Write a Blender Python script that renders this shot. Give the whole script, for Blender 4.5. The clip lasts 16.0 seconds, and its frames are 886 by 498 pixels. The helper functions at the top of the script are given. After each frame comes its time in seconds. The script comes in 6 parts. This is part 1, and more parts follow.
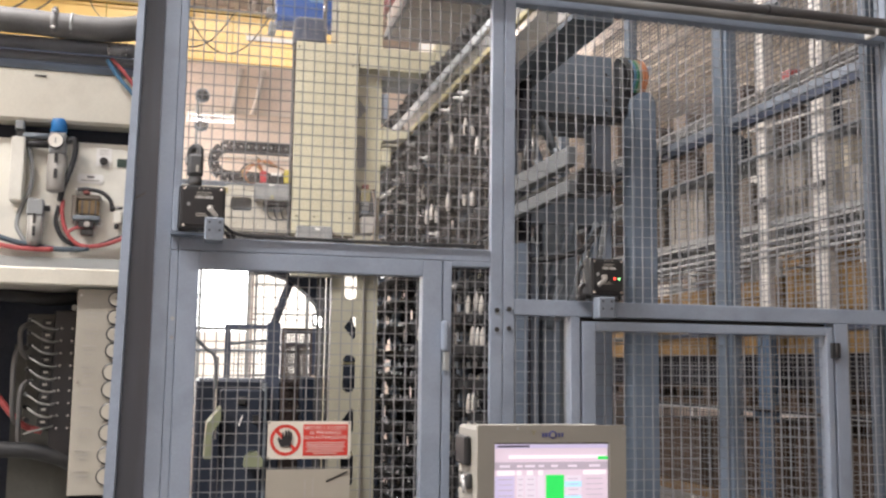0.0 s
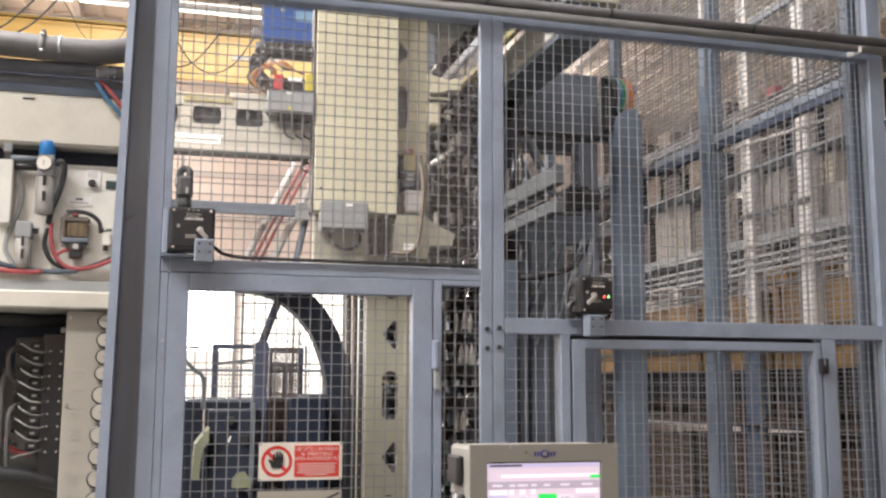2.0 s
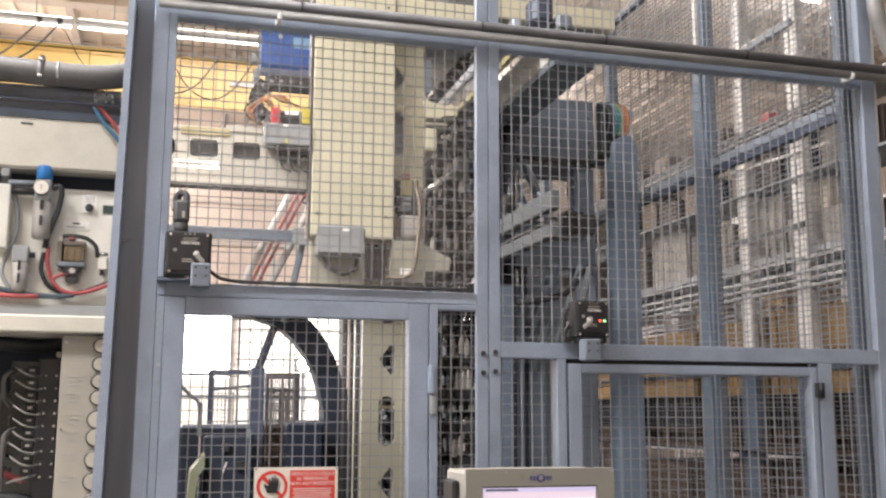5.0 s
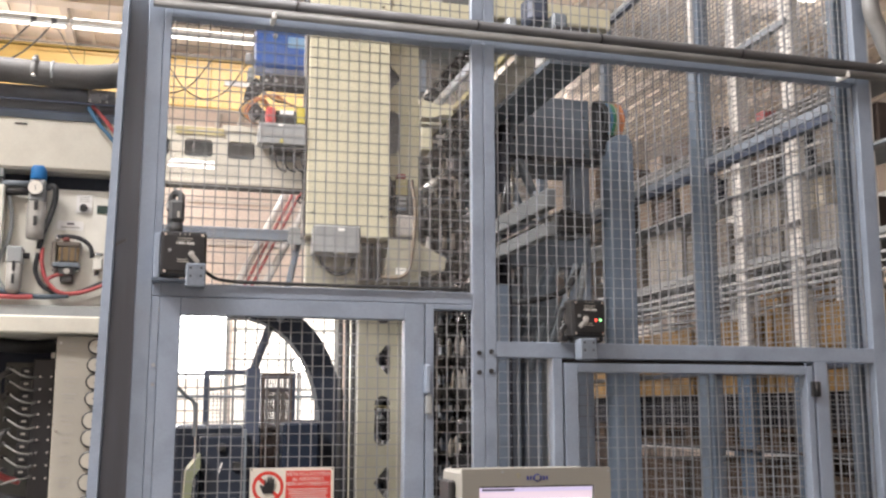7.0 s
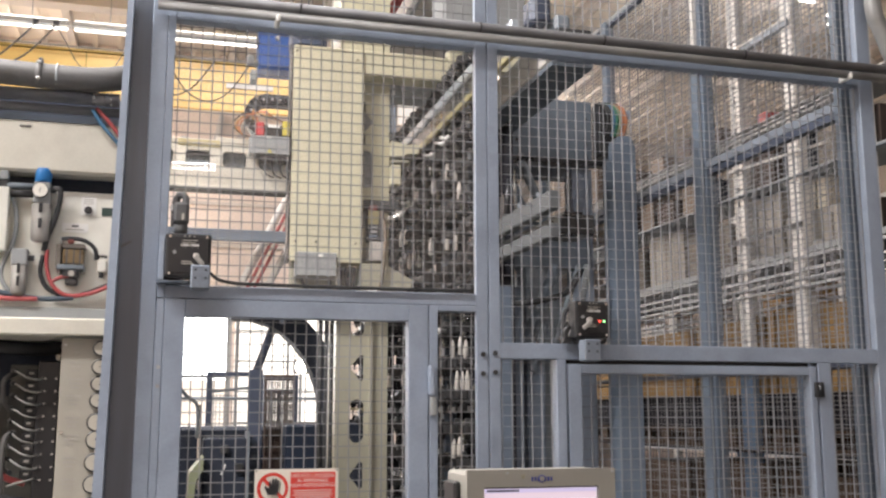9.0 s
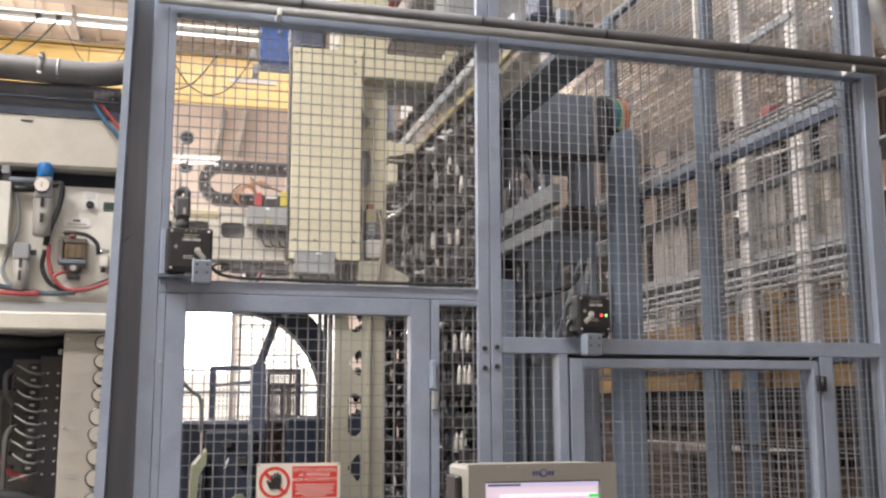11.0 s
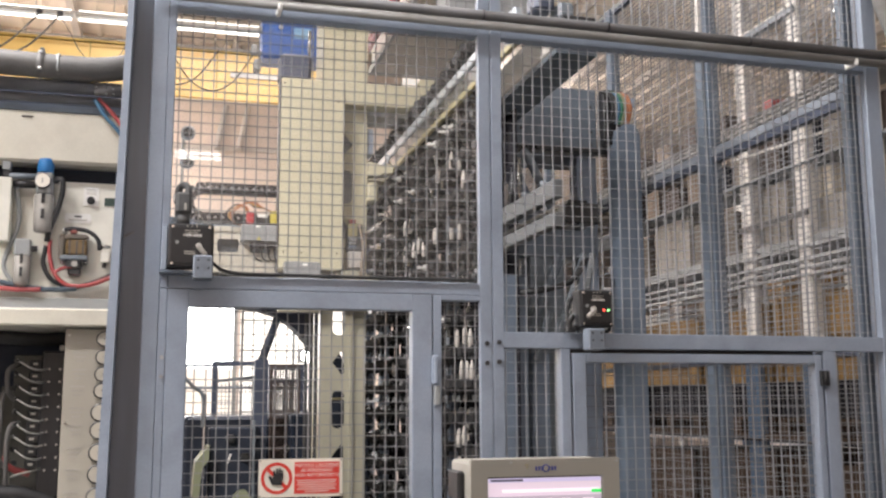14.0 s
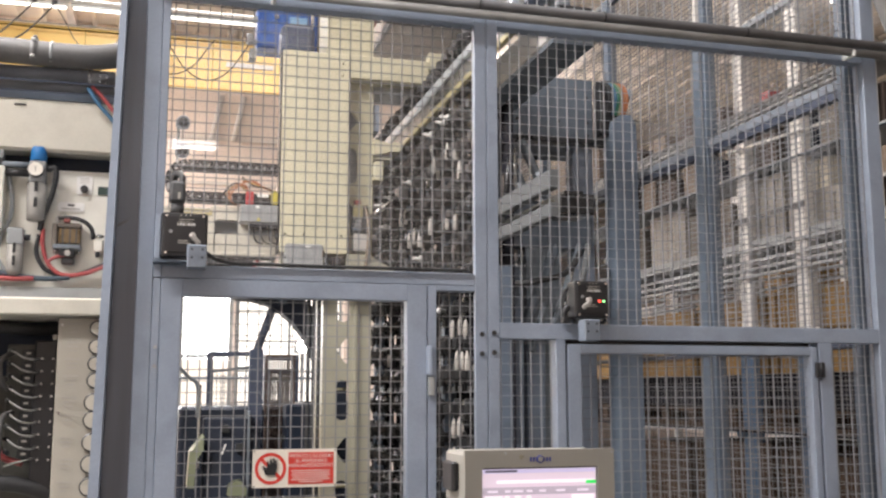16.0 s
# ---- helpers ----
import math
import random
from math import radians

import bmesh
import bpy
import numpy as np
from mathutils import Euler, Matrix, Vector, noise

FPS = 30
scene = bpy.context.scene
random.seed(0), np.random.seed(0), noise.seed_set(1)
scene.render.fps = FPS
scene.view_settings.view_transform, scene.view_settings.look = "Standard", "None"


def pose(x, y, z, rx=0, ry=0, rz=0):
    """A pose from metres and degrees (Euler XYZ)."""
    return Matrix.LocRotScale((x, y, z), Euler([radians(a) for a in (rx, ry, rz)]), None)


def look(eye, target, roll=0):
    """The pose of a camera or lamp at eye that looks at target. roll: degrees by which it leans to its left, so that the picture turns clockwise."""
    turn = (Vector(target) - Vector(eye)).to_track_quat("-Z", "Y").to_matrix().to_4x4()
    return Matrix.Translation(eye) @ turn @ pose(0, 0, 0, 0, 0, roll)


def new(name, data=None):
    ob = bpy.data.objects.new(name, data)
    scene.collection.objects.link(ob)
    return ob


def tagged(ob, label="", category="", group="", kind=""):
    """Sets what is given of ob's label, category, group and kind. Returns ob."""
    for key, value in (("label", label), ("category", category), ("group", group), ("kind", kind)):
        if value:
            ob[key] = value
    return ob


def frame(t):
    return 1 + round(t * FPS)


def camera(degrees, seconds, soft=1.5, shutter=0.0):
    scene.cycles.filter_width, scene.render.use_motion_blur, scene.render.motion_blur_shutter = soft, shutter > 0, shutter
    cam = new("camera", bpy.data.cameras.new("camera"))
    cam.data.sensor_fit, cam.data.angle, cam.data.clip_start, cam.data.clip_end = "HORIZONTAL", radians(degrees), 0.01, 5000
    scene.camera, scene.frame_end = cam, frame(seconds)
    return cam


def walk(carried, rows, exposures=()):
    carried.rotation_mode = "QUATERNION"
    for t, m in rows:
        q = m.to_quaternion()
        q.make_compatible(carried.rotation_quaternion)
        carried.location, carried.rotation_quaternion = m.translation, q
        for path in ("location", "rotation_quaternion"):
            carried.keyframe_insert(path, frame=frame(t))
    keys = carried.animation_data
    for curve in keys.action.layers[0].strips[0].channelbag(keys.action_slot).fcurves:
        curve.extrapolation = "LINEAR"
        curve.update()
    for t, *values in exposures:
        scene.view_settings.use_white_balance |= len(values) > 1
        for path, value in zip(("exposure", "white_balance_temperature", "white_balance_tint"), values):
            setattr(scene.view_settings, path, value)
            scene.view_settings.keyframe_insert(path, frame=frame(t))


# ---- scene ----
cam = camera(47.30, 16.0, soft=2.4, shutter=0.5)
walk(cam, [
    (0.0, pose(0.0092, -2.5941, 1.7493, 96.707, -0.783, -14.326)),
    (0.5, pose(0.0096, -2.5930, 1.7473, 96.923, -0.757, -14.305)),
    (1.0, pose(0.0009, -2.5970, 1.7497, 97.256, -0.553, -14.463)),
    (1.5, pose(0.0015, -2.6002, 1.7504, 97.499, -0.352, -14.728)),
    (2.0, pose(-0.0023, -2.5983, 1.7546, 97.679, -0.217, -15.050)),
    (2.5, pose(-0.0030, -2.6022, 1.7515, 98.371, -0.203, -15.155)),
    (3.0, pose(-0.0047, -2.6047, 1.7496, 98.855, -0.097, -15.282)),
    (3.5, pose(-0.0042, -2.6054, 1.7498, 99.041, -0.146, -15.264)),
    (4.0, pose(-0.0031, -2.6074, 1.7472, 99.245, -0.247, -15.114)),
    (6.5, pose(0.0013, -2.5995, 1.7518, 98.988, -0.062, -15.410)),
    (7.0, pose(0.0000, -2.6000, 1.7500, 99.121, -0.023, -15.437)),
    (7.5, pose(-0.0077, -2.6028, 1.7519, 98.982, -0.042, -15.517)),
    (8.0, pose(-0.0101, -2.6024, 1.7501, 99.109, -0.001, -15.452)),
    (8.5, pose(-0.0065, -2.6051, 1.7493, 99.137, 0.038, -15.339)),
    (9.0, pose(-0.0076, -2.6031, 1.7493, 99.207, 0.067, -15.343)),
    (11.5, pose(-0.0022, -2.6022, 1.7512, 98.769, 0.078, -15.121)),
    (12.0, pose(-0.0042, -2.5964, 1.7514, 98.724, 0.072, -15.114)),
    (12.5, pose(-0.0022, -2.5987, 1.7496, 98.700, 0.112, -15.029)),
    (13.0, pose(-0.0025, -2.5984, 1.7528, 98.735, 0.206, -15.066)),
    (13.5, pose(0.0017, -2.5955, 1.7487, 98.817, 0.240, -14.966)),
    (14.0, pose(-0.0001, -2.5962, 1.7518, 98.573, 0.209, -15.008)),
    (14.5, pose(-0.0037, -2.5956, 1.7479, 98.635, 0.144, -15.049)),
    (15.0, pose(0.0001, -2.5982, 1.7519, 98.318, 0.038, -15.103)),
    (15.5, pose(0.0029, -2.5888, 1.7519, 98.168, -0.003, -15.237)),
    (16.0, pose(0.0052, -2.5858, 1.7507, 98.078, 0.048, -15.254)),
], exposures=[(0.0, 0.18), (1.0, 0.18), (2.0, 0.23), (3.0, 0.30), (7.0, 0.30), (7.5, 0.20), (8.0, 0.15), (16.0, 0.18)])

# ---------------------------------------------------------------- light
world = bpy.data.worlds.new("world")
scene.world = world
world.use_nodes = True
wn = world.node_tree
sky = wn.nodes.new("ShaderNodeTexSky")
sky.sky_type, sky.sun_disc, sky.sun_elevation, sky.sun_rotation = "NISHITA", False, radians(38), radians(20)
wn.links.new(sky.outputs[0], wn.nodes["Background"].inputs[0])
wn.nodes["Background"].inputs[1].default_value = 0.12
sun = new("sun", bpy.data.lights.new("sun", "SUN"))
sun.data.energy, sun.data.angle, sun.data.color = 2.0, radians(0.6), (1.0, 0.95, 0.88)
sun.matrix_world = look((0, 0, 0), (-math.sin(radians(20)), -math.cos(radians(20)), -math.tan(radians(38))))


def area_lamp(name, m, sx, sy, watts, colour):
    ob = new(name, bpy.data.lights.new(name, "AREA"))
    ob.data.shape, ob.data.size, ob.data.size_y = "RECTANGLE", sx, sy
    ob.data.energy, ob.data.color = watts, colour
    ob.matrix_world = m
    return ob


# daylight through the hall's glazed end and roof lights, and the rows of tube lamps
TUBE_WHITE = (1.0, 0.955, 0.95)
area_lamp("window_light", pose(-0.9, 12.9, 2.3, -90, 0, 0), 3.8, 2.1, 70, (0.95, 0.97, 1.0))
for lx, ly, lz, lw in ((-3.0, -1.9, 5.2, 310), (-1.0, -6.5, 6.9, 130), (2.4, -1.9, 6.9, 45), (-2.6, -0.1, 5.3, 430), (0.4, 5.4, 6.9, 410), (6.5, 8.0, 6.9, 240), (-4.4, 11.0, 6.9, 900)):
    area_lamp("tube_lamp_light", pose(lx, ly, lz), 3.4, 0.5, lw, TUBE_WHITE)
area_lamp("tube_lamp_light", pose(5.6, 14.6, 6.9, 0, 0, 90), 3.4, 0.5, 420, TUBE_WHITE)
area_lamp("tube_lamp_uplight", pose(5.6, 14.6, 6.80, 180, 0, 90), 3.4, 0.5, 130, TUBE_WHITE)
# fill lights added to brighten the roof, as if thrown up by the bare tubes
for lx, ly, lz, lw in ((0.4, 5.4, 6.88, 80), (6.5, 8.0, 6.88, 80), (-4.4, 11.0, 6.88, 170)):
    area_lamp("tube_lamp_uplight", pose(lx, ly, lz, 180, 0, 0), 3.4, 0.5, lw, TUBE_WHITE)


# ---------------------------------------------------------------- materials
def material(name, colour, rough=0.5, metal=0.0, vary=0.18, scale=6.0, grain=120.0, bump=0.15, dirt=0.0, dirt_colour=(0.05, 0.045, 0.04), coat=0.0):
    m = bpy.data.materials.new(name)
    m.use_nodes = True
    t = m.node_tree
    b = t.nodes["Principled BSDF"]
    b.inputs["Roughness"].default_value, b.inputs["Metallic"].default_value = rough, metal
    b.inputs["Coat Weight"].default_value = coat
    tc = t.nodes.new("ShaderNodeTexCoord")
    big, fine = t.nodes.new("ShaderNodeTexNoise"), t.nodes.new("ShaderNodeTexNoise")
    big.inputs["Scale"].default_value, big.inputs["Detail"].default_value = scale, 5
    fine.inputs["Scale"].default_value, fine.inputs["Detail"].default_value = grain, 3
    info = t.nodes.new("ShaderNodeObjectInfo")
    off = t.nodes.new("ShaderNodeVectorMath")
    off.operation = "ADD"
    t.links.new(tc.outputs["Object"], off.inputs[0])
    t.links.new(info.outputs["Random"], off.inputs[1])
    t.links.new(off.outputs[0], big.inputs["Vector"])
    t.links.new(off.outputs[0], fine.inputs["Vector"])
    ramp = t.nodes.new("ShaderNodeMapRange")
    ramp.inputs["From Min"].default_value, ramp.inputs["From Max"].default_value = 0.3, 0.7
    ramp.inputs["To Min"].default_value, ramp.inputs["To Max"].default_value = 1 - vary, 1 + vary
    t.links.new(big.outputs["Fac"], ramp.inputs["Value"])
    ramp2 = t.nodes.new("ShaderNodeMapRange")
    ramp2.inputs["From Min"].default_value, ramp2.inputs["From Max"].default_value = 0.3, 0.7
    ramp2.inputs["To Min"].default_value, ramp2.inputs["To Max"].default_value = 1 - vary * 0.4, 1 + vary * 0.4
    t.links.new(fine.outputs["Fac"], ramp2.inputs["Value"])
    mul = t.nodes.new("ShaderNodeMath")
    mul.operation = "MULTIPLY"
    t.links.new(ramp.outputs[0], mul.inputs[0])
    t.links.new(ramp2.outputs[0], mul.inputs[1])
    mix = t.nodes.new("ShaderNodeVectorMath")
    mix.operation = "SCALE"
    mix.inputs[0].default_value = colour
    t.links.new(mul.outputs[0], mix.inputs["Scale"])
    last = mix.outputs[0]
    if dirt > 0:
        spots = t.nodes.new("ShaderNodeTexNoise")
        spots.inputs["Scale"].default_value, spots.inputs["Detail"].default_value = scale * 2.3, 8
        t.links.new(off.outputs[0], spots.inputs["Vector"])
        r3 = t.nodes.new("ShaderNodeMapRange")
        r3.inputs["From Min"].default_value, r3.inputs["From Max"].default_value = 0.52, 0.75
        r3.inputs["To Min"].default_value, r3.inputs["To Max"].default_value = 0.0, dirt
        t.links.new(spots.outputs["Fac"], r3.inputs["Value"])
        mc = t.nodes.new("ShaderNodeMix")
        mc.data_type = "RGBA"
        t.links.new(r3.outputs[0], mc.inputs["Factor"])
        t.links.new(last, mc.inputs["A"])
        mc.inputs["B"].default_value = (*dirt_colour, 1)
        last = mc.outputs["Result"]
    t.links.new(last, b.inputs["Base Color"])
    rr = t.nodes.new("ShaderNodeMapRange")
    rr.inputs["To Min"].default_value, rr.inputs["To Max"].default_value = max(0.02, rough - 0.12), min(1.0, rough + 0.12)
    t.links.new(big.outputs["Fac"], rr.inputs["Value"])
    t.links.new(rr.outputs[0], b.inputs["Roughness"])
    if bump > 0:
        bp = t.nodes.new("ShaderNodeBump")
        bp.inputs["Strength"].default_value, bp.inputs["Distance"].default_value = bump, 0.002
        t.links.new(fine.outputs["Fac"], bp.inputs["Height"])
        t.links.new(bp.outputs[0], b.inputs["Normal"])
    return m


def streaked(m, squash):
    """Draws a material's noise out along z, to imitate upright streaks of reflection."""
    t = m.node_tree
    for n in [n for n in t.nodes if n.type == "TEX_NOISE"]:
        mp = t.nodes.new("ShaderNodeMapping")
        mp.inputs["Scale"].default_value = (1.0, 1.0, squash)
        t.links.new(n.inputs["Vector"].links[0].from_socket, mp.inputs["Vector"])
        t.links.new(mp.outputs[0], n.inputs["Vector"])
    return m


def glow(name, colour, strength):
    m = bpy.data.materials.new(name)
    m.use_nodes = True
    b = m.node_tree.nodes["Principled BSDF"]
    b.inputs["Base Color"].default_value = (*[c * 0.5 for c in colour], 1)
    b.inputs["Emission Color"].default_value, b.inputs["Emission Strength"].default_value = (*colour, 1), strength
    return m


def wood(name, colour):
    m = material(name, colour, 0.75, 0, 0.3, 3.0, 60.0, 0.3, 0.3, (0.1, 0.06, 0.03))
    t = m.node_tree
    t.nodes["Principled BSDF"].inputs["Specular IOR Level"].default_value = 0.15
    for n in t.nodes:
        if n.type == "TEX_NOISE" and n.inputs["Scale"].default_value == 60.0:
            mp = t.nodes.new("ShaderNodeMapping")
            mp.inputs["Scale"].default_value = (1.0, 0.08, 1.0)
            src = n.inputs["Vector"].links[0].from_socket
            t.links.new(src, mp.inputs["Vector"])
            t.links.new(mp.outputs[0], n.inputs["Vector"])
    return m


BLUE = material("blue_grey_paint", (0.285, 0.335, 0.415), 0.42, 0, 0.10, 5, 160, 0.12, 0.25, (0.10, 0.12, 0.15))
TAB_GREY = material("dimmed_blue_grey_tab", (0.19, 0.22, 0.265), 0.5, 0, 0.15, 20, 200, 0.12, 0.35, (0.10, 0.11, 0.13))
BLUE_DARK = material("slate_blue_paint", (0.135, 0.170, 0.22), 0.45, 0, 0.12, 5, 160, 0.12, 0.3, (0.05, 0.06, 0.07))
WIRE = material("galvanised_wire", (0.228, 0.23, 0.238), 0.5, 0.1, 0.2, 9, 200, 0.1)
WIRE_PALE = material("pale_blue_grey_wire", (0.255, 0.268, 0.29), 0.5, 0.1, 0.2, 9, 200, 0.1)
WIRE_LIT = material("lit_blue_grey_wire", (0.32, 0.335, 0.36), 0.5, 0.1, 0.2, 9, 200, 0.1)
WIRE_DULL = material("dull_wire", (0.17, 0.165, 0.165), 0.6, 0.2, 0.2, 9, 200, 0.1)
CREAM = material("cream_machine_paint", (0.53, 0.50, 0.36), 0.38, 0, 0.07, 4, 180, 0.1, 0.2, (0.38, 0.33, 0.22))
CREAM_SHADED = material("shaded_cream_paint", (0.33, 0.315, 0.245), 0.5, 0, 0.10, 4, 180, 0.1, 0.35, (0.22, 0.20, 0.15))
SLIDE_CREAM = material("pale_slide_paint", (0.47, 0.445, 0.375), 0.4, 0, 0.08, 4, 180, 0.1, 0.35, (0.30, 0.27, 0.21))
HEAD_PAINT = material("slate_sheet_paint", (0.128, 0.155, 0.188), 0.5, 0, 0.10, 4, 160, 0.1, 0.3, (0.07, 0.08, 0.09))
WHITE_CREAM = material("off_white_machine_paint", (0.60, 0.575, 0.49), 0.4, 0, 0.08, 4, 180, 0.1, 0.35, (0.36, 0.33, 0.27))
PANEL_WHITE = material("white_panel_paint", (0.74, 0.725, 0.65), 0.4, 0, 0.06, 5, 200, 0.08, 0.3, (0.35, 0.33, 0.28))
GREY = material("grey_plastic", (0.27, 0.28, 0.28), 0.5, 0, 0.1, 8, 200, 0.1, 0.2)
GREY_LIGHT = material("light_grey_paint", (0.31, 0.325, 0.325), 0.45, 0, 0.1, 5, 200, 0.1, 0.4, (0.2, 0.2, 0.19))
GREY_STEEL = material("grey_machine_paint", (0.19, 0.22, 0.25), 0.42, 0, 0.12, 5, 150, 0.12, 0.35, (0.06, 0.06, 0.06))
BLACK = material("black_plastic", (0.018, 0.018, 0.02), 0.4, 0, 0.3, 8, 200, 0.15, 0.2, (0.06, 0.055, 0.05))
BLACK_RUBBER = material("black_rubber", (0.025, 0.026, 0.028), 0.6, 0, 0.3, 8, 150, 0.2, 0.35, (0.09, 0.085, 0.08))
DARK_STEEL = material("dark_oily_steel", (0.06, 0.062, 0.065), 0.3, 0.5, 0.3, 6, 120, 0.15, 0.3, (0.03, 0.025, 0.02))
DARK_GLOSS = streaked(material("glossy_channel_web", (0.12, 0.136, 0.166), 0.25, 0.42, 0.25, 9, 40, 0.1, 0.4, (0.16, 0.165, 0.175)), 0.06)
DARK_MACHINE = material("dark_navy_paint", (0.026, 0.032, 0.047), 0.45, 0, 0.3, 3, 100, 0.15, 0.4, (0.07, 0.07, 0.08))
STEEL = material("bright_steel", (0.62, 0.62, 0.60), 0.25, 1.0, 0.12, 12, 250, 0.08)
GALV = material("galvanised_steel", (0.40, 0.40, 0.40), 0.5, 0.45, 0.22, 14, 120, 0.1, 0.3, (0.3, 0.29, 0.27))
RACK_WHITE = material("pale_rack_paint", (0.60, 0.575, 0.54), 0.5, 0.1, 0.12, 6, 150, 0.1, 0.35, (0.4, 0.37, 0.32))
HOSE_DARK = material("dark_ribbed_hose", (0.115, 0.112, 0.108), 0.6, 0, 0.2, 10, 200, 0.1, 0.3, (0.12, 0.11, 0.10))
CONDUIT_DARK = material("dark_grey_conduit", (0.13, 0.13, 0.135), 0.62, 0, 0.2, 10, 200, 0.1, 0.3, (0.14, 0.13, 0.12))
CONDUIT_GREY = material("grey_conduit", (0.27, 0.27, 0.262), 0.4, 0.2, 0.15, 10, 200, 0.1, 0.3, (0.18, 0.17, 0.16))
YELLOW = material("crane_yellow_paint", (0.84, 0.56, 0.17), 0.4, 0, 0.08, 1.5, 60, 0.1, 0.2, (0.5, 0.3, 0.08))
PALE_BLUE = material("pale_blue_plastic", (0.25, 0.42, 0.60), 0.3, 0, 0.05, 6, 200, 0.05)
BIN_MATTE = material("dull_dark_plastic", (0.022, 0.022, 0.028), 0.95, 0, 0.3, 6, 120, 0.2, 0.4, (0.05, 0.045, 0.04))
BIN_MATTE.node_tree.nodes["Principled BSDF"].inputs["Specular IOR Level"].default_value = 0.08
RAIL_BLUE = material("dusty_blue_rail", (0.22, 0.25, 0.295), 0.6, 0, 0.12, 5, 160, 0.12, 0.3, (0.12, 0.13, 0.15))
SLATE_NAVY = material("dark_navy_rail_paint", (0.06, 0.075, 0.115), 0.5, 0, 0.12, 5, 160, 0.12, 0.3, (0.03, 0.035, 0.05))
BEAM_GREY = material("pale_grey_beam_paint", (0.46, 0.45, 0.43), 0.55, 0, 0.10, 4, 160, 0.1, 0.35, (0.25, 0.24, 0.22))
ARM_GREY = material("worn_grey_rail_paint", (0.12, 0.127, 0.132), 0.8, 0, 0.12, 6, 200, 0.1, 0.4, (0.10, 0.10, 0.10))
YELLOW_DULL = material("dull_yellow_paint", (0.42, 0.29, 0.07), 0.55, 0, 0.1, 5, 150, 0.1, 0.3, (0.25, 0.18, 0.06))
BOX_BROWN = material("dark_brown_board", (0.07, 0.05, 0.042), 0.8, 0, 0.2, 6, 90, 0.15, 0.3, (0.12, 0.09, 0.07))
WRAP_PALE = material("dusty_shrink_wrap", (0.24, 0.215, 0.185), 0.45, 0, 0.25, 9, 60, 0.3, 0.5, (0.22, 0.2, 0.18))
WRAP_CREAM = material("cream_carton_board", (0.52, 0.46, 0.36), 0.7, 0, 0.12, 6, 90, 0.15, 0.3, (0.4, 0.34, 0.26))
STREAK = material("bright_galvanised_beam", (0.40, 0.39, 0.38), 0.55, 0.25, 0.35, 25, 120, 0.1, 0.4, (0.3, 0.29, 0.27))
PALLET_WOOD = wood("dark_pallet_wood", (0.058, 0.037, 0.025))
BLUE_MATTE = material("chalky_slate_blue", (0.085, 0.13, 0.20), 0.9, 0, 0.15, 5, 160, 0.12, 0.3, (0.05, 0.06, 0.07))
BLUE_MATTE.node_tree.nodes["Principled BSDF"].inputs["Specular IOR Level"].default_value = 0.15
BOWL_GREY = material("dull_bowl_metal", (0.33, 0.315, 0.29), 0.6, 0.1, 0.15, 14, 250, 0.15, 0.35, (0.2, 0.19, 0.18))
CAST = material("cast_aluminium", (0.46, 0.44, 0.41), 0.45, 0.3, 0.12, 14, 250, 0.15, 0.3, (0.2, 0.19, 0.18))
LOAD_GREY = material("dusty_wrapped_load", (0.145, 0.122, 0.10), 0.7, 0, 0.2, 5, 60, 0.2, 0.4, (0.15, 0.135, 0.12))
BOARD_BEIGE = material("beige_board", (0.40, 0.375, 0.315), 0.45, 0, 0.05, 6, 250, 0.05, 0.25, (0.45, 0.42, 0.35))
PALE_YELLOW = material("pale_yellow_tag", (0.30, 0.265, 0.14), 0.5, 0, 0.1, 8, 200, 0.05)
BROWN_CABLE = material("brown_cable", (0.19, 0.145, 0.105), 0.6, 0, 0.15, 8, 200, 0.05)
DIAL_FACE = material("yellowed_dial", (0.46, 0.43, 0.36), 0.3, 0, 0.06, 12, 200, 0.0)
CLEAR_TUBE = material("clear_grey_tube", (0.30, 0.30, 0.28), 0.35, 0, 0.2, 12, 200, 0.05)
BLACK_MATTE = material("matt_black_plastic", (0.010, 0.010, 0.011), 0.5, 0, 0.4, 10, 200, 0.15)
WARM_METAL = material("warm_pale_sheet_metal", (0.46, 0.42, 0.37), 0.5, 0, 0.08, 2, 120, 0.1, 0.3, (0.3, 0.27, 0.23))
BOX_BLUE = material("cabinet_blue_paint", (0.04, 0.115, 0.38), 0.35, 0, 0.08, 4, 150, 0.08, 0.15, (0.03, 0.07, 0.2))
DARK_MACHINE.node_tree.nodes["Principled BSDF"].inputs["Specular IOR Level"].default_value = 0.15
NAVY_BOX = material("navy_box_paint", (0.018, 0.025, 0.042), 0.5, 0, 0.1, 4, 150, 0.1, 0.2, (0.04, 0.05, 0.08))
NAVY_BOX.node_tree.nodes["Principled BSDF"].inputs["Specular IOR Level"].default_value = 0.15
KNOB_BLUE = material("blue_knob_plastic", (0.02, 0.16, 0.42), 0.35, 0, 0.06, 8, 200, 0.05)
RED_DULL = material("dusty_red_plastic", (0.22, 0.07, 0.06), 0.6, 0, 0.15, 20, 200, 0.1, 0.4, (0.12, 0.10, 0.09))
RED = material("red_plastic", (0.40, 0.045, 0.05), 0.4, 0, 0.1, 8, 200, 0.05)
RED_HOSE = material("red_hose", (0.36, 0.07, 0.07), 0.4, 0, 0.12, 8, 200, 0.05)
SLATE_HOSE = material("slate_hose", (0.06, 0.085, 0.11), 0.5, 0, 0.15, 8, 200, 0.05)
BLUE_HOSE = material("blue_hose", (0.05, 0.14, 0.24), 0.4, 0, 0.12, 8, 200, 0.05)
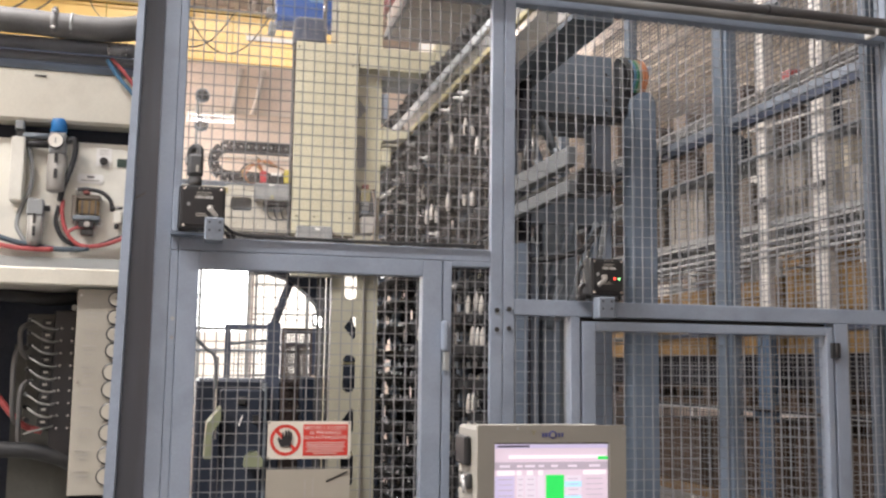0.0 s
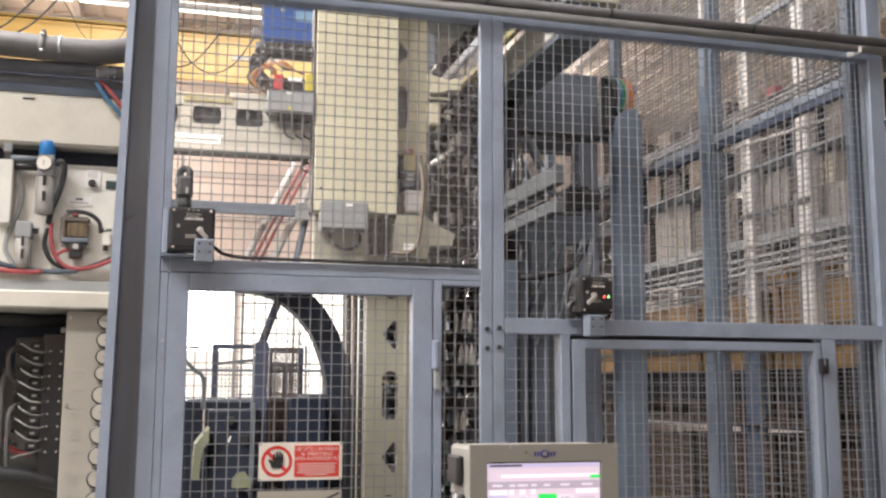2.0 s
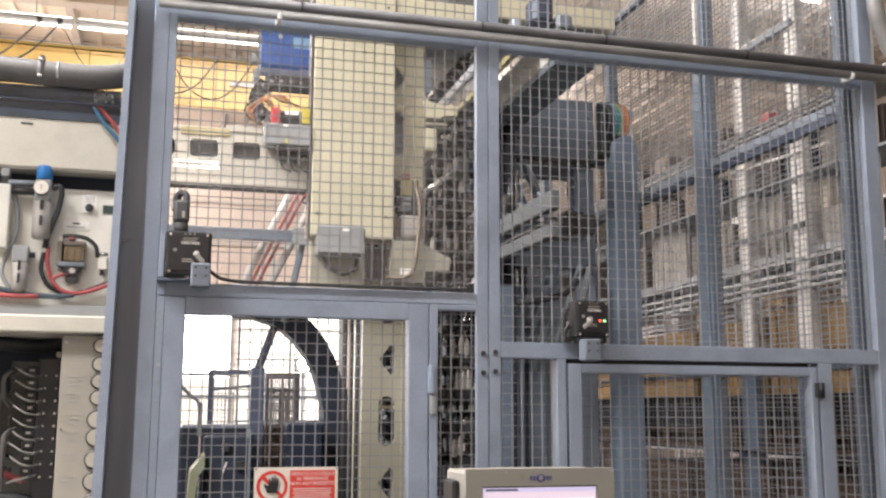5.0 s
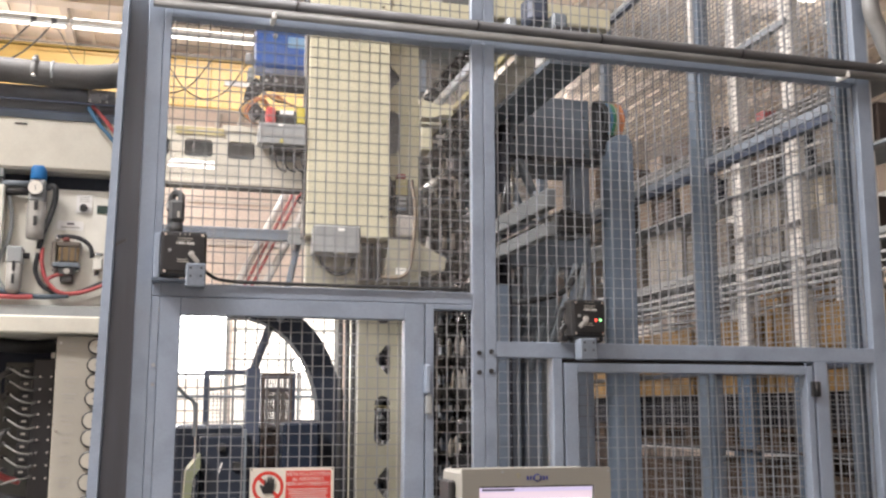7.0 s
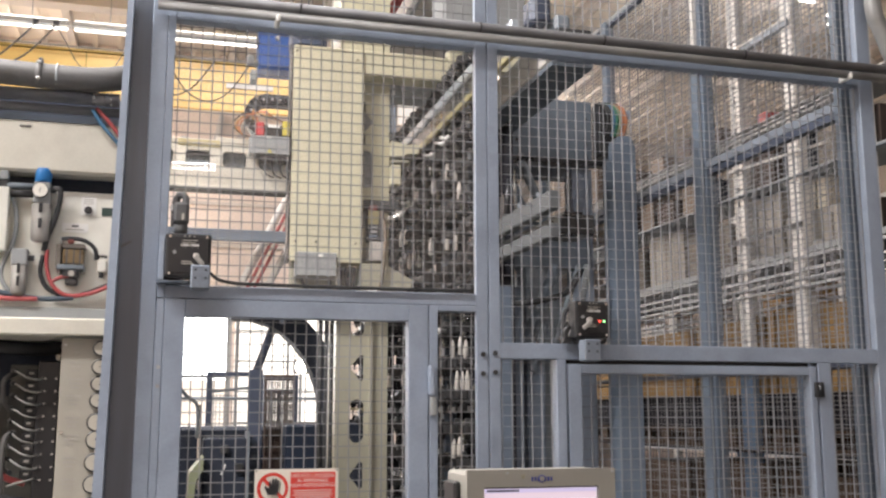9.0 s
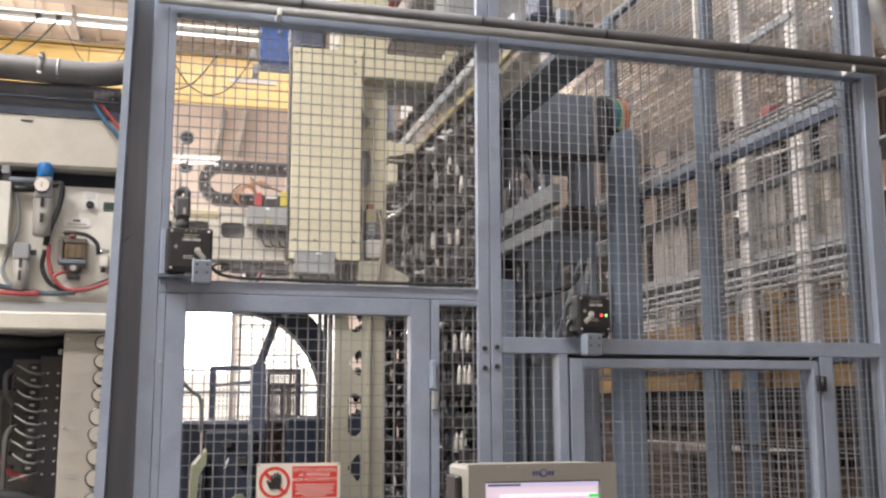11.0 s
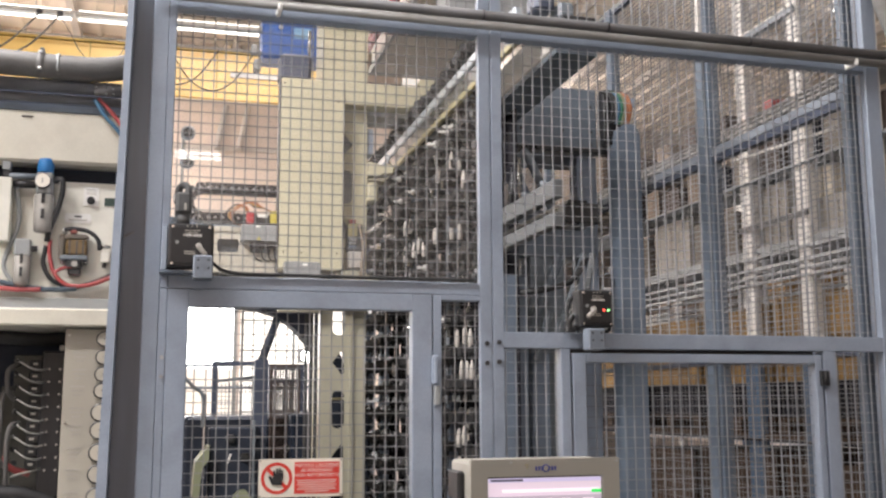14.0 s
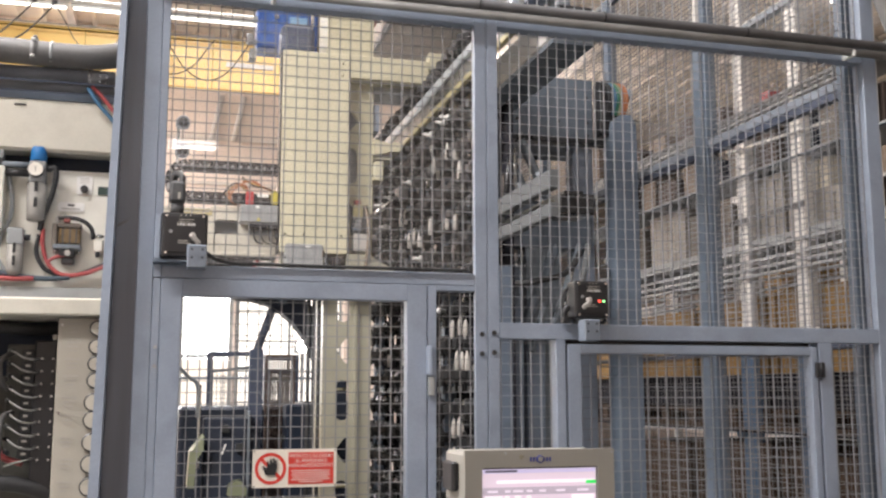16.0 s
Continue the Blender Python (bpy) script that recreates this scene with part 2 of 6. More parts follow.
ORANGE = material("orange_cable", (0.38, 0.15, 0.07), 0.45, 0, 0.12, 8, 200, 0.05)
STICKER = material("faded_yellow_sticker", (0.40, 0.34, 0.17), 0.5, 0, 0.15, 12, 200, 0.05)
YELLOW_PLUG = material("yellow_plastic", (0.50, 0.42, 0.07), 0.4, 0, 0.1, 8, 200, 0.05)
GUIDE_BLUE = material("pale_blue_grey_rail", (0.36, 0.40, 0.44), 0.35, 0.2, 0.12, 5, 160, 0.1, 0.3, (0.2, 0.22, 0.24))
BRIGHT_ARBOR = material("polished_arbor_steel", (0.50, 0.50, 0.49), 0.3, 0.55, 0.12, 14, 200, 0.05)
GLINT_STEEL = material("glint_steel_taper", (0.47, 0.445, 0.41), 0.4, 0.2, 0.12, 14, 200, 0.05)
OLIVE_DULL = material("dull_plate_paint", (0.09, 0.09, 0.08), 0.6, 0, 0.15, 6, 120, 0.1, 0.4, (0.05, 0.05, 0.045))
RUST_PANEL = material("brown_panel_paint", (0.16, 0.115, 0.095), 0.5, 0.2, 0.25, 6, 90, 0.15, 0.4, (0.08, 0.06, 0.05))
OLIVE = material("olive_paint", (0.22, 0.24, 0.15), 0.5, 0, 0.1, 8, 200, 0.05)
GREEN_DARK = material("dark_green_label", (0.03, 0.055, 0.045), 0.5, 0, 0.1, 8, 200, 0.05)
GREEN = material("green_plastic", (0.03, 0.15, 0.09), 0.4, 0, 0.1, 8, 200, 0.05)
COIL_BROWN = material("amber_coil_resin", (0.20, 0.135, 0.065), 0.3, 0, 0.25, 25, 200, 0.1, 0.3, (0.08, 0.06, 0.04))
GREY_BROWN = material("smoky_brown_plastic", (0.15, 0.13, 0.11), 0.35, 0, 0.2, 20, 200, 0.1)
BRASS = material("brass_coil", (0.42, 0.27, 0.11), 0.35, 0.4, 0.2, 12, 200, 0.1)
PAPER = material("paper_white", (0.80, 0.79, 0.76), 0.55, 0, 0.04, 12, 250, 0.03)
SIGN_CREAM = material("sign_board_white", (0.78, 0.74, 0.66), 0.4, 0, 0.04, 10, 250, 0.03, 0.15, (0.55, 0.5, 0.42))
SIGN_RED = material("sign_red", (0.66, 0.05, 0.035), 0.4, 0, 0.06, 10, 250, 0.03)
INK = material("black_ink", (0.02, 0.02, 0.022), 0.5, 0, 0.1, 10, 250, 0.0)
DARK_PLUG = material("dusty_dark_plastic", (0.075, 0.077, 0.08), 0.6, 0, 0.25, 30, 250, 0.2, 0.3, (0.14, 0.13, 0.12))
LETTER_WHITE = material("worn_white_print", (0.58, 0.57, 0.55), 0.6, 0, 0.1, 40, 250, 0.0)
INK_SOFT = material("grey_ink", (0.40, 0.38, 0.34), 0.6, 0, 0.1, 10, 250, 0.0)
NAVY_INK = material("navy_ink", (0.03, 0.04, 0.22), 0.5, 0, 0.1, 10, 250, 0.0)
HMI_GREY = material("panel_grey_paint", (0.275, 0.262, 0.232), 0.45, 0, 0.06, 6, 250, 0.1, 0.25, (0.25, 0.24, 0.2))
WALL = material("pink_beige_plaster", (0.72, 0.615, 0.545), 0.85, 0, 0.08, 0.8, 30, 0.2, 0.25, (0.42, 0.36, 0.32))
CEILING = material("roof_panel_beige", (0.78, 0.71, 0.62), 0.85, 0, 0.08, 0.6, 30, 0.2, 0.25, (0.40, 0.35, 0.31))
BEAM_PALE = material("concrete_pale", (0.58, 0.54, 0.50), 0.8, 0, 0.1, 1.2, 40, 0.2, 0.25, (0.42, 0.38, 0.34))
FLOOR = material("grey_resin_floor", (0.12, 0.12, 0.118), 0.35, 0, 0.15, 1.0, 60, 0.1, 0.4, (0.12, 0.11, 0.10))
CRATE = wood("crate_wood", (0.205, 0.125, 0.048))
CRATE_DARK = wood("old_crate_wood", (0.16, 0.10, 0.05))
CARDBOARD = material("brown_cardboard", (0.17, 0.13, 0.10), 0.8, 0, 0.15, 4, 90, 0.15, 0.3, (0.22, 0.13, 0.07))
TUBE_GLOW = glow("lamp_tube_glow", (1.0, 0.96, 0.9), 3.5)
PALE_GLOW = glow("hazy_daylight_backdrop", (1.0, 0.94, 0.87), 1.5)
YARD_GLOW = glow("sunlit_yard_backdrop", (1.0, 0.92, 0.83), 0.62)
BRIGHT_TUBE = glow("bright_lamp_tube_glow", (1.0, 0.97, 0.93), 24.0)
HIGH_GLOW = glow("high_pane_glow", (1.0, 0.93, 0.86), 0.75)
FLOOD_GLOW = glow("flood_lamp_glow", (1.0, 0.95, 0.88), 25.0)
DAY_GLOW = glow("daylight_backdrop", (0.97, 0.98, 1.0), 7.0)
SCREEN_PINK = glow("screen_page", (0.76, 0.62, 0.72), 0.72)
SCREEN_PALE = glow("screen_pale", (0.80, 0.70, 0.80), 0.74)
SCREEN_WHITE = glow("screen_white", (0.95, 0.88, 0.92), 0.78)
SCREEN_GREY = glow("screen_grey", (0.55, 0.46, 0.55), 0.6)
SCREEN_LILAC = glow("screen_lilac", (0.64, 0.56, 0.78), 0.72)
SCREEN_GREEN = glow("screen_green", (0.03, 0.72, 0.12), 0.8)
SCREEN_CYAN = glow("screen_cyan", (0.45, 0.75, 0.95), 0.85)
SCREEN_DARK = glow("screen_dark", (0.10, 0.09, 0.14), 0.4)
LED_RED = glow("led_red", (1.0, 0.08, 0.05), 2.2)
LED_GREEN = glow("led_green", (0.35, 1.0, 0.35), 2.0)
GLASS = bpy.data.materials.new("clear_glass")
GLASS.use_nodes = True
GLASS.node_tree.nodes["Principled BSDF"].inputs["Transmission Weight"].default_value = 1.0
GLASS.node_tree.nodes["Principled BSDF"].inputs["Roughness"].default_value = 0.0
GLASS.node_tree.nodes["Principled BSDF"].inputs["Base Color"].default_value = (1.0, 1.0, 1.0, 1)


# clear plastic with a faint pale film that imitates veiling glare
VEILED_CLEAR = GLASS.copy()
VEILED_CLEAR.name = "dusty_clear_plastic"
nt = VEILED_CLEAR.node_tree
veil, blend, veil_noise = nt.nodes.new("ShaderNodeBsdfDiffuse"), nt.nodes.new("ShaderNodeMixShader"), nt.nodes.new("ShaderNodeTexNoise")
veil_noise.inputs["Scale"].default_value = 9.0
spread = nt.nodes.new("ShaderNodeMapRange")
spread.inputs["To Min"].default_value, spread.inputs["To Max"].default_value = 0.004, 0.022
veil.inputs["Color"].default_value = (0.72, 0.70, 0.68, 1)
nt.links.new(veil_noise.outputs["Fac"], spread.inputs["Value"])
nt.links.new(spread.outputs["Result"], blend.inputs["Fac"])
nt.links.new(nt.nodes["Principled BSDF"].outputs["BSDF"], blend.inputs[1])
nt.links.new(veil.outputs["BSDF"], blend.inputs[2])
nt.links.new(blend.outputs["Shader"], nt.nodes["Material Output"].inputs["Surface"])


# ---------------------------------------------------------------- mesh helpers
def box(bm, x0, x1, y0, y1, z0, z1, bevel=0.0, m=None):
    vs = [bm.verts.new((x, y, z)) for x in (x0, x1) for y in (y0, y1) for z in (z0, z1)]
    fs = [bm.faces.new([vs[i] for i in q]) for q in ((0, 1, 3, 2), (4, 6, 7, 5), (0, 4, 5, 1), (2, 3, 7, 6), (0, 2, 6, 4), (1, 5, 7, 3))]
    if m is not None:
        bmesh.ops.transform(bm, matrix=m, verts=vs)
    if bevel > 0:
        es = list({e for f in fs for e in f.edges})
        bmesh.ops.bevel(bm, geom=es, offset=bevel, segments=1, affect="EDGES", profile=0.5)
    return bm


def rod(bm, a, b, r, n=10, r2=None, caps=True):
    a, b = Vector(a), Vector(b)
    q = (b - a).to_track_quat("Z", "Y")
    rings = []
    for c, rad in ((a, r), (b, r if r2 is None else r2)):
        rings.append([bm.verts.new(c + q @ Vector((rad * math.cos(2 * math.pi * i / n), rad * math.sin(2 * math.pi * i / n), 0))) for i in range(n)])
    for i in range(n):
        f = bm.faces.new((rings[0][i], rings[0][(i + 1) % n], rings[1][(i + 1) % n], rings[1][i]))
        f.smooth = n > 6
    if caps:
        bm.faces.new(rings[0][::-1])
        bm.faces.new(rings[1])
    return bm


def hose(bm, pts, r, n=8, steps=6):
    """A round hose along a smooth curve through the points."""
    p = [Vector(q) for q in pts]
    p = [p[0] * 2 - p[1]] + p + [p[-1] * 2 - p[-2]]
    line = []
    for i in range(1, len(p) - 2):
        for k in range(steps):
            s = k / steps
            line.append(0.5 * (2 * p[i] + (p[i + 1] - p[i - 1]) * s + (2 * p[i - 1] - 5 * p[i] + 4 * p[i + 1] - p[i + 2]) * s * s + (3 * p[i] - p[i - 1] - 3 * p[i + 1] + p[i + 2]) * s ** 3))
    line.append(p[-2])
    rings, up = [], Vector((0.13, 0.31, 0.94))
    for i, c in enumerate(line):
        d = (line[min(i + 1, len(line) - 1)] - line[max(i - 1, 0)]).normalized()
        u = (up - d * up.dot(d)).normalized()
        up = u
        v = d.cross(u)
        rings.append([bm.verts.new(c + r * (math.cos(2 * math.pi * k / n) * u + math.sin(2 * math.pi * k / n) * v)) for k in range(n)])
    for a, b in zip(rings, rings[1:]):
        for k in range(n):
            bm.faces.new((a[k], a[(k + 1) % n], b[(k + 1) % n], b[k])).smooth = True
    bm.faces.new(rings[0][::-1])
    bm.faces.new(rings[-1])
    return bm


def turned(bm, profile, m, n=16):
    """A body turned round the z axis of m; profile: (radius, height) from below."""
    rings = [[bm.verts.new(m @ Vector((r * math.cos(2 * math.pi * k / n), r * math.sin(2 * math.pi * k / n), z))) for k in range(n)] for r, z in profile]
    for a, b in zip(rings, rings[1:]):
        for k in range(n):
            bm.faces.new((a[k], a[(k + 1) % n], b[(k + 1) % n], b[k])).smooth = True
    bm.faces.new(rings[0][::-1])
    bm.faces.new(rings[-1])
    return bm


def slab(bm, outline, y0, y1):
    """An outline in (x, z), given depth from y0 to y1."""
    a = [bm.verts.new((x, y0, z)) for x, z in outline]
    b = [bm.verts.new((x, y1, z)) for x, z in outline]
    bm.faces.new(a)
    bm.faces.new(b[::-1])
    n = len(a)
    for i in range(n):
        bm.faces.new((a[i], b[i], b[(i + 1) % n], a[(i + 1) % n]))
    bmesh.ops.recalc_face_normals(bm, faces=bm.faces[:])
    return bm


def rounded(cx, cz, w, h, r, n=4):
    pts = []
    for sx, sz, a0 in ((1, 1, 0), (-1, 1, 90), (-1, -1, 180), (1, -1, 270)):
        for k in range(n + 1):
            a = radians(a0 + 90 * k / n)
            pts.append((cx + sx * (w / 2 - r) + r * math.cos(a), cz + sz * (h / 2 - r) + r * math.sin(a)))
    return pts


def gusset_hole(cx, cz, w, h, r, way, n=4):
    """A three-cornered hole with rounded corners; way 1 points to +x, -1 to -x."""
    pts = []
    for px, pz, a0 in ((cx + way * (w / 2 - r), cz, -60), (cx - way * (w / 2 - r), cz + h / 2 - r, 60), (cx - way * (w / 2 - r), cz - h / 2 + r, 180)):
        for k in range(n + 1):
            a = radians(a0 + 120 * k / n)
            pts.append((px + way * r * math.cos(a), pz + r * math.sin(a)))
    ring = []
    for p, q in zip(pts, pts[1:] + pts[:1]):
        m = max(1, round(math.dist(p, q) / 0.008))
        ring += [(p[0] + (q[0] - p[0]) * k / m, p[1] + (q[1] - p[1]) * k / m) for k in range(m)]
    return ring[::way]


def holed(bm, x0, x1, z0, z1, y0, y1, holes, along):
    """A plate with holes in one row; holes are (cx, cz, w, h, r), three-cornered with a sixth number, along the x or the z axis."""
    i = 0 if along == "x" else 1
    holes = sorted(holes, key=lambda h: h[i])
    cuts = [(x0, z0)[i]] + [(a[i] + b[i]) / 2 for a, b in zip(holes, holes[1:])] + [(x1, z1)[i]]
    for h, lo, hi in zip(holes, cuts, cuts[1:]):
        u0, u1, w0, w1 = (lo, hi, z0, z1) if i == 0 else (x0, x1, lo, hi)
        inner = rounded(*h) if len(h) == 5 else gusset_hole(*h)
        outer = []
        for x, z in inner:
            dx, dz = x - h[0], z - h[1]
            k = min(((u1 if dx > 0 else u0) - h[0]) / dx if abs(dx) > 1e-9 else 1e9, ((w1 if dz > 0 else w0) - h[1]) / dz if abs(dz) > 1e-9 else 1e9)
            outer.append([h[0] + dx * k, h[1] + dz * k])
        for cx, cz in ((u0, w0), (u0, w1), (u1, w0), (u1, w1)):
            near = min(outer, key=lambda q: (q[0] - cx) ** 2 + (q[1] - cz) ** 2)
            near[0], near[1] = cx, cz
        n = len(inner)
        ring = [[bm.verts.new((x, y, z)) for x, z in pts] for pts, y in ((outer, y0), (inner, y0), (inner, y1), (outer, y1))]
        for a, b in ((0, 1), (1, 2), (2, 3), (3, 0)):
            for k in range(n):
                bm.faces.new((ring[a][k], ring[a][(k + 1) % n], ring[b][(k + 1) % n], ring[b][k]))
    bmesh.ops.remove_doubles(bm, verts=bm.verts[:], dist=1e-5)
    bmesh.ops.recalc_face_normals(bm, faces=bm.faces[:])
    return bm


def mesh_of(name, bm, mat):
    me = bpy.data.meshes.new(name)
    bm.to_mesh(me)
    bm.free()
    me.materials.append(mat)
    return me


def part(name, bm, mat, parent, label="", kind=""):
    ob = new(name, mesh_of(name, bm, mat))
    ob.parent = parent
    return tagged(ob, label, kind=kind)


def thing(name, label, category, group="", kind="", at=(0, 0, 0)):
    ob = new(name)
    ob.empty_display_size = 0.05
    ob.location = at
    return tagged(ob, label, category, group, kind)


def solid(name, bm, mat, label, category, group="", kind=""):
    return tagged(new(name, mesh_of(name, bm, mat)), label, category, group, kind)


def B():
    return bmesh.new()


def boxes(*bs, bevel=0.0):
    bm = B()
    for b in bs:
        box(bm, *b, bevel=bevel)
    return bm


def writing(name, text, size, mat, parent, m, label=""):
    cu = bpy.data.curves.new(name, "FONT")
    cu.body, cu.size, cu.align_x, cu.align_y, cu.extrude = text, size, "CENTER", "CENTER", 0.0002
    tmp = bpy.data.objects.new(name, cu)
    me = bpy.data.meshes.new_from_object(tmp)
    bpy.data.objects.remove(tmp)
    me.materials.clear()
    me.materials.append(mat)
    ob = new(name, me)
    ob.parent = parent
    ob.matrix_basis = m
    return tagged(ob, label)




def wire_mesh(bm, u0, u1, z0, z1, y, pitch=0.0287, r=0.0016, axis="x", phase=0.0, thin=1.0, cross=None, slim=1.0):
    """Welded wire: uprights in front, cross wires behind."""
    def wire(a, b, along, other):
        d = r * 0.9
        vs = []
        for e in (a, b):
            for p, q in ((-d, -d), (d, -d), (d, d), (-d, d)):
                if along == "z":
                    c = (other + p * slim, y + q * slim - r, e)
                else:
                    c = (e, y + q * 0.8 * thin + r, other + p * 0.8 * thin)
                vs.append(bm.verts.new(c if axis == "x" else (c[1], c[0], c[2])))
        for i in range(4):
            bm.faces.new((vs[i], vs[(i + 1) % 4], vs[4 + (i + 1) % 4], vs[4 + i]))
    k = u0 + pitch * (0.5 + phase)
    while k < u1:
        wire(z0, z1, "z", k)
        k += pitch
    step = cross or pitch
    k = z1 - step * 0.5
    while k > z0:
        wire(u0, u1, "x", k)
        k -= step
    return bm


# ---------------------------------------------------------------- the hall
ZC, YB, YF, XL, XR = 7.3, 13.0, -9.0, -9.0, 14.0
XBAY, YBAY = 4.6, 32.0
tagged(new("floor", mesh_of("floor", boxes((XL, XR, YF, YB, -0.2, 0.0), (XBAY, XR, YB, YBAY, -0.2, 0.0)), FLOOR)), "grey resin factory floor under the machines", "floor", kind="structure")
roof = boxes((XL, XR, YF, YB, ZC, ZC + 0.2), (XBAY, XR, YB, YBAY, ZC, ZC + 0.2))
for x in np.arange(XL + 0.2, XR, 0.36):
    box(roof, x, x + 0.07, YF, YB if x < XBAY else YBAY, ZC - 0.045, ZC - 0.001)
tagged(new("ceiling", mesh_of("ceiling", roof, CEILING)), "beige ribbed roof panels of the factory hall", "ceiling", kind="structure")
bm = B()
wx0, wx1, wz0, wz1 = -2.8, 0.97, 1.15, 3.45
box(bm, XL, wx0, YB, YB + 0.25, 0, ZC)
box(bm, wx1, 1.01, YB, YB + 0.25, 0, ZC)
box(bm, 2.66, XBAY, YB, YB + 0.25, 0, ZC)
box(bm, 1.01, 2.66, YB, YB + 0.25, 0, wz0)
box(bm, 1.01, 2.66, YB, YB + 0.25, wz1, ZC)
box(bm, wx0, wx1, YB, YB + 0.25, 0, wz0)
box(bm, wx0, wx1, YB, YB + 0.25, wz1, ZC)
tagged(new("wall_north", mesh_of("wall_north", bm, WALL)), "pink-beige plastered end wall of the hall", "wall", kind="structure")
tagged(new("wall_bay", mesh_of("wall_bay", boxes((XBAY - 0.25, XBAY, YB + 0.25, YBAY, 0, ZC), (XBAY - 0.25, XR, YBAY, YBAY + 0.25, 0, ZC)), WALL)), "pink-beige walls of the hall's deeper bay", "wall", kind="structure")
tagged(new("wall_south", mesh_of("wall_south", boxes((XL, XR, YF - 0.25, YF, 0, ZC)), WALL)), "pink-beige plastered wall of the hall", "wall", kind="structure")
tagged(new("wall_west", mesh_of("wall_west", boxes((XL - 0.25, XL, YF, YB, 0, ZC)), WALL)), "pink-beige plastered side wall of the hall", "wall", kind="structure")
tagged(new("wall_east", mesh_of("wall_east", boxes((XR, XR + 0.25, YF, YBAY, 0, ZC)), WALL)), "pink-beige plastered side wall of the hall", "wall", kind="structure")
win = thing("window_1", "wide bright factory window with steel glazing bars", "window", kind="structure")
part("window_frame", boxes((wx0, wx1, YB + 0.05, YB + 0.11, wz0, wz0 + 0.06), (wx0, wx1, YB + 0.05, YB + 0.11, wz1 - 0.06, wz1), (wx0, wx0 + 0.06, YB + 0.05, YB + 0.11, wz0 + 0.06, wz1 - 0.06), (wx1 - 0.06, wx1, YB + 0.05, YB + 0.11, wz0 + 0.06, wz1 - 0.06)), GREY, win)
for i in range(1, 5):
    x = wx0 + (wx1 - wx0) * i / 5
    part("glazing_bar", boxes((x - 0.025, x + 0.025, YB + 0.06, YB + 0.10, wz0 + 0.06, wz1 - 0.06)), GREY, win)
part("glazing_bar", boxes((wx0 + 0.06, wx1 - 0.06, YB + 0.062, YB + 0.098, 2.28, 2.32)), GREY, win)
tagged(new("backdrop", mesh_of("backdrop", boxes((wx0 - 1.5, wx1 + 0.02, YB + 1.0, YB + 1.05, 2.28, 5.5)), DAY_GLOW)), "white overcast daylight outside the window", "sky", kind="structure")
tagged(new("backdrop_yard", mesh_of("backdrop_yard", boxes((wx0 - 1.5, wx1 + 0.02, YB + 1.0, YB + 1.05, -0.5, 2.279)), YARD_GLOW)), "pale sunlit yard outside the window", "yard", kind="structure")
WX0, WX1 = 3.48, 4.40
win3 = thing("glow_pane", "small glowing pane added high in the end wall", "window", kind="structure")
part("pane", boxes((WX0, WX1, YB - 0.02, YB - 0.004, 6.40, 7.13)), HIGH_GLOW, win3, "hazy bright pane")
for x in (WX0, (WX0 + WX1) / 2, WX1):
    part("glazing_bar", boxes((x - 0.02, x + 0.02, YB - 0.05, YB - 0.0205, 6.38, 7.15)), RACK_WHITE, win3)
win2 = thing("window_2", "hazy pale factory window with many glazing bars", "window", kind="structure")
for k in range(1, 5):
    z = wz0 + (wz1 - wz0) * k / 5
    part("glazing_bar", boxes((1.01, 2.66, YB + 0.06, YB + 0.10, z - 0.014, z + 0.014)), GREY_LIGHT, win2)
for x in (1.05, 1.83, 2.62):
    part("glazing_bar", boxes((x - 0.02, x + 0.02, YB + 0.101, YB + 0.14, wz0, wz1)), GREY_LIGHT, win2)
tagged(new("backdrop_hazy", mesh_of("backdrop_hazy", boxes((1.0, 2.8, YB + 0.3, YB + 0.33, 0.8, 3.7)), PALE_GLOW)), "pale haze outside the window", "sky", kind="structure")
flood = thing("flood_lamp", "small bright flood lamp fixed before the far window", "lamp", at=(2.02, YB - 0.12, 2.45))
part("housing", boxes((-0.13, 0.13, 0.0, 0.10, -0.11, 0.11), bevel=0.015), GREY, flood)
part("lens", turned(B(), [(0.10, 0), (0.10, 0.008), (0.085, 0.014)], pose(0, 0, 0, 90, 0, 0), 20), FLOOD_GLOW, flood, "glowing white lens")
part("bracket", boxes((-0.02, 0.02, 0.10, 0.13, -0.02, 0.02)), GREY, flood)
part("arm", boxes((-0.02, 0.02, 0.13, 0.175, -2.45, 0.02)), GREY, flood)
# roof: beams across and purlins along the hall
bm = B()
for y in (-5.5, -1.5, 2.5, 6.5, 10.5, 16.0, 22.0, 28.0):
    box(bm, XL if y < YB else XBAY, XR, y - 0.12, y + 0.12, ZC - 0.42, ZC - 0.004)
for x in np.arange(XL + 0.6, XR, 1.15):
    box(bm, x - 0.05, x + 0.05, YF, YB, ZC - 0.16, ZC - 0.006)
tagged(new("roof_beam", mesh_of("roof_beam", bm, BEAM_PALE)), "pale concrete roof beams and purlins under the ceiling", "beam", kind="structure")
# wall piers and a band of panels
bm = B()
for x in (-7.0, -3.4, 4.39):
    box(bm, x - 0.2, x + 0.2, YB - 0.18, YB - 0.003, 0, ZC - 0.5)
for z in (3.62, 4.25, 4.9, 5.6):
    box(bm, XL, XBAY, YB - 0.03, YB - 0.002, z, z + 0.05)
tagged(new("wall_band", mesh_of("wall_band", bm, BEAM_PALE)), "pale piers and joint bands on the end wall", "pier", kind="structure")


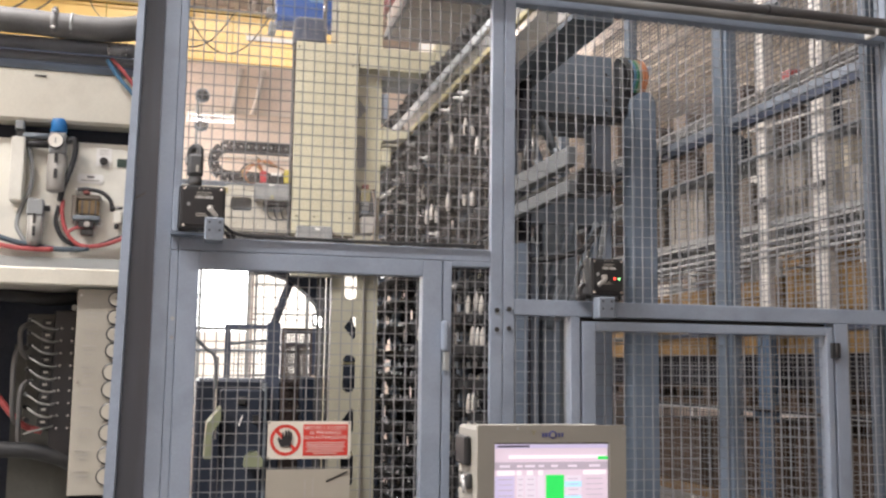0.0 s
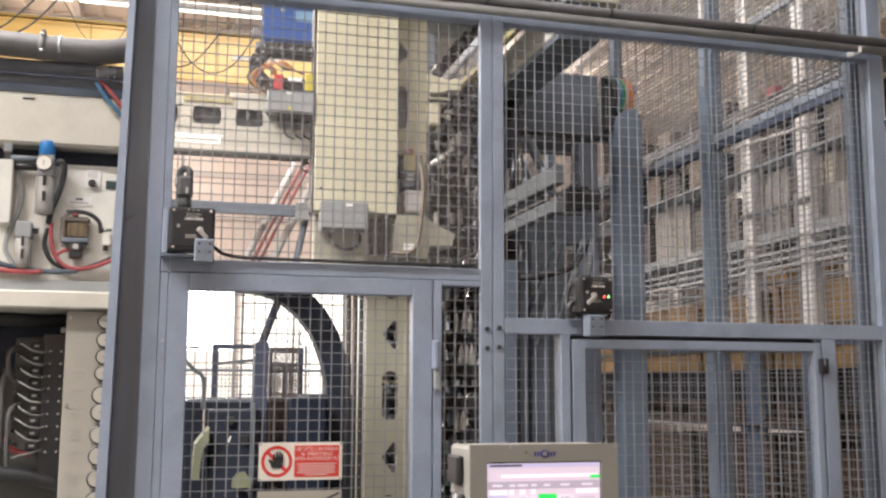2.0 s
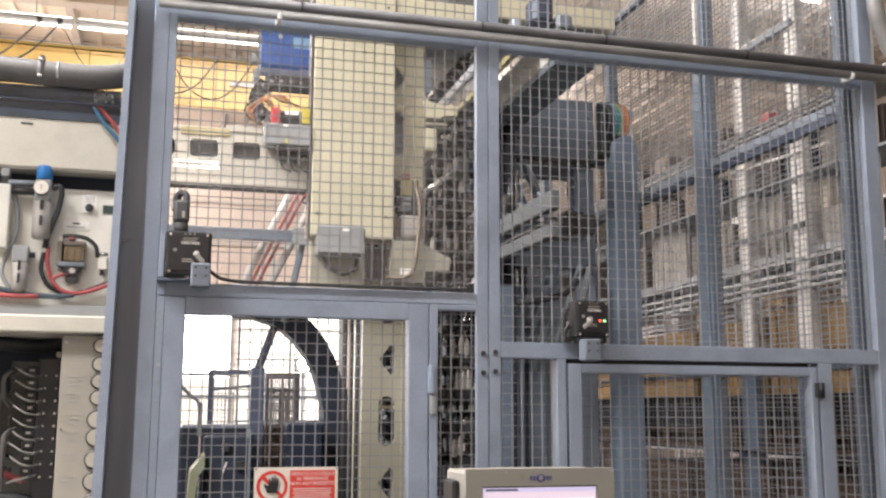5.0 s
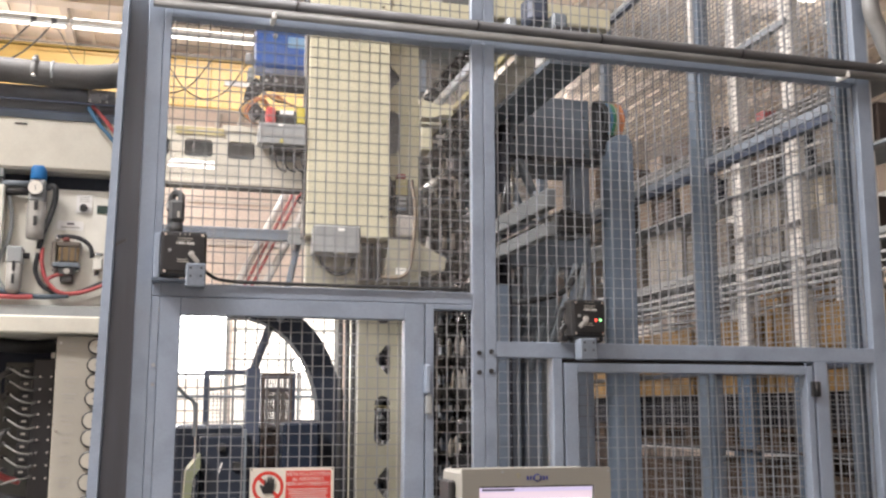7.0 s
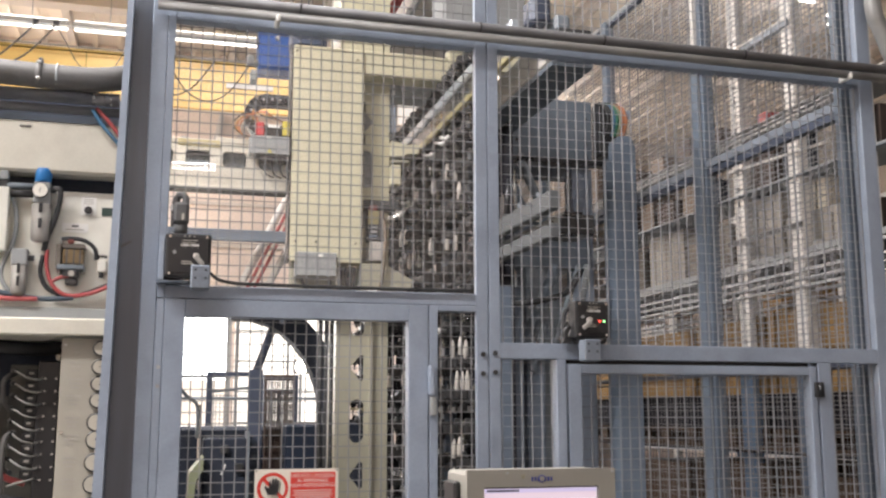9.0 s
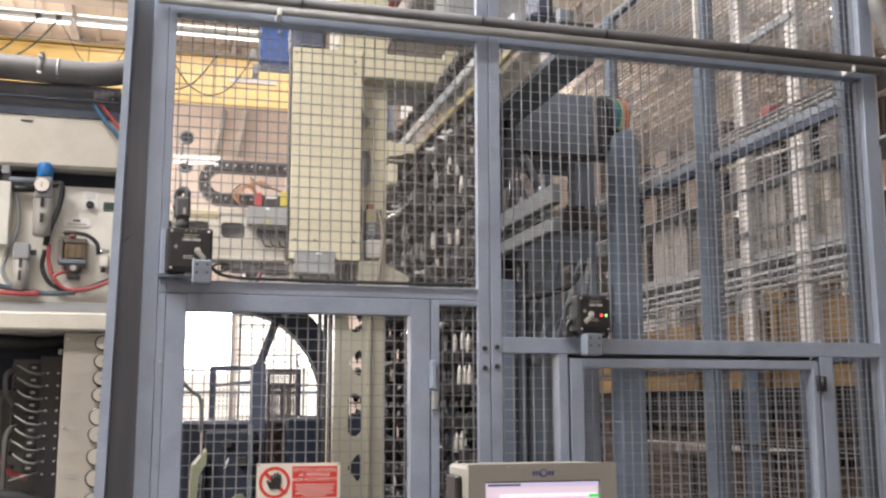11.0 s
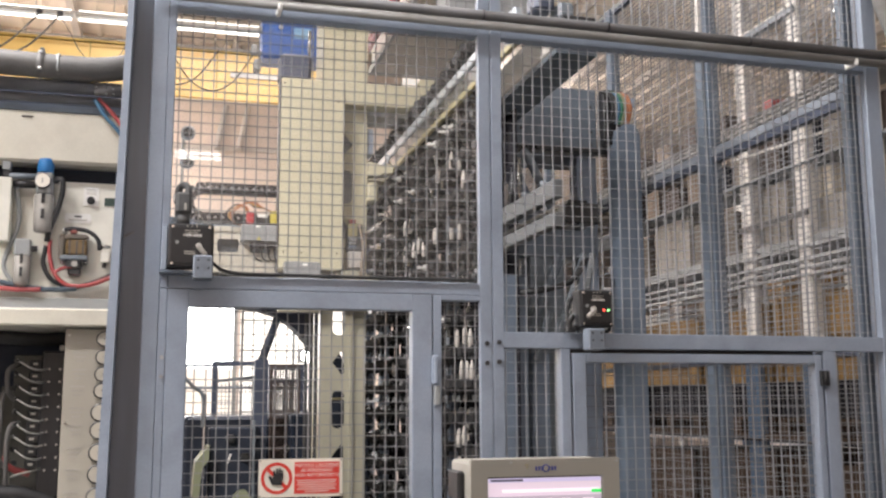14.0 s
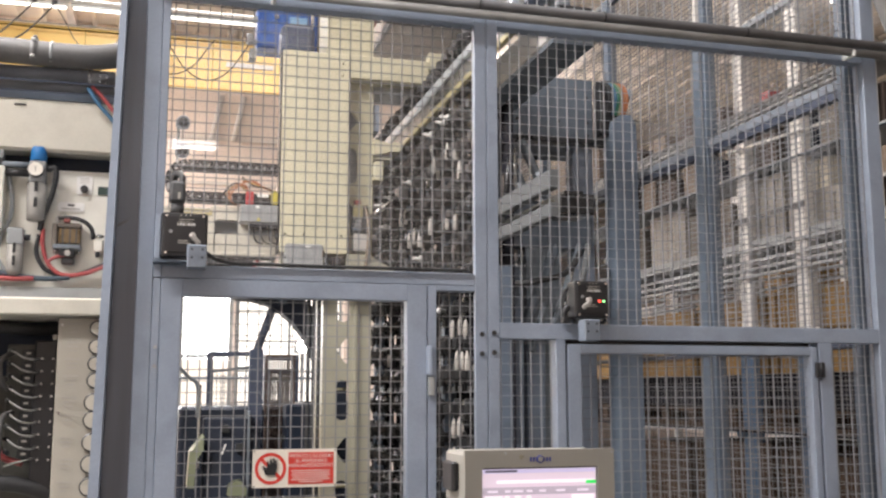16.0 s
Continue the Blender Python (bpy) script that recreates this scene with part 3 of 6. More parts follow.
def tube_lamp(x, y, z, length, along="x", glowing=TUBE_GLOW):
    lamp = thing("tube_lamp", "long white fluorescent tube lamp hanging under the roof", "lamp", "hall lamps", at=(x, y, z))
    h, r = length / 2, 0.016 if length > 1 else 0.045
    part("housing", boxes((-h, h, -0.045, 0.045, 0.03, 0.08), bevel=0.01), RACK_WHITE, lamp)
    part("reflector_tray", slab(B(), [(-h, 0.03), (h, 0.03), (h, 0.022), (-h, 0.022)], -0.06, 0.06), GREY, lamp)
    part("lamp_tube", rod(B(), (-h + 0.03, 0.0, 0.006 - r), (h - 0.03, 0.0, 0.006 - r), r, 8), glowing, lamp, "glowing white tube")
    if length > 1:
        part("top_tube", rod(B(), (-h + 0.03, 0.0, 0.092), (h - 0.03, 0.0, 0.092), 0.012, 8), glowing, lamp, "glowing white tube")
    for dx in (-h * 0.7, h * 0.7):
        part("hanger", rod(B(), (dx, 0, 0.08), (dx, 0, ZC - z), 0.006, 5), GREY, lamp)
    if along == "y":
        lamp.rotation_euler[2] = radians(90)
    return lamp


for x, y, z in ((-2.61, 9.3, 6.15), (0.20, 9.3, 6.15), (-3.0, -1.9, 5.26), (-1.0, -6.5, 6.96), (2.4, -1.9, 6.96), (-2.6, -0.1, 5.36), (0.4, 5.4, 6.96), (6.5, 8.0, 6.96), (-4.4, 11.0, 6.96)):
    tube_lamp(x, y, z, 2.79)
for x, y, z in ((4.4, 4.5, 6.3), (7.4, 5.5, 6.3), (5.6, 14.6, 6.96)):
    tube_lamp(x, y, z, 3.4, "y")

tube_lamp(0.18, -8.6, 4.495, 0.62, "x", BRIGHT_TUBE)
# two pale down-pipes on the end wall
for x0, x1 in ((1.04, 0.90), (0.705, 0.565)):
    dp = thing("down_pipe", "pale inclined pipe fixed to the end wall", "pipe", "wall pipes")
    part("pipe", rod(B(), (x0, YB - 0.06, 6.30), (x1, YB - 0.06, 5.60), 0.045, 10), BEAM_PALE, dp)
    part("bracket", boxes((x1 - 0.03, x1 + 0.03, YB - 0.06, YB - 0.001, 5.62, 5.66)), GREY, dp)

# travelling crane
crane = thing("overhead_crane", "yellow steel girder of an overhead travelling crane", "crane")
part("girder", boxes((XL + 0.3, 1.72, 9.0, 9.05, 5.215, 5.775), bevel=0.01), YELLOW, crane)
part("top_flange", boxes((XL + 0.3, 1.72, 8.96, 9.09, 5.776, 5.80)), YELLOW_DULL, crane)
for x in np.arange(XL + 1.0, 1.6, 1.4):
    part("girder_joint", boxes((x, x + 0.012, 8.993, 8.9995, 5.23, 5.77)), YELLOW_DULL, crane)
for x in (-6.0, -3.0, 1.3):
    part("hanger", rod(B(), (x, 9.03, 5.80), (x, 9.03, ZC - 0.16), 0.03, 8), GREY, crane)
part("cable_rail", rod(B(), (-4, 8.85, 5.78), (1.7, 8.85, 5.78), 0.008, 6), GREY, crane)
part("nameplate", boxes((0.56, 1.10, 8.975, 8.998, 5.49, 5.545)), RACK_WHITE, crane, "white strip plate")
for x0, x1, zd in ((-0.15, 0.82, 0.50), (-0.55, 0.42, 0.46)):
    part("festoon_cable", hose(B(), [(x0, 8.85, 5.76), (x0 + (x1 - x0) * 0.25, 8.83, 5.76 - zd * 0.75), ((x0 + x1) / 2, 8.82, 5.76 - zd), (x0 + (x1 - x0) * 0.75, 8.83, 5.76 - zd * 0.75), (x1, 8.85, 5.76)], 0.008, 6), BLACK_RUBBER, crane)

part("festoon_rail", rod(B(), (-4.0, 8.7, 6.005), (-1.0, 8.7, 6.005), 0.007, 6), GREY, crane)
for x in (-3.6, -2.2):
    part("rail_bracket", rod(B(), (x, 8.7, 6.0), (x, 9.0, 5.79), 0.012, 6), GREY, crane)
for x in (-1.30, -1.51):
    part("trolley", boxes((x - 0.03, x + 0.03, 8.68, 8.72, 5.955, 5.998), bevel=0.006), BLACK, crane, "small cable trolley")
for a, r in ((((-1.30, 5.956), (-1.47, 5.726), (-1.66, 5.54), (-1.92, 5.43), (-2.25, 5.58), (-2.5, 5.96)), 0.010), (((-1.51, 5.956), (-1.67, 5.758), (-1.89, 5.54), (-2.2, 5.44), (-2.5, 5.6), (-2.75, 5.96)), 0.010), (((-1.30, 5.956), (-1.18, 5.754), (-1.065, 5.551), (-0.9, 5.42), (-0.7, 5.5), (-0.55, 5.76)), 0.005)):
    part("festoon_cable", hose(B(), [(x, 8.7, z) for x, z in a], r, 7), DARK_PLUG, crane)

# ---------------------------------------------------------------- front fence
YT = 0.04


def frame_bar(fence, name, x0, x1, z0, z1, y0=0.0, y1=YT, mat=None):
    return part(name, boxes((x0, x1, y0, y1, z0, z1), bevel=0.0018), mat or BLUE, fence)


def screw(parent, x, y, z, r=0.007, mat=None):
    bm = rod(B(), (x, y, z), (x, y - 0.006, z), r, 6)
    return part("bolt", bm, mat or DARK_STEEL, parent, "dark hexagon bolt head")


fence = thing("safety_fence", "blue-grey steel safety fence with welded wire mesh", "fence")
ZTOP = 3.6
frame_bar(fence, "post", -0.071, -0.0325, 0, ZTOP)
frame_bar(fence, "post", -0.0321, -0.0125, 2.034, ZTOP)
frame_bar(fence, "top_rail", -0.0125, 0.80, 2.765, 2.79)
frame_bar(fence, "middle_rail", -0.0122, 0.7998, 2.034, 2.067)
frame_bar(fence, "post", 0.80, 0.8345, 0, ZTOP, 0.0, 0.016)
frame_bar(fence, "post", 0.8365, 0.868, 0, ZTOP)
frame_bar(fence, "door_jamb", 0.670, 0.693, 0.05, 2.033)
frame_bar(fence, "short_rail", 0.693, 0.80, 2.019, 2.0335)
frame_bar(fence, "top_rail", 0.868, 2.062, 2.765, 2.79)
frame_bar(fence, "middle_rail", 0.868, 2.064, 1.894, 1.937)
frame_bar(fence, "gate_jamb", 1.030, 1.0575, 0.05, 1.894)
frame_bar(fence, "gate_jamb", 1.854, 1.897, 0.05, 1.894)
frame_bar(fence, "corner_post", 2.064, 2.113, 0, ZTOP, 0.0, 0.05)
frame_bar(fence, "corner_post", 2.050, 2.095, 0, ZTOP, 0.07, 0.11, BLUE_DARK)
frame_bar(fence, "gate_stop", 1.05, 1.85, 1.868, 1.91, 0.041, 0.047, BLACK)
frame_bar(fence, "gate_stop", 1.05, 1.075, 0.05, 1.868, 0.041, 0.047, BLACK)
frame_bar(fence, "door_stop", -0.064, 0.03, 0.05, 2.10, 0.041, 0.047)
frame_bar(fence, "door_stop", 0.655, 0.69, 0.05, 2.03, 0.041, 0.047)
frame_bar(fence, "door_stop", 0.81, 0.86, 0.05, ZTOP, 0.041, 0.047)
frame_bar(fence, "bottom_rail", 0.868, 1.03, 0.05, 0.09)
frame_bar(fence, "bottom_rail", 1.897, 2.064, 0.05, 0.09)
for x0, x1, z0, z1, ph in ((-0.0125, 0.80, 2.067, 2.765, 0.1), (-0.0125, 0.80, 2.79, ZTOP, 0.1), (0.693, 0.80, 0.09, 2.019, 0.2), (0.868, 2.062, 1.937, 2.765, 0.25), (0.868, 2.062, 2.79, ZTOP, 0.25), (0.868, 1.03, 0.09, 1.894, 0.1), (1.897, 2.062, 0.09, 1.894, 0.3)):
    part("wire_mesh", wire_mesh(B(), x0 - 0.006, x1 + 0.006, z0 - 0.006, z1 + 0.006, 0.026, phase=ph, thin=1.0 if x1 < 0.85 else 0.72), WIRE if x1 < 0.85 else WIRE_LIT, fence, "welded grey wire mesh")
for x, z in ((0.818, 1.905), (0.852, 1.909), (0.818, 1.853), (0.852, 1.857)):
    screw(fence, x, 0.0, z)

pane = part("clear_sheet", boxes((-0.008, 0.796, 0.0335, 0.0365, 2.070, 2.762)), VEILED_CLEAR, fence, "clear plastic sheet behind the mesh")
pane.visible_shadow = False

# hinged personnel door
door = thing("mesh_door", "closed blue-grey steel mesh door in the safety fence", "door")
frame_bar(door, "stile", -0.0318, -0.0125, 0.05, 2.033)
frame_bar(door, "stile", -0.0119, 0.0385, 0.05, 2.033)
frame_bar(door, "stile", 0.613, 0.667, 0.05, 2.033)
frame_bar(door, "top_rail", 0.0385, 0.613, 1.989, 2.033)
frame_bar(door, "bottom_rail", 0.0385, 0.613, 0.05, 0.10)
part("wire_mesh", wire_mesh(B(), 0.033, 0.62, 0.095, 1.995, 0.026, phase=0.4), WIRE, door, "welded grey wire mesh")
for z in (1.862, 1.815, 0.4):
    screw(door, -0.021, 0.0, z, 0.005, GALV)
handle = part("handle", boxes((0.663, 0.679, -0.028, -0.002, 1.795, 1.872), bevel=0.004), BLUE, door, "blue-grey hinge barrel")
part("pin", boxes((0.668, 0.684, -0.022, -0.003, 1.742, 1.793), bevel=0.003), GREY_LIGHT, handle)

# wide gate
gate = thing("mesh_gate", "closed low blue-grey mesh gate with dark hinge", "gate")
frame_bar(gate, "stile", 1.0635, 1.103, 0.05, 1.882)
frame_bar(gate, "stile", 1.826, 1.8475, 0.05, 1.882)
frame_bar(gate, "top_rail", 1.103, 1.826, 1.857, 1.882)
frame_bar(gate, "bottom_rail", 1.103, 1.826, 0.05, 0.10)
part("wire_mesh", wire_mesh(B(), 1.097, 1.832, 0.095, 1.866, 0.026, phase=0.0, thin=0.90), WIRE_PALE, gate, "welded grey wire mesh")
for z in (1.815, 0.5):
    hinge = part("hinge", boxes((1.836, 1.865, -0.012, 0.0, z - 0.022, z + 0.022), bevel=0.002), DARK_STEEL, gate, "dark steel hinge")
    part("barrel", rod(B(), (1.8495, -0.014, z - 0.022), (1.8495, -0.014, z + 0.022), 0.006, 8), BLACK, hinge)

# fence running back along the cell
ZSIDE = 3.69
side = thing("side_fence", "blue-grey mesh fence along the cell's side", "fence")
for y in (0.955, 1.865, 2.775, 3.685, 4.6, 5.6):
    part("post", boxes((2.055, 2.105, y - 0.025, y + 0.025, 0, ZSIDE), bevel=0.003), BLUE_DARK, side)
    if y < 1.5:
        part("post_strip", boxes((2.038, 2.0545, y + 0.003, y + 0.025, 3.15, ZSIDE), bevel=0.002), RACK_WHITE, side, "pale edge strip")
        part("post_lip", boxes((2.038, 2.0545, y - 0.010, y + 0.045, 0.0, 3.1495), bevel=0.002), BLUE_DARK, side)
ys = (0.11, 0.955, 1.865, 2.775, 3.685, 4.6, 5.6)
for a, b in zip(ys, ys[1:]):
    a2 = a + (0.025 if a > 0.2 else 0.001)
    part("rail", boxes((2.06, 2.10, a2, b - 0.025, 2.716, 2.748), bevel=0.002), RAIL_BLUE, side)
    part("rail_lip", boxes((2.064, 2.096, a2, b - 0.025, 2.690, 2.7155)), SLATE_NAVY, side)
    part("top_rail", boxes((2.064, 2.096, a2, b - 0.025, ZSIDE - 0.018, ZSIDE)), GREY_LIGHT, side)
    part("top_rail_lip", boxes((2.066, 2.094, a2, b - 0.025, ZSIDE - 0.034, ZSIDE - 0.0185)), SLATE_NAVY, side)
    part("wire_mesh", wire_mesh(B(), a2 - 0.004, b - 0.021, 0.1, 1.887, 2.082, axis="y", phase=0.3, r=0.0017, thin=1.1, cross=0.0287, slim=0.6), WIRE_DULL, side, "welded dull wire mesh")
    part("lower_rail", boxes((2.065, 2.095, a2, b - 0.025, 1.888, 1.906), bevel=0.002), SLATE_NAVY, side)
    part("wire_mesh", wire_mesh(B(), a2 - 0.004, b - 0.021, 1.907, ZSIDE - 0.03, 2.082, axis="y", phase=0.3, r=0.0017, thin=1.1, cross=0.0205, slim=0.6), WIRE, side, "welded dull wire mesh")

# conduits along the fence top
cond = thing("conduit_run", "pair of dark and grey conduits clipped along the fence", "conduit")
part("dark_conduit", rod(B(), (-0.09, -0.045, 2.810), (2.6, -0.045, 2.806), 0.0135, 12), CONDUIT_DARK, cond, "dark grey conduit")
part("grey_conduit", rod(B(), (-0.06, -0.042, 2.783), (2.6, -0.042, 2.779), 0.0125, 12), CONDUIT_GREY, cond, "galvanised grey conduit")
for x in (0.30, 0.80, 1.172, 1.628):
    part("coupling", rod(B(), (x, -0.045, 2.808), (x + 0.004, -0.045, 2.808), 0.0165, 12), BLACK, cond)
for x in (0.245, 1.995):
    part("clip", boxes((x - 0.006, x + 0.006, -0.0575, 0.0, 2.764, 2.784), bevel=0.003), PAPER, cond, "pale plastic clip")
fh = thing("flexible_hose", "thick grey flexible hose hanging beside the fence", "hose")
part("hose", hose(B(), [(2.20, -0.05, 3.7), (2.10, -0.05, 3.1), (2.125, -0.05, 2.92), (2.22, -0.05, 2.78), (2.5, -0.05, 2.66)], 0.026, 12), CONDUIT_GREY, fh)

# corner column beside the fence
col = thing("corner_column", "tall blue-grey steel channel with glossy grey web", "column")
part("flange", slab(B(), [(-0.1885, 0.0), (-0.1555, 0.0), (-0.1180, 2.80), (-0.1330, 2.80)], -0.05, 0.05), BLUE, col)
part("web", slab(B(), [(-0.1550, 0.0), (-0.060, 0.0), (-0.060, 3.3), (-0.1165, 3.3)], 0.018, 0.03), DARK_GLOSS, col, "glossy grey channel web")
part("scratch", slab(B(), [(-0.137, 2.150), (-0.100, 2.172), (-0.098, 2.178), (-0.118, 2.168)], 0.0165, 0.0178), BLACK, col, "dark scraped mark")
part("latch", boxes((-0.146, -0.134, 0.004, 0.017, 2.10, 2.135), bevel=0.002), BLACK, col)


# interlock switches
def switch(x, z, w, h, lamps, tab_x, plugged):
    sw = thing("interlock_switch", "black door interlock switch with grey actuator tab", "switch", "interlock switches", at=(x, 0, z))
    part("body", boxes((0, w, -0.062, -0.004, 0.0, h), bevel=0.004), BLACK, sw)
    part("lid", boxes((0.006, w - 0.006, -0.066, -0.0625, 0.01, h - 0.008), bevel=0.0015), BLACK, sw)
    for k in range(7):
        part("name_bar", boxes((w * (0.33 + 0.058 * k), w * (0.376 + 0.058 * k), -0.0672, -0.0662, h * 0.70, h * 0.755)), INK_SOFT if k in (0, 3) else LETTER_WHITE, sw)
    for k in range(2):
        part("small_bar", boxes((w * 0.36, w * (0.70 - 0.05 * k), -0.0672, -0.0662, h * (0.83 - 0.05 * k), h * (0.845 - 0.05 * k))), INK_SOFT, sw)
    for k in range(2):
        part("small_bar", boxes((w * 0.36, w * (0.58 + 0.04 * k), -0.0672, -0.0662, h * (0.345 - 0.05 * k), h * (0.365 - 0.05 * k))), INK_SOFT, sw)
    for k in range(3):
        part("small_bar", boxes((w * (0.40 + 0.10 * k), w * (0.43 + 0.10 * k), -0.0672, -0.0662, h * 0.92, h * 0.945)), INK_SOFT, sw)
    for dx, dz in ((0.1, 0.92), (0.9, 0.92), (0.1, 0.08), (0.9, 0.08)):
        part("screw", rod(B(), (w * dx, -0.0625, h * dz), (w * dx, -0.0675, h * dz), 0.0035, 8), STEEL, sw)
    kx = w * (0.67 if not lamps else 0.38)
    part("key_barrel", rod(B(), (kx, -0.066, h * 0.48), (kx, -0.074, h * 0.48), 0.0075, 12), CAST, sw)
    part("slot_screw", rod(B(), (w * 0.2, -0.066, h * 0.56), (w * 0.2, -0.070, h * 0.56), 0.0045, 10), GREY, sw)
    lever = B()
    box(lever, -0.006, 0.026, -0.081, -0.0745, -0.006, 0.006, 0.0025, pose(w * (0.67 if not lamps else 0.20), 0, h * (0.45 if not lamps else 0.28), 0, 48 if not lamps else -40, 0))
    part("lever", lever, BOWL_GREY, sw, "worn metal lever")
    tz = -0.026 if lamps else 0.008
    part("tab", boxes((tab_x, tab_x + 0.047, -0.088, -0.045, -0.038 + tz, 0.020 + tz), bevel=0.003), TAB_GREY, sw, "blue-grey drilled tab")
    for dx in (0.011, 0.036):
        for dz in (-0.012, 0.008):
            part("hole_plug", rod(B(), (tab_x + dx, -0.0875, dz + tz), (tab_x + dx, -0.0892, dz + tz), 0.003, 6), INK, sw)
    if lamps:
        part("lamp_lens", rod(B(), (w * 0.70, -0.066, h * 0.45), (w * 0.70, -0.069, h * 0.45), 0.0034, 8), LED_RED, sw, "glowing red lamp")
        part("lamp_lens", rod(B(), (w * 0.83, -0.066, h * 0.45), (w * 0.83, -0.069, h * 0.45), 0.0034, 8), LED_GREEN, sw, "glowing green lamp")
    if plugged:
        part("back_plate", boxes((-0.015, -0.001, -0.050, -0.0005, -0.006, h * 0.96), bevel=0.002), BLUE, sw)
        part("back_foot", boxes((-0.018, w * 0.9, -0.050, -0.0005, -0.012, -0.0065)), BLUE_DARK, sw)
        part("gland", rod(B(), (0.035, -0.03, h + 0.0005), (0.035, -0.03, h + 0.026), 0.0165, 12), DARK_PLUG, sw, "dark cable gland")
        part("plug_body", boxes((0.016, 0.054, -0.052, -0.010, h + 0.0265, h + 0.082), bevel=0.007), DARK_PLUG, sw, "dark grey cable plug")
        part("plug_clip", boxes((0.008, 0.0155, -0.046, -0.030, h + 0.058, h + 0.076), bevel=0.002), GALV, sw)
        part("plug_label", boxes((0.036, 0.042, -0.0535, -0.0525, h + 0.036, h + 0.052)), INK_SOFT, sw)
        part("cable", hose(B(), [(0.044, -0.034, h + 0.080), (0.045, -0.032, h + 0.094), (0.038, -0.026, h + 0.103), (0.028, -0.016, h + 0.102), (0.021, -0.008, h + 0.088), (0.019, -0.004, h + 0.06)], 0.009, 9), DARK_PLUG, sw)
    return sw


switch(-0.016, 2.079, 0.110, 0.109, False, 0.062, True)
switch(1.062, 1.950, 0.098, 0.100, True, 0.014, False)
tangle = thing("switch_cable", "black looped cable beside the gate switch", "cable")
part("cable", hose(B(), [(1.080, -0.02, 1.946), (1.058, -0.014, 1.95), (1.046, -0.012, 1.975), (1.050, -0.012, 2.02), (1.066, -0.012, 2.035)], 0.005, 7), BLACK_RUBBER, tangle)
part("sleeve", hose(B(), [(1.052, -0.018, 1.940), (1.048, -0.016, 1.965), (1.060, -0.020, 1.985)], 0.008, 7), DARK_STEEL, tangle)
part("plug", boxes((1.040, 1.064, -0.03, -0.006, 1.937, 1.952), bevel=0.003), BLACK, tangle)
part("cable", hose(B(), [(1.16, -0.02, 1.960), (1.168, -0.014, 1.945), (1.150, -0.012, 1.940), (1.10, -0.012, 1.941)], 0.005, 7), BLACK_RUBBER, tangle)
cb = thing("sensor_cable", "black cable lying along the fence rail", "cable")
part("cable", hose(B(), [(0.09, -0.012, 2.10), (0.14, -0.012, 2.076), (0.3, -0.010, 2.073), (0.6, -0.010, 2.073), (0.78, -0.010, 2.074)], 0.005, 6), BLACK_RUBBER, cb)

# signs on the door
sign = thing("warning_sign", "white and red no-entry sign wired to the door", "sign")
SX0, SX1, SZ0, SZ1 = 0.223, 0.434, 1.516, 1.610
part("board", boxes((SX0, SX1, 0.016, 0.0185, SZ0, SZ1)), SIGN_CREAM, sign)
cx, cz = SX0 + 0.045, (SZ0 + SZ1) / 2
ring = B()
n = 36
for i in range(n):
    a0, a1 = 2 * math.pi * i / n, 2 * math.pi * (i + 1) / n
    vs = [ring.verts.new((cx + r * math.cos(a), 0.0150, cz + r * math.sin(a))) for a, r in ((a0, 0.039), (a1, 0.039), (a1, 0.031), (a0, 0.031))]
    ring.faces.new(vs[::-1])
bmesh.ops.remove_doubles(ring, verts=ring.verts[:], dist=1e-5)
part("red_ring", ring, SIGN_RED, sign, "red prohibition ring")
bar = B()
box(bar, -0.035, 0.035, 0.0138, 0.0148, -0.0042, 0.0042, 0, pose(cx, 0, cz, 0, 45, 0))
part("red_bar", bar, SIGN_RED, sign)
palm = B()
slab(palm, [(cx - 0.012, cz - 0.016), (cx + 0.012, cz - 0.016), (cx + 0.016, cz + 0.004), (cx + 0.015, cz + 0.021), (cx + 0.011, cz + 0.021), (cx + 0.010, cz + 0.008), (cx + 0.009, cz + 0.025), (cx + 0.005, cz + 0.025), (cx + 0.004, cz + 0.009), (cx + 0.002, cz + 0.025), (cx - 0.002, cz + 0.024), (cx - 0.003, cz + 0.008), (cx - 0.006, cz + 0.020), (cx - 0.009, cz + 0.019), (cx - 0.010, cz + 0.001), (cx - 0.018, cz + 0.007), (cx - 0.021, cz + 0.003)], 0.0122, 0.0132)
part("stop_symbol", palm, INK, sign, "black stop symbol")
part("red_field", boxes((SX0 + 0.089, SX1 - 0.008, 0.0145, 0.0158, SZ0 + 0.008, SZ1 - 0.008)), SIGN_RED, sign)
for k, (txt, sz) in enumerate((("VIETATO L'ACCESSO", 0.0118), ("AL PERSONALE", 0.0118), ("NON AUTORIZZATO", 0.0118))):
    writing("lettering", txt, sz, PAPER, sign, pose(SX0 + 0.1455, 0.0140, SZ1 - 0.017 - 0.0118 * k, 90, 0, 0))
for k in range(6):
    w = (0.050, 0.047, 0.050, 0.044, 0.049, 0.030)[k]
    zz = SZ0 + 0.040 - 0.0054 * k
    part("text_bar", boxes((SX0 + 0.1455 - w, SX0 + 0.1455 + w, 0.0135, 0.0143, zz, zz + 0.0016)), PAPER, sign)
for dx in (0.004, 0.207):
    for dz in (0.004, 0.090):
        part("rivet", rod(B(), (SX0 + dx, 0.016, SZ0 + dz), (SX0 + dx, 0.0135, SZ0 + dz), 0.0022, 6), DARK_STEEL, sign)
notice = thing("paper_notice", "white drawing sheet fixed below the warning sign", "notice")
part("sheet", boxes((0.222, 0.434, 0.0165, 0.0185, 1.335, 1.490)), BOARD_BEIGE, notice)
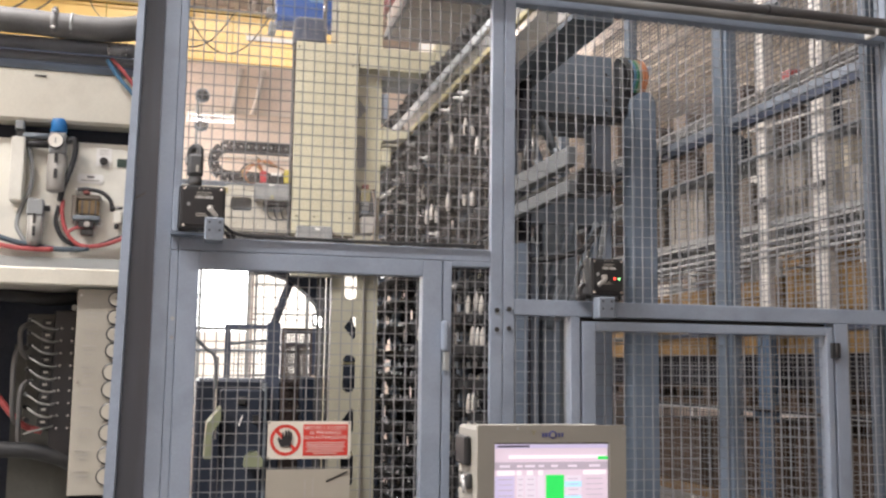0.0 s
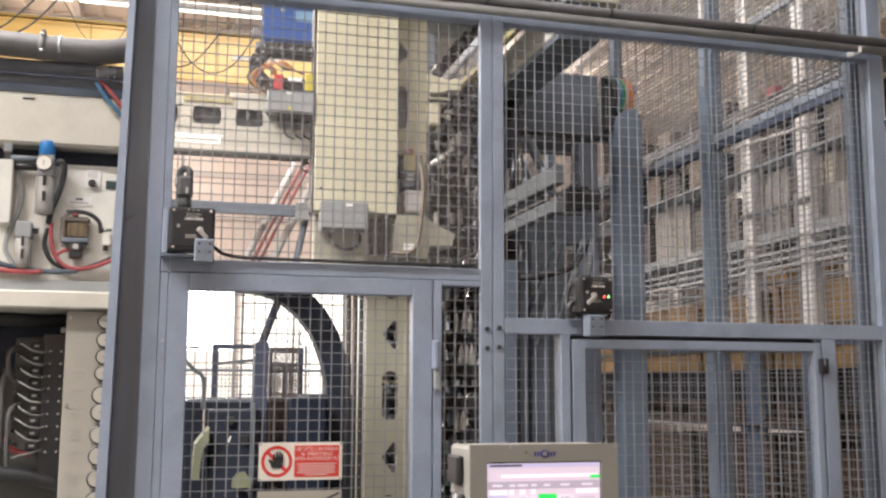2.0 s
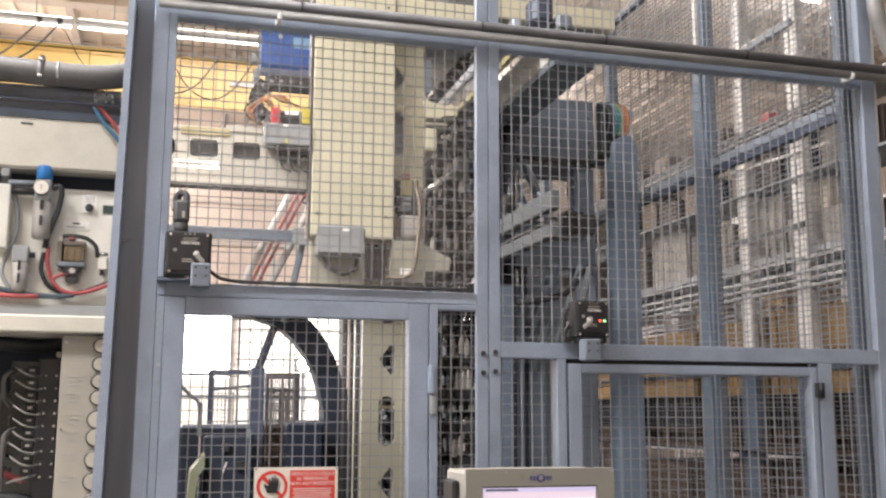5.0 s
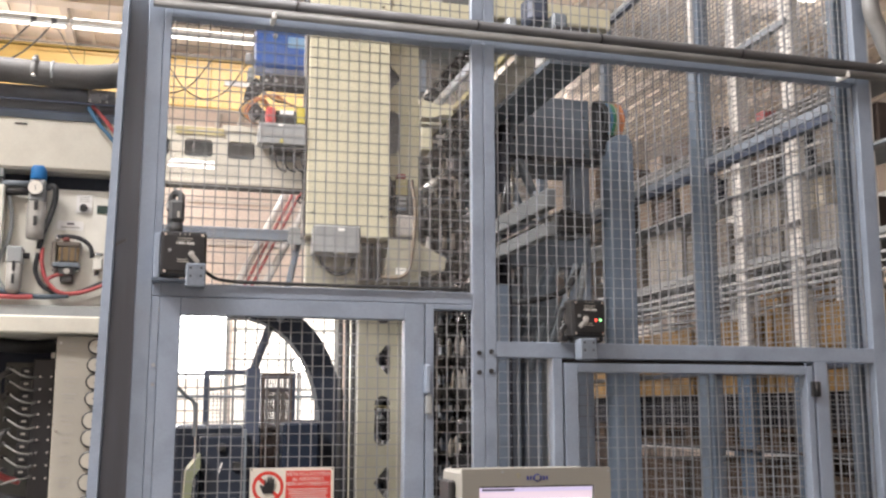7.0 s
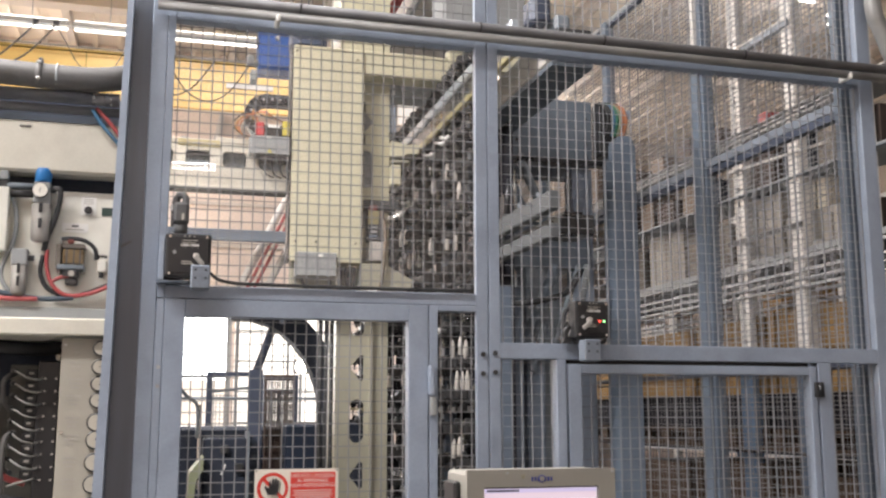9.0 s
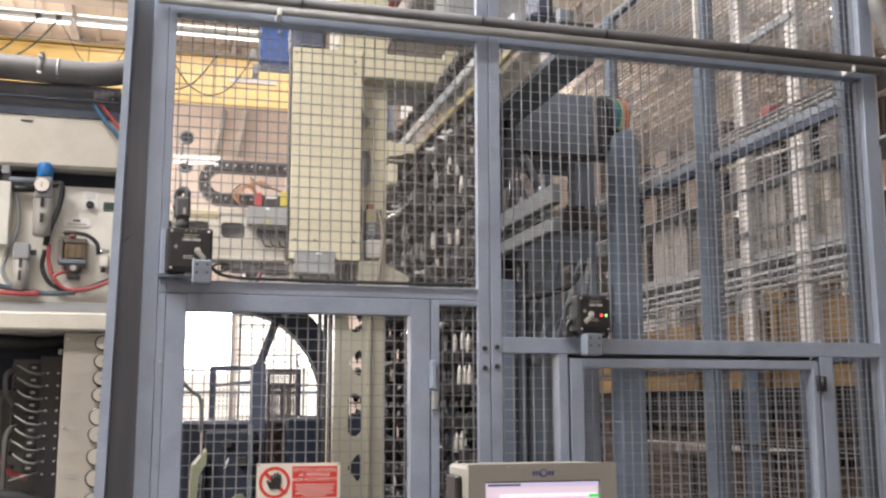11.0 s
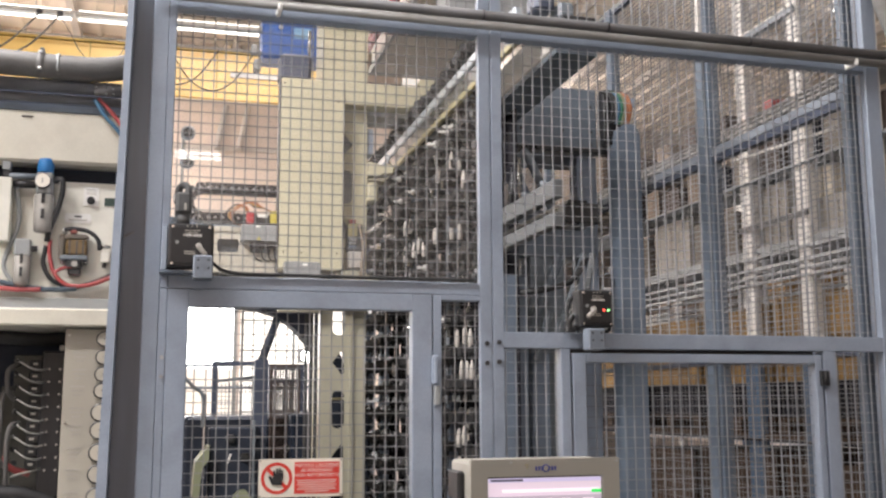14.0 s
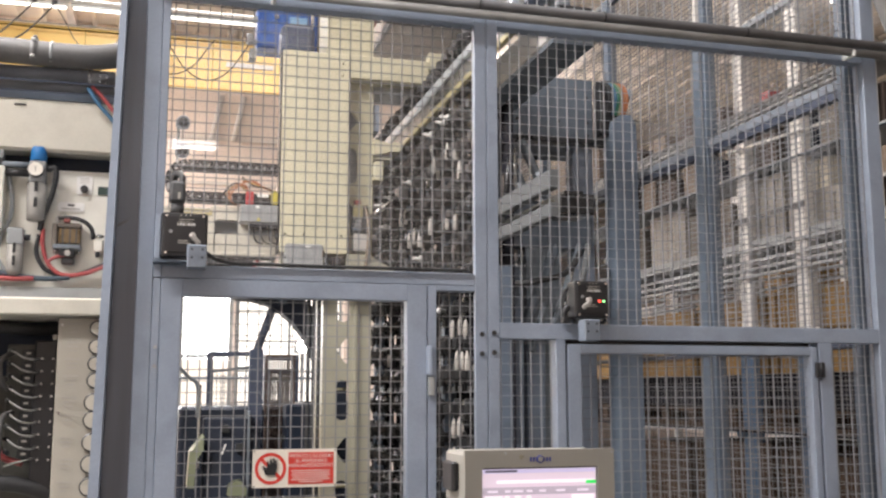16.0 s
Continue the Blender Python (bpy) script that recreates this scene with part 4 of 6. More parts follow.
for x0, x1, z0, z1 in ((0.318, 0.322, 1.37, 1.465), (0.338, 0.342, 1.37, 1.468), (0.30, 0.36, 1.366, 1.370), (0.25, 0.29, 1.40, 1.402), (0.40, 0.425, 1.455, 1.458)):
    part("drawn_line", boxes((x0, x1, 0.0155, 0.0163, z0, z1)), INK_SOFT, notice)
pen = B()
box(pen, -0.03, 0.03, 0.0145, 0.0155, -0.0022, 0.0022, 0, pose(0.400, 0, 1.471, 0, -24, 0))
part("drawn_arrow", pen, INK, notice)

# operator panel on its arm
hmi = thing("operator_panel", "grey machine operator panel with a lit screen", "control panel", at=(0.622, -0.5, 1.62))
PW, PH = 0.341, 0.30
part("housing", boxes((0.004, PW - 0.006, 0.0125, 0.17, -PH + 0.006, 0.003), bevel=0.006), HMI_GREY, hmi)
bm = holed(B(), 0.0, PW, -PH, 0.009, 0.0, 0.012, [(0.038 + 0.132, -0.126, 0.264, 0.196, 0.003)], "x")
part("bezel", bm, HMI_GREY, hmi, "grey sheet metal front frame")
part("rim", boxes((0.038, 0.302, 0.009, 0.0118, -0.224, -0.0285)), BLACK, hmi)
scr = part("screen", boxes((0.0405, 0.2995, 0.006, 0.0085, -0.221, -0.0315)), SCREEN_PINK, hmi, "lit pink-white display page")


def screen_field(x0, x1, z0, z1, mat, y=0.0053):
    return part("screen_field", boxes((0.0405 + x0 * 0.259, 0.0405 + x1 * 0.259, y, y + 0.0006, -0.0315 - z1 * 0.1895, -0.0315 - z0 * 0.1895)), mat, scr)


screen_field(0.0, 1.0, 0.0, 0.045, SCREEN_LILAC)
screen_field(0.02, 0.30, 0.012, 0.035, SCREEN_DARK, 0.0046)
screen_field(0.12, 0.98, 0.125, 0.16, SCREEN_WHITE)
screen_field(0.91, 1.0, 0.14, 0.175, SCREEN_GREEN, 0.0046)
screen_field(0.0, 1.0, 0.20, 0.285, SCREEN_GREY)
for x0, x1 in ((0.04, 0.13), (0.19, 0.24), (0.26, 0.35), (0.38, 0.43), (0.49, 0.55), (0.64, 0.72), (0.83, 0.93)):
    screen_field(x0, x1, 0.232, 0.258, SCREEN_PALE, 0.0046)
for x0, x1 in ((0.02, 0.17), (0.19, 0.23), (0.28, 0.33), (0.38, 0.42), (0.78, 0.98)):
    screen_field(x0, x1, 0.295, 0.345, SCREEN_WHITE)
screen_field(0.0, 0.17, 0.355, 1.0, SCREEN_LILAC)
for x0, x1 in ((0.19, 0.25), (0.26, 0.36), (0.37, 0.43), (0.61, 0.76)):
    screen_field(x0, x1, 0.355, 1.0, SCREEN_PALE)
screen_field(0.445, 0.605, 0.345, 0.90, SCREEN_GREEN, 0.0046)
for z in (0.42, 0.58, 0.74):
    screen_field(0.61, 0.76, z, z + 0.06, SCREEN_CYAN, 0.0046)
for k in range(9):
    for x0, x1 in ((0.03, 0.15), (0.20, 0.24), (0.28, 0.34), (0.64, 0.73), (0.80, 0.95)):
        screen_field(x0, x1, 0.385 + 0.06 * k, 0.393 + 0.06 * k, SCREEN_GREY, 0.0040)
for x0, x1 in ((0.163, 0.167), (0.170, 0.174), (0.177, 0.181), (0.193, 0.197), (0.200, 0.204), (0.207, 0.211)):
    part("badge_bar", boxes((x0 - 0.018, x1 - 0.018, -0.001, -0.0002, -0.0160, -0.0070)), NAVY_INK, hmi)
bm = B()
turned(bm, [(0.006, 0), (0.0085, 0), (0.0085, 0.001), (0.006, 0.001)], pose(0.169, -0.0002, -0.0112, 90, 0, 0), 14)
part("badge_ring", bm, NAVY_INK, hmi)
part("badge_face", rod(B(), (0.169, -0.0011, -0.0112), (0.169, -0.0016, -0.0112), 0.0058, 14), HMI_GREY, hmi)
for dx in (0.09, 0.335):
    part("screw", rod(B(), (dx, 0.0, 0.002), (dx, -0.002, 0.002), 0.003, 8), GREY_LIGHT, hmi)
mark = B()
for a, b in (((0.122, -0.003), (0.130, -0.003)), ((0.130, -0.003), (0.126, -0.011)), ((0.126, -0.011), (0.122, -0.003))):
    rod(mark, (a[0], -0.0006, a[1]), (b[0], -0.0006, b[1]), 0.0007, 4)
part("triangle_mark", mark, PALE_YELLOW, hmi, "small pale triangle mark")
part("side_socket", boxes((-0.012, 0.0035, 0.06, 0.14, -0.080, -0.018), bevel=0.004), BLACK, hmi, "black side socket")
clamp = part("clamp", boxes((-0.010, 0.0035, 0.05, 0.12, -0.13, -0.098), bevel=0.003), DARK_STEEL, hmi, "dark steel toggle clamp")
part("lever", rod(B(), (-0.012, 0.07, -0.10), (-0.014, 0.05, -0.135), 0.004, 8), GALV, clamp)
part("catch", boxes((-0.014, -0.0105, 0.06, 0.09, -0.118, -0.104), bevel=0.001), GALV, clamp)
part("arm", boxes((PW / 2 - 0.03, PW / 2 + 0.03, 0.171, 0.22, -1.62, -0.12), bevel=0.006), GREY, hmi)
part("foot", boxes((PW / 2 - 0.2, PW / 2 + 0.2, -0.02, 0.38, -1.62, -1.60), bevel=0.004), GREY, hmi)

# ---------------------------------------------------------------- machine beside the fence
YM = 0.30
mach = thing("machine_tool", "off-white machine tool body with open service bay", "machine")
part("upper_cover", boxes((-1.9, -0.105, YM - 0.05, 1.6, 2.392, 2.535), bevel=0.008), WHITE_CREAM, mach)
part("dark_groove", boxes((-1.9, -0.105, YM + 0.02, 1.6, 2.352, 2.392)), DARK_MACHINE, mach, "dark strip as the shade under the cover")
part("service_panel", boxes((-1.9, -0.105, YM, YM + 0.02, 2.030, 2.352)), PANEL_WHITE, mach, "white painted mounting panel")
part("flange", boxes((-1.9, -0.105, YM - 0.07, YM + 0.3, 1.952, 1.998), bevel=0.004), WHITE_CREAM, mach)
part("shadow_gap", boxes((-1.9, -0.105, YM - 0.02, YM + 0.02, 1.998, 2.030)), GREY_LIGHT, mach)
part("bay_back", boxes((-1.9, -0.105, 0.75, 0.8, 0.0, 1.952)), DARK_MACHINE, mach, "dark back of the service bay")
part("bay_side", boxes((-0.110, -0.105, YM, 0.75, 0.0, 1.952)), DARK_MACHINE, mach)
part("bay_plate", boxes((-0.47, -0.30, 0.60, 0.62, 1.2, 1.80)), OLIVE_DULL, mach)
part("base", boxes((-1.9, -0.105, YM - 0.05, 1.6, 0.0, 1.0), bevel=0.01), WHITE_CREAM, mach)
part("body_rear", boxes((-1.9, -0.105, 0.8, 1.6, 1.0, 2.352)), WHITE_CREAM, mach)
part("handle_slot", boxes((-0.41, -0.38, YM - 0.053, YM - 0.049, 2.515, 2.519)), INK, mach)

duct = thing("hose_bundle", "thick grey hoses and pipes running above the machine", "hose")
part("large_hose", hose(B(), [(-1.6, 0.20, 2.650), (-0.6, 0.20, 2.650), (-0.30, 0.20, 2.645), (-0.20, 0.205, 2.650), (-0.13, 0.22, 2.672), (-0.08, 0.25, 2.71), (-0.075, 0.27, 2.78)], 0.034, 14), HOSE_DARK, duct, "thick dark grey flexible hose")
part("collar", rod(B(), (-0.369, 0.20, 2.648), (-0.352, 0.20, 2.648), 0.0358, 14), HOSE_DARK, duct, "dark clamp collar")
for z0, z1 in ((2.671, 2.679), (2.626, 2.634)):
    part("clamp_tag", boxes((-0.367, -0.356, 0.164, 0.176, z0 + 0.001, z1 - 0.001), bevel=0.002), PAPER, duct, "white clamp tag")
part("clamp_ear", boxes((-0.366, -0.355, 0.19, 0.21, 2.682, 2.694), bevel=0.002), HOSE_DARK, duct)
part("collar_ring", rod(B(), (-0.320, 0.20, 2.647), (-0.314, 0.20, 2.647), 0.0352, 14), GREY_LIGHT, duct)
part("middle_pipe", rod(B(), (-1.6, 0.22, 2.598), (-0.22, 0.22, 2.598), 0.018, 12), CONDUIT_DARK, duct)
part("pipe_fitting", rod(B(), (-0.225, 0.22, 2.598), (-0.155, 0.22, 2.598), 0.019, 12), CONDUIT_DARK, duct)
for x in (-0.222, -0.195, -0.178):
    part("nut", rod(B(), (x, 0.22, 2.598), (x + 0.004, 0.22, 2.598), 0.0205, 6), STEEL, duct, "bright steel nut")
part("lower_pipe", rod(B(), (-1.6, 0.24, 2.568), (-0.11, 0.24, 2.568), 0.012, 10), CONDUIT_DARK, duct)
part("cable_tray", boxes((-1.9, -0.108, 0.26, 0.40, 2.536, 2.552), bevel=0.002), BLUE_DARK, duct)
part("back_plate", boxes((-1.9, -0.108, 0.42, 0.43, 2.536, 2.66)), DARK_MACHINE, duct)
part("tray_lip", boxes((-1.9, -0.108, 0.255, 0.262, 2.536, 2.556)), BLUE_DARK, duct)
part("red_cable", hose(B(), [(-0.215, 0.232, 2.575), (-0.185, 0.232, 2.545), (-0.150, 0.235, 2.50), (-0.12, 0.24, 2.44)], 0.006, 6), RED_HOSE, duct)
part("blue_cable", hose(B(), [(-0.225, 0.228, 2.57), (-0.195, 0.226, 2.525), (-0.155, 0.228, 2.48), (-0.12, 0.24, 2.42)], 0.006, 6), BLUE_HOSE, duct)

# air preparation unit
reg = thing("pressure_regulator", "air filter regulator with blue knob and dial gauge", "regulator", at=(-0.343, YM - 0.035, 2.30))
part("knob", turned(B(), [(0.0195, 0.066), (0.0215, 0.07), (0.0215, 0.102), (0.0205, 0.104)], pose(0, 0, 0), 20), KNOB_BLUE, reg, "blue adjusting knob")
part("body", boxes((-0.021, 0.021, -0.019, 0.019, 0.006, 0.066), bevel=0.004), GREY_LIGHT, reg)
part("bowl", turned(B(), [(0.017, -0.096), (0.023, -0.093), (0.0245, -0.075), (0.0262, 0.005)], pose(0, 0, 0), 18), BOWL_GREY, reg, "dull metal filter bowl")
for z in (-0.062, -0.02):
    part("sight_slot", boxes((-0.004, 0.005, -0.0278, -0.0250, z, z + 0.026)), INK, reg)
dial = part("gauge", turned(B(), [(0.021, 0), (0.021, 0.010), (0.0195, 0.012)], pose(-0.003, -0.019, 0.040, 90, 0, 0), 20), DARK_STEEL, reg)
part("dial_face", turned(B(), [(0.0188, 0.0122), (0.0188, 0.0128)], pose(-0.003, -0.019, 0.040, 90, 0, 0), 20), SIGN_CREAM, dial)
part("needle", boxes((-0.004, -0.0025, -0.0326, -0.0322, 0.033, 0.047)), INK, dial)
part("hose", hose(B(), [(0.022, 0.0, 0.048), (0.042, -0.004, 0.050), (0.046, -0.004, 0.022), (0.036, -0.002, -0.03), (0.018, 0.0, -0.085), (0.012, 0.004, -0.12)], 0.0075, 8), BLACK_RUBBER, reg, "black air hose")
part("port", rod(B(), (0.018, 0, 0.048), (0.034, 0, 0.048), 0.009, 8), DARK_STEEL, reg)
part("cross_pipe", rod(B(), (-0.09, 0, 0.055), (-0.019, 0, 0.055), 0.008, 10), GREY_STEEL, reg)
part("cross_pipe", rod(B(), (-0.09, 0.006, 0.034), (-0.019, 0.006, 0.034), 0.010, 10), BLACK, reg)
part("bracket", boxes((-0.012, 0.012, 0.019, 0.0345, 0.0, 0.05)), DARK_STEEL, reg)

flt = thing("air_filter", "small pale air filter with two sight windows", "filter", at=(-0.390, YM - 0.03, 2.128))
part("body", boxes((-0.021, 0.021, -0.017, 0.017, 0.01, 0.056), bevel=0.004), GREY_LIGHT, flt)
part("bowl", turned(B(), [(0.009, -0.070), (0.018, -0.064), (0.020, -0.055), (0.021, 0.010)], pose(0, 0, 0), 16), BOWL_GREY, flt)
for z in (-0.046, -0.012):
    part("sight_slot", boxes((-0.003, 0.004, -0.0225, -0.0202, z, z + 0.026)), INK, flt)
part("port", rod(B(), (0.016, 0, 0.032), (0.036, 0, 0.032), 0.008, 8), DARK_STEEL, flt)
part("bracket", boxes((-0.01, 0.01, 0.017, 0.0295, 0.0, 0.05)), DARK_STEEL, flt)

cylr = thing("muffler_cylinder", "long pale rectangular air cylinder on the panel", "cylinder", at=(-0.440, YM - 0.03, 2.28))
part("body", boxes((-0.019, 0.016, -0.02, 0.029, -0.105, 0.068), bevel=0.003), PANEL_WHITE, cylr)
part("top_fitting", boxes((-0.010, 0.010, -0.012, 0.012, 0.068, 0.088), bevel=0.002), DARK_STEEL, cylr)
part("elbow", boxes((-0.012, 0.010, -0.015, 0.012, 0.089, 0.113), bevel=0.002), GREY, cylr)
part("grey_hose", hose(B(), [(0.022, 0.01, 0.05), (0.034, 0.01, -0.02), (0.030, 0.01, -0.07), (0.012, 0.01, -0.12), (0.004, 0.01, -0.17), (0.03, 0.01, -0.215)], 0.006, 8), GREY_LIGHT, cylr)

valve = thing("solenoid_valve", "small brass-coloured solenoid valve with red cap", "valve", at=(-0.262, YM - 0.02, 2.152))
part("coil", boxes((-0.020, 0.034, -0.02, 0.019, -0.006, 0.036), bevel=0.004), COIL_BROWN, valve, "translucent brown coil body")
for x in (-0.012, 0.006, 0.022):
    part("coil_band", boxes((x, x + 0.004, -0.0212, -0.0202, -0.005, 0.035)), DARK_PLUG, valve)
part("top_plate", boxes((-0.024, 0.036, -0.022, 0.019, 0.0365, 0.050), bevel=0.003), GREY_BROWN, valve)
part("red_cap", boxes((-0.010, 0.008, -0.028, -0.012, 0.0505, 0.060), bevel=0.003), RED_DULL, valve, "small dull red cap")
part("side_block", boxes((-0.038, -0.0245, -0.015, 0.019, -0.018, 0.050), bevel=0.003), GREY_BROWN, valve)
part("valve_body", boxes((-0.034, 0.036, -0.02, 0.019, -0.020, -0.0065), bevel=0.003), GREY_STEEL, valve)
for x in (-0.029, 0.031):
    part("bolt", rod(B(), (x, -0.0005, -0.030), (x, -0.0005, -0.0205), 0.006, 8), STEEL, valve)
part("lower_body", boxes((-0.020, 0.022, -0.018, 0.019, -0.042, -0.0205), bevel=0.004), DARK_STEEL, valve)
part("lower_port", rod(B(), (0.004, -0.018, -0.031), (0.004, -0.024, -0.031), 0.008, 12), CAST, valve)
part("foot", boxes((-0.012, 0.020, -0.014, 0.019, -0.060, -0.0425), bevel=0.003), DARK_STEEL, valve)
part("elbow_fitting", rod(B(), (-0.026, -0.004, 0.0505), (-0.026, -0.004, 0.068), 0.0055, 10), STEEL, valve)
part("supply_hose", hose(B(), [(-0.026, -0.005, 0.064), (0.0, -0.008, 0.066), (0.035, -0.008, 0.060), (0.060, -0.006, 0.040), (0.066, -0.004, 0.010)], 0.006, 8), BLACK_RUBBER, valve, "black hose")

brn = thing("bundle_of_hoses", "red, slate and black air hoses looped on the panel", "hose")
part("red_hose", hose(B(), [(-0.323, YM - 0.03, 2.185), (-0.322, YM - 0.03, 2.14), (-0.305, YM - 0.032, 2.09), (-0.27, YM - 0.032, 2.063), (-0.22, YM - 0.03, 2.066), (-0.17, YM - 0.03, 2.085), (-0.12, YM - 0.03, 2.115)], 0.0058, 8), RED_HOSE, brn, "red air hose")
part("red_branch", hose(B(), [(-0.245, YM - 0.03, 2.115), (-0.28, YM - 0.032, 2.112), (-0.303, YM - 0.032, 2.10), (-0.305, YM - 0.034, 2.085)], 0.005, 8), RED_HOSE, brn)
part("black_hose", hose(B(), [(-0.334, YM - 0.02, 2.17), (-0.338, YM - 0.02, 2.12), (-0.31, YM - 0.02, 2.075), (-0.25, YM - 0.02, 2.062), (-0.18, YM - 0.02, 2.088), (-0.12, YM - 0.02, 2.125)], 0.006, 8), BLACK_RUBBER, brn)
part("blue_hose", hose(B(), [(-0.62, YM - 0.025, 2.12), (-0.50, YM - 0.025, 2.085), (-0.42, YM - 0.025, 2.064), (-0.33, YM - 0.025, 2.052), (-0.25, YM - 0.03, 2.056)], 0.0075, 8), SLATE_HOSE, brn, "slate-blue air hose")
part("red_hose", hose(B(), [(-0.62, YM - 0.032, 2.085), (-0.50, YM - 0.032, 2.062), (-0.42, YM - 0.032, 2.050), (-0.34, YM - 0.032, 2.050)], 0.007, 8), RED_HOSE, brn, "red air hose")
fit = thing("hose_fitting", "white plastic hose coupling with steel stubs", "fitting", at=(-0.185, YM - 0.02, 2.15))
part("block", boxes((-0.008, 0.016, -0.01, 0.019, -0.022, 0.012), bevel=0.003), PANEL_WHITE, fit)
part("stub", rod(B(), (-0.016, 0, 0.022), (0.016, 0, 0.022), 0.005, 8), STEEL, fit)
part("stub", rod(B(), (0.002, 0, -0.036), (0.002, 0, -0.022), 0.006, 8), DARK_STEEL, fit)

btn = thing("push_button", "black push button on a small white label plate", "button", at=(-0.226, YM, 2.310))
part("plate", boxes((-0.020, 0.020, -0.003, -0.0005, -0.022, 0.030)), PAPER, btn)
part("button", turned(B(), [(0.010, 0), (0.011, 0.003), (0.010, 0.012), (0.008, 0.013)], pose(0, -0.003, -0.008, 90, 0, 0), 16), BLACK, btn)
for k in range(3):
    part("text_bar", boxes((-0.013, 0.013, -0.0042, -0.0032, 0.022 - 0.006 * k, 0.0235 - 0.006 * k)), INK_SOFT, btn)
lab = thing("label_plate", "white label plate with printed lines", "label", at=(-0.258, YM, 2.252))
part("plate", slab(B(), rounded(0, 0, 0.068, 0.026, 0.006), -0.003, -0.0005), PAPER, lab)
part("text_bar", boxes((-0.024, 0.024, -0.0042, -0.0032, -0.007, -0.0035)), INK_SOFT, lab)
part("mark", boxes((-0.009, 0.009, -0.0042, -0.0032, 0.002, 0.007)), INK, lab)
gl = thing("green_label", "small dark green label on the panel", "label", at=(-0.180, YM, 2.300))
part("plate", boxes((-0.011, 0.02, -0.003, -0.0005, -0.011, 0.012)), GREEN_DARK, gl)

# gauge board and valve block in the bay
gb = thing("gauge_board", "beige board with a column of round dial gauges", "gauge board")
part("board", boxes((-0.272, -0.112, 0.272, 0.288, 1.403, 1.948), bevel=0.002), BOARD_BEIGE, gb)
for k, z in enumerate((1.921, 1.872, 1.827, 1.783, 1.726, 1.680, 1.622, 1.566, 1.508, 1.453)):
    x = -0.172 - 0.0006 * k
    r = 0.021 if k < 4 else 0.0245
    g = part("gauge", turned(B(), [(r, 0), (r, 0.014), (r - 0.0035, 0.016)], pose(x, 0.272, z, 90, 0, 0), 22), DARK_STEEL, gb, "round dial gauge")
    part("dial_face", turned(B(), [(r - 0.004, 0.0162), (r - 0.004, 0.0168)], pose(x, 0.272, z, 90, 0, 0), 22), DIAL_FACE, g)
    nd = B()
    box(nd, -0.001, 0.001, 0.2545, 0.255, 0.0, r * 0.7, 0, pose(x, 0, z, 0, 40 + 37 * k % 90, 0))
    part("needle", nd, INK, g)
    for j in range(3):
        w = (0.019, 0.015, 0.010)[j]
        part("text_bar", boxes((-0.232 - w - 0.001 * k, -0.232 + w - 0.001 * k, 0.2708, 0.2718, z + 0.010 - 0.011 * j, z + 0.0135 - 0.011 * j)), INK_SOFT, gb)
for x, z in ((-0.262, 1.93), (-0.262, 1.70)):
    screw(gb, x, 0.272, z, 0.0035, STEEL)
vb = thing("valve_block", "black valve manifold with looped clear tubes", "manifold")
part("block", boxes((-0.338, -0.280, 0.37, 0.60, 1.50, 1.892), bevel=0.004), BLACK, vb)
part("rear_plate", boxes((-0.420, -0.339, 0.46, 0.60, 1.50, 1.885), bevel=0.004), OLIVE_DULL, vb)
for k in range(9):
    z = 1.857 - 0.0338 * k
    part("module", boxes((-0.372, -0.339, 0.39, 0.459, z - 0.012, z + 0.012), bevel=0.003), BLACK, vb)
    part("module_mark", boxes((-0.362, -0.350, 0.388, 0.3898, z - 0.002, z + 0.004)), INK_SOFT, vb)
    for dx in (-0.318, -0.290):
        part("port", rod(B(), (dx, 0.37, z - 0.014), (dx, 0.362, z - 0.014), 0.0032, 8), CAST, vb)
    if k < 8:
        part("tube", hose(B(), [(-0.398 + 0.003 * (k % 3), 0.375, z + 0.006), (-0.384, 0.345, z + 0.001), (-0.362, 0.336, z - 0.012), (-0.338, 0.345, z - 0.018), (-0.326, 0.366, z - 0.015)], 0.0028, 7), CLEAR_TUBE, vb, "clear looped tube")
    part("fitting", rod(B(), (-0.406, 0.40, z + 0.008), (-0.394, 0.375, z + 0.006), 0.006, 8), DARK_STEEL, vb)
part("last_tube", hose(B(), [(-0.400, 0.375, 1.557), (-0.375, 0.345, 1.566), (-0.350, 0.340, 1.572), (-0.328, 0.366, 1.578)], 0.003, 7), CLEAR_TUBE, vb)
for x0, z0, z1 in ((-0.418, 1.86, 1.76), (-0.43, 1.79, 1.58), (-0.41, 1.70, 1.50)):
    part("grey_loop", hose(B(), [(x0 + 0.02, 0.40, z0), (x0 - 0.004, 0.38, z0 - 0.02), (x0 - 0.006, 0.375, (z0 + z1) / 2), (x0 - 0.002, 0.38, z1 + 0.02), (x0 + 0.012, 0.40, z1)], 0.007, 8), HOSE_DARK, vb)
part("bracket", boxes((-0.293, -0.281, 0.352, 0.369, 1.893, 1.908), bevel=0.002), CAST, vb)

lower = thing("bay_hoses", "black and red hoses in the dark bay", "hose")
part("black_hose", hose(B(), [(-0.75, 0.40, 1.50), (-0.45, 0.38, 1.515), (-0.33, 0.38, 1.50), (-0.27, 0.40, 1.47)], 0.022, 10), BLACK_RUBBER, lower)
part("red_hose", hose(B(), [(-0.60, 0.45, 1.80), (-0.50, 0.43, 1.68), (-0.42, 0.42, 1.585), (-0.36, 0.42, 1.56)], 0.009, 8), RED_HOSE, lower)
part("black_hose", hose(B(), [(-0.60, 0.45, 1.95), (-0.46, 0.46, 1.935), (-0.34, 0.48, 1.93), (-0.25, 0.5, 1.95)], 0.02, 10), BLACK_RUBBER, lower)

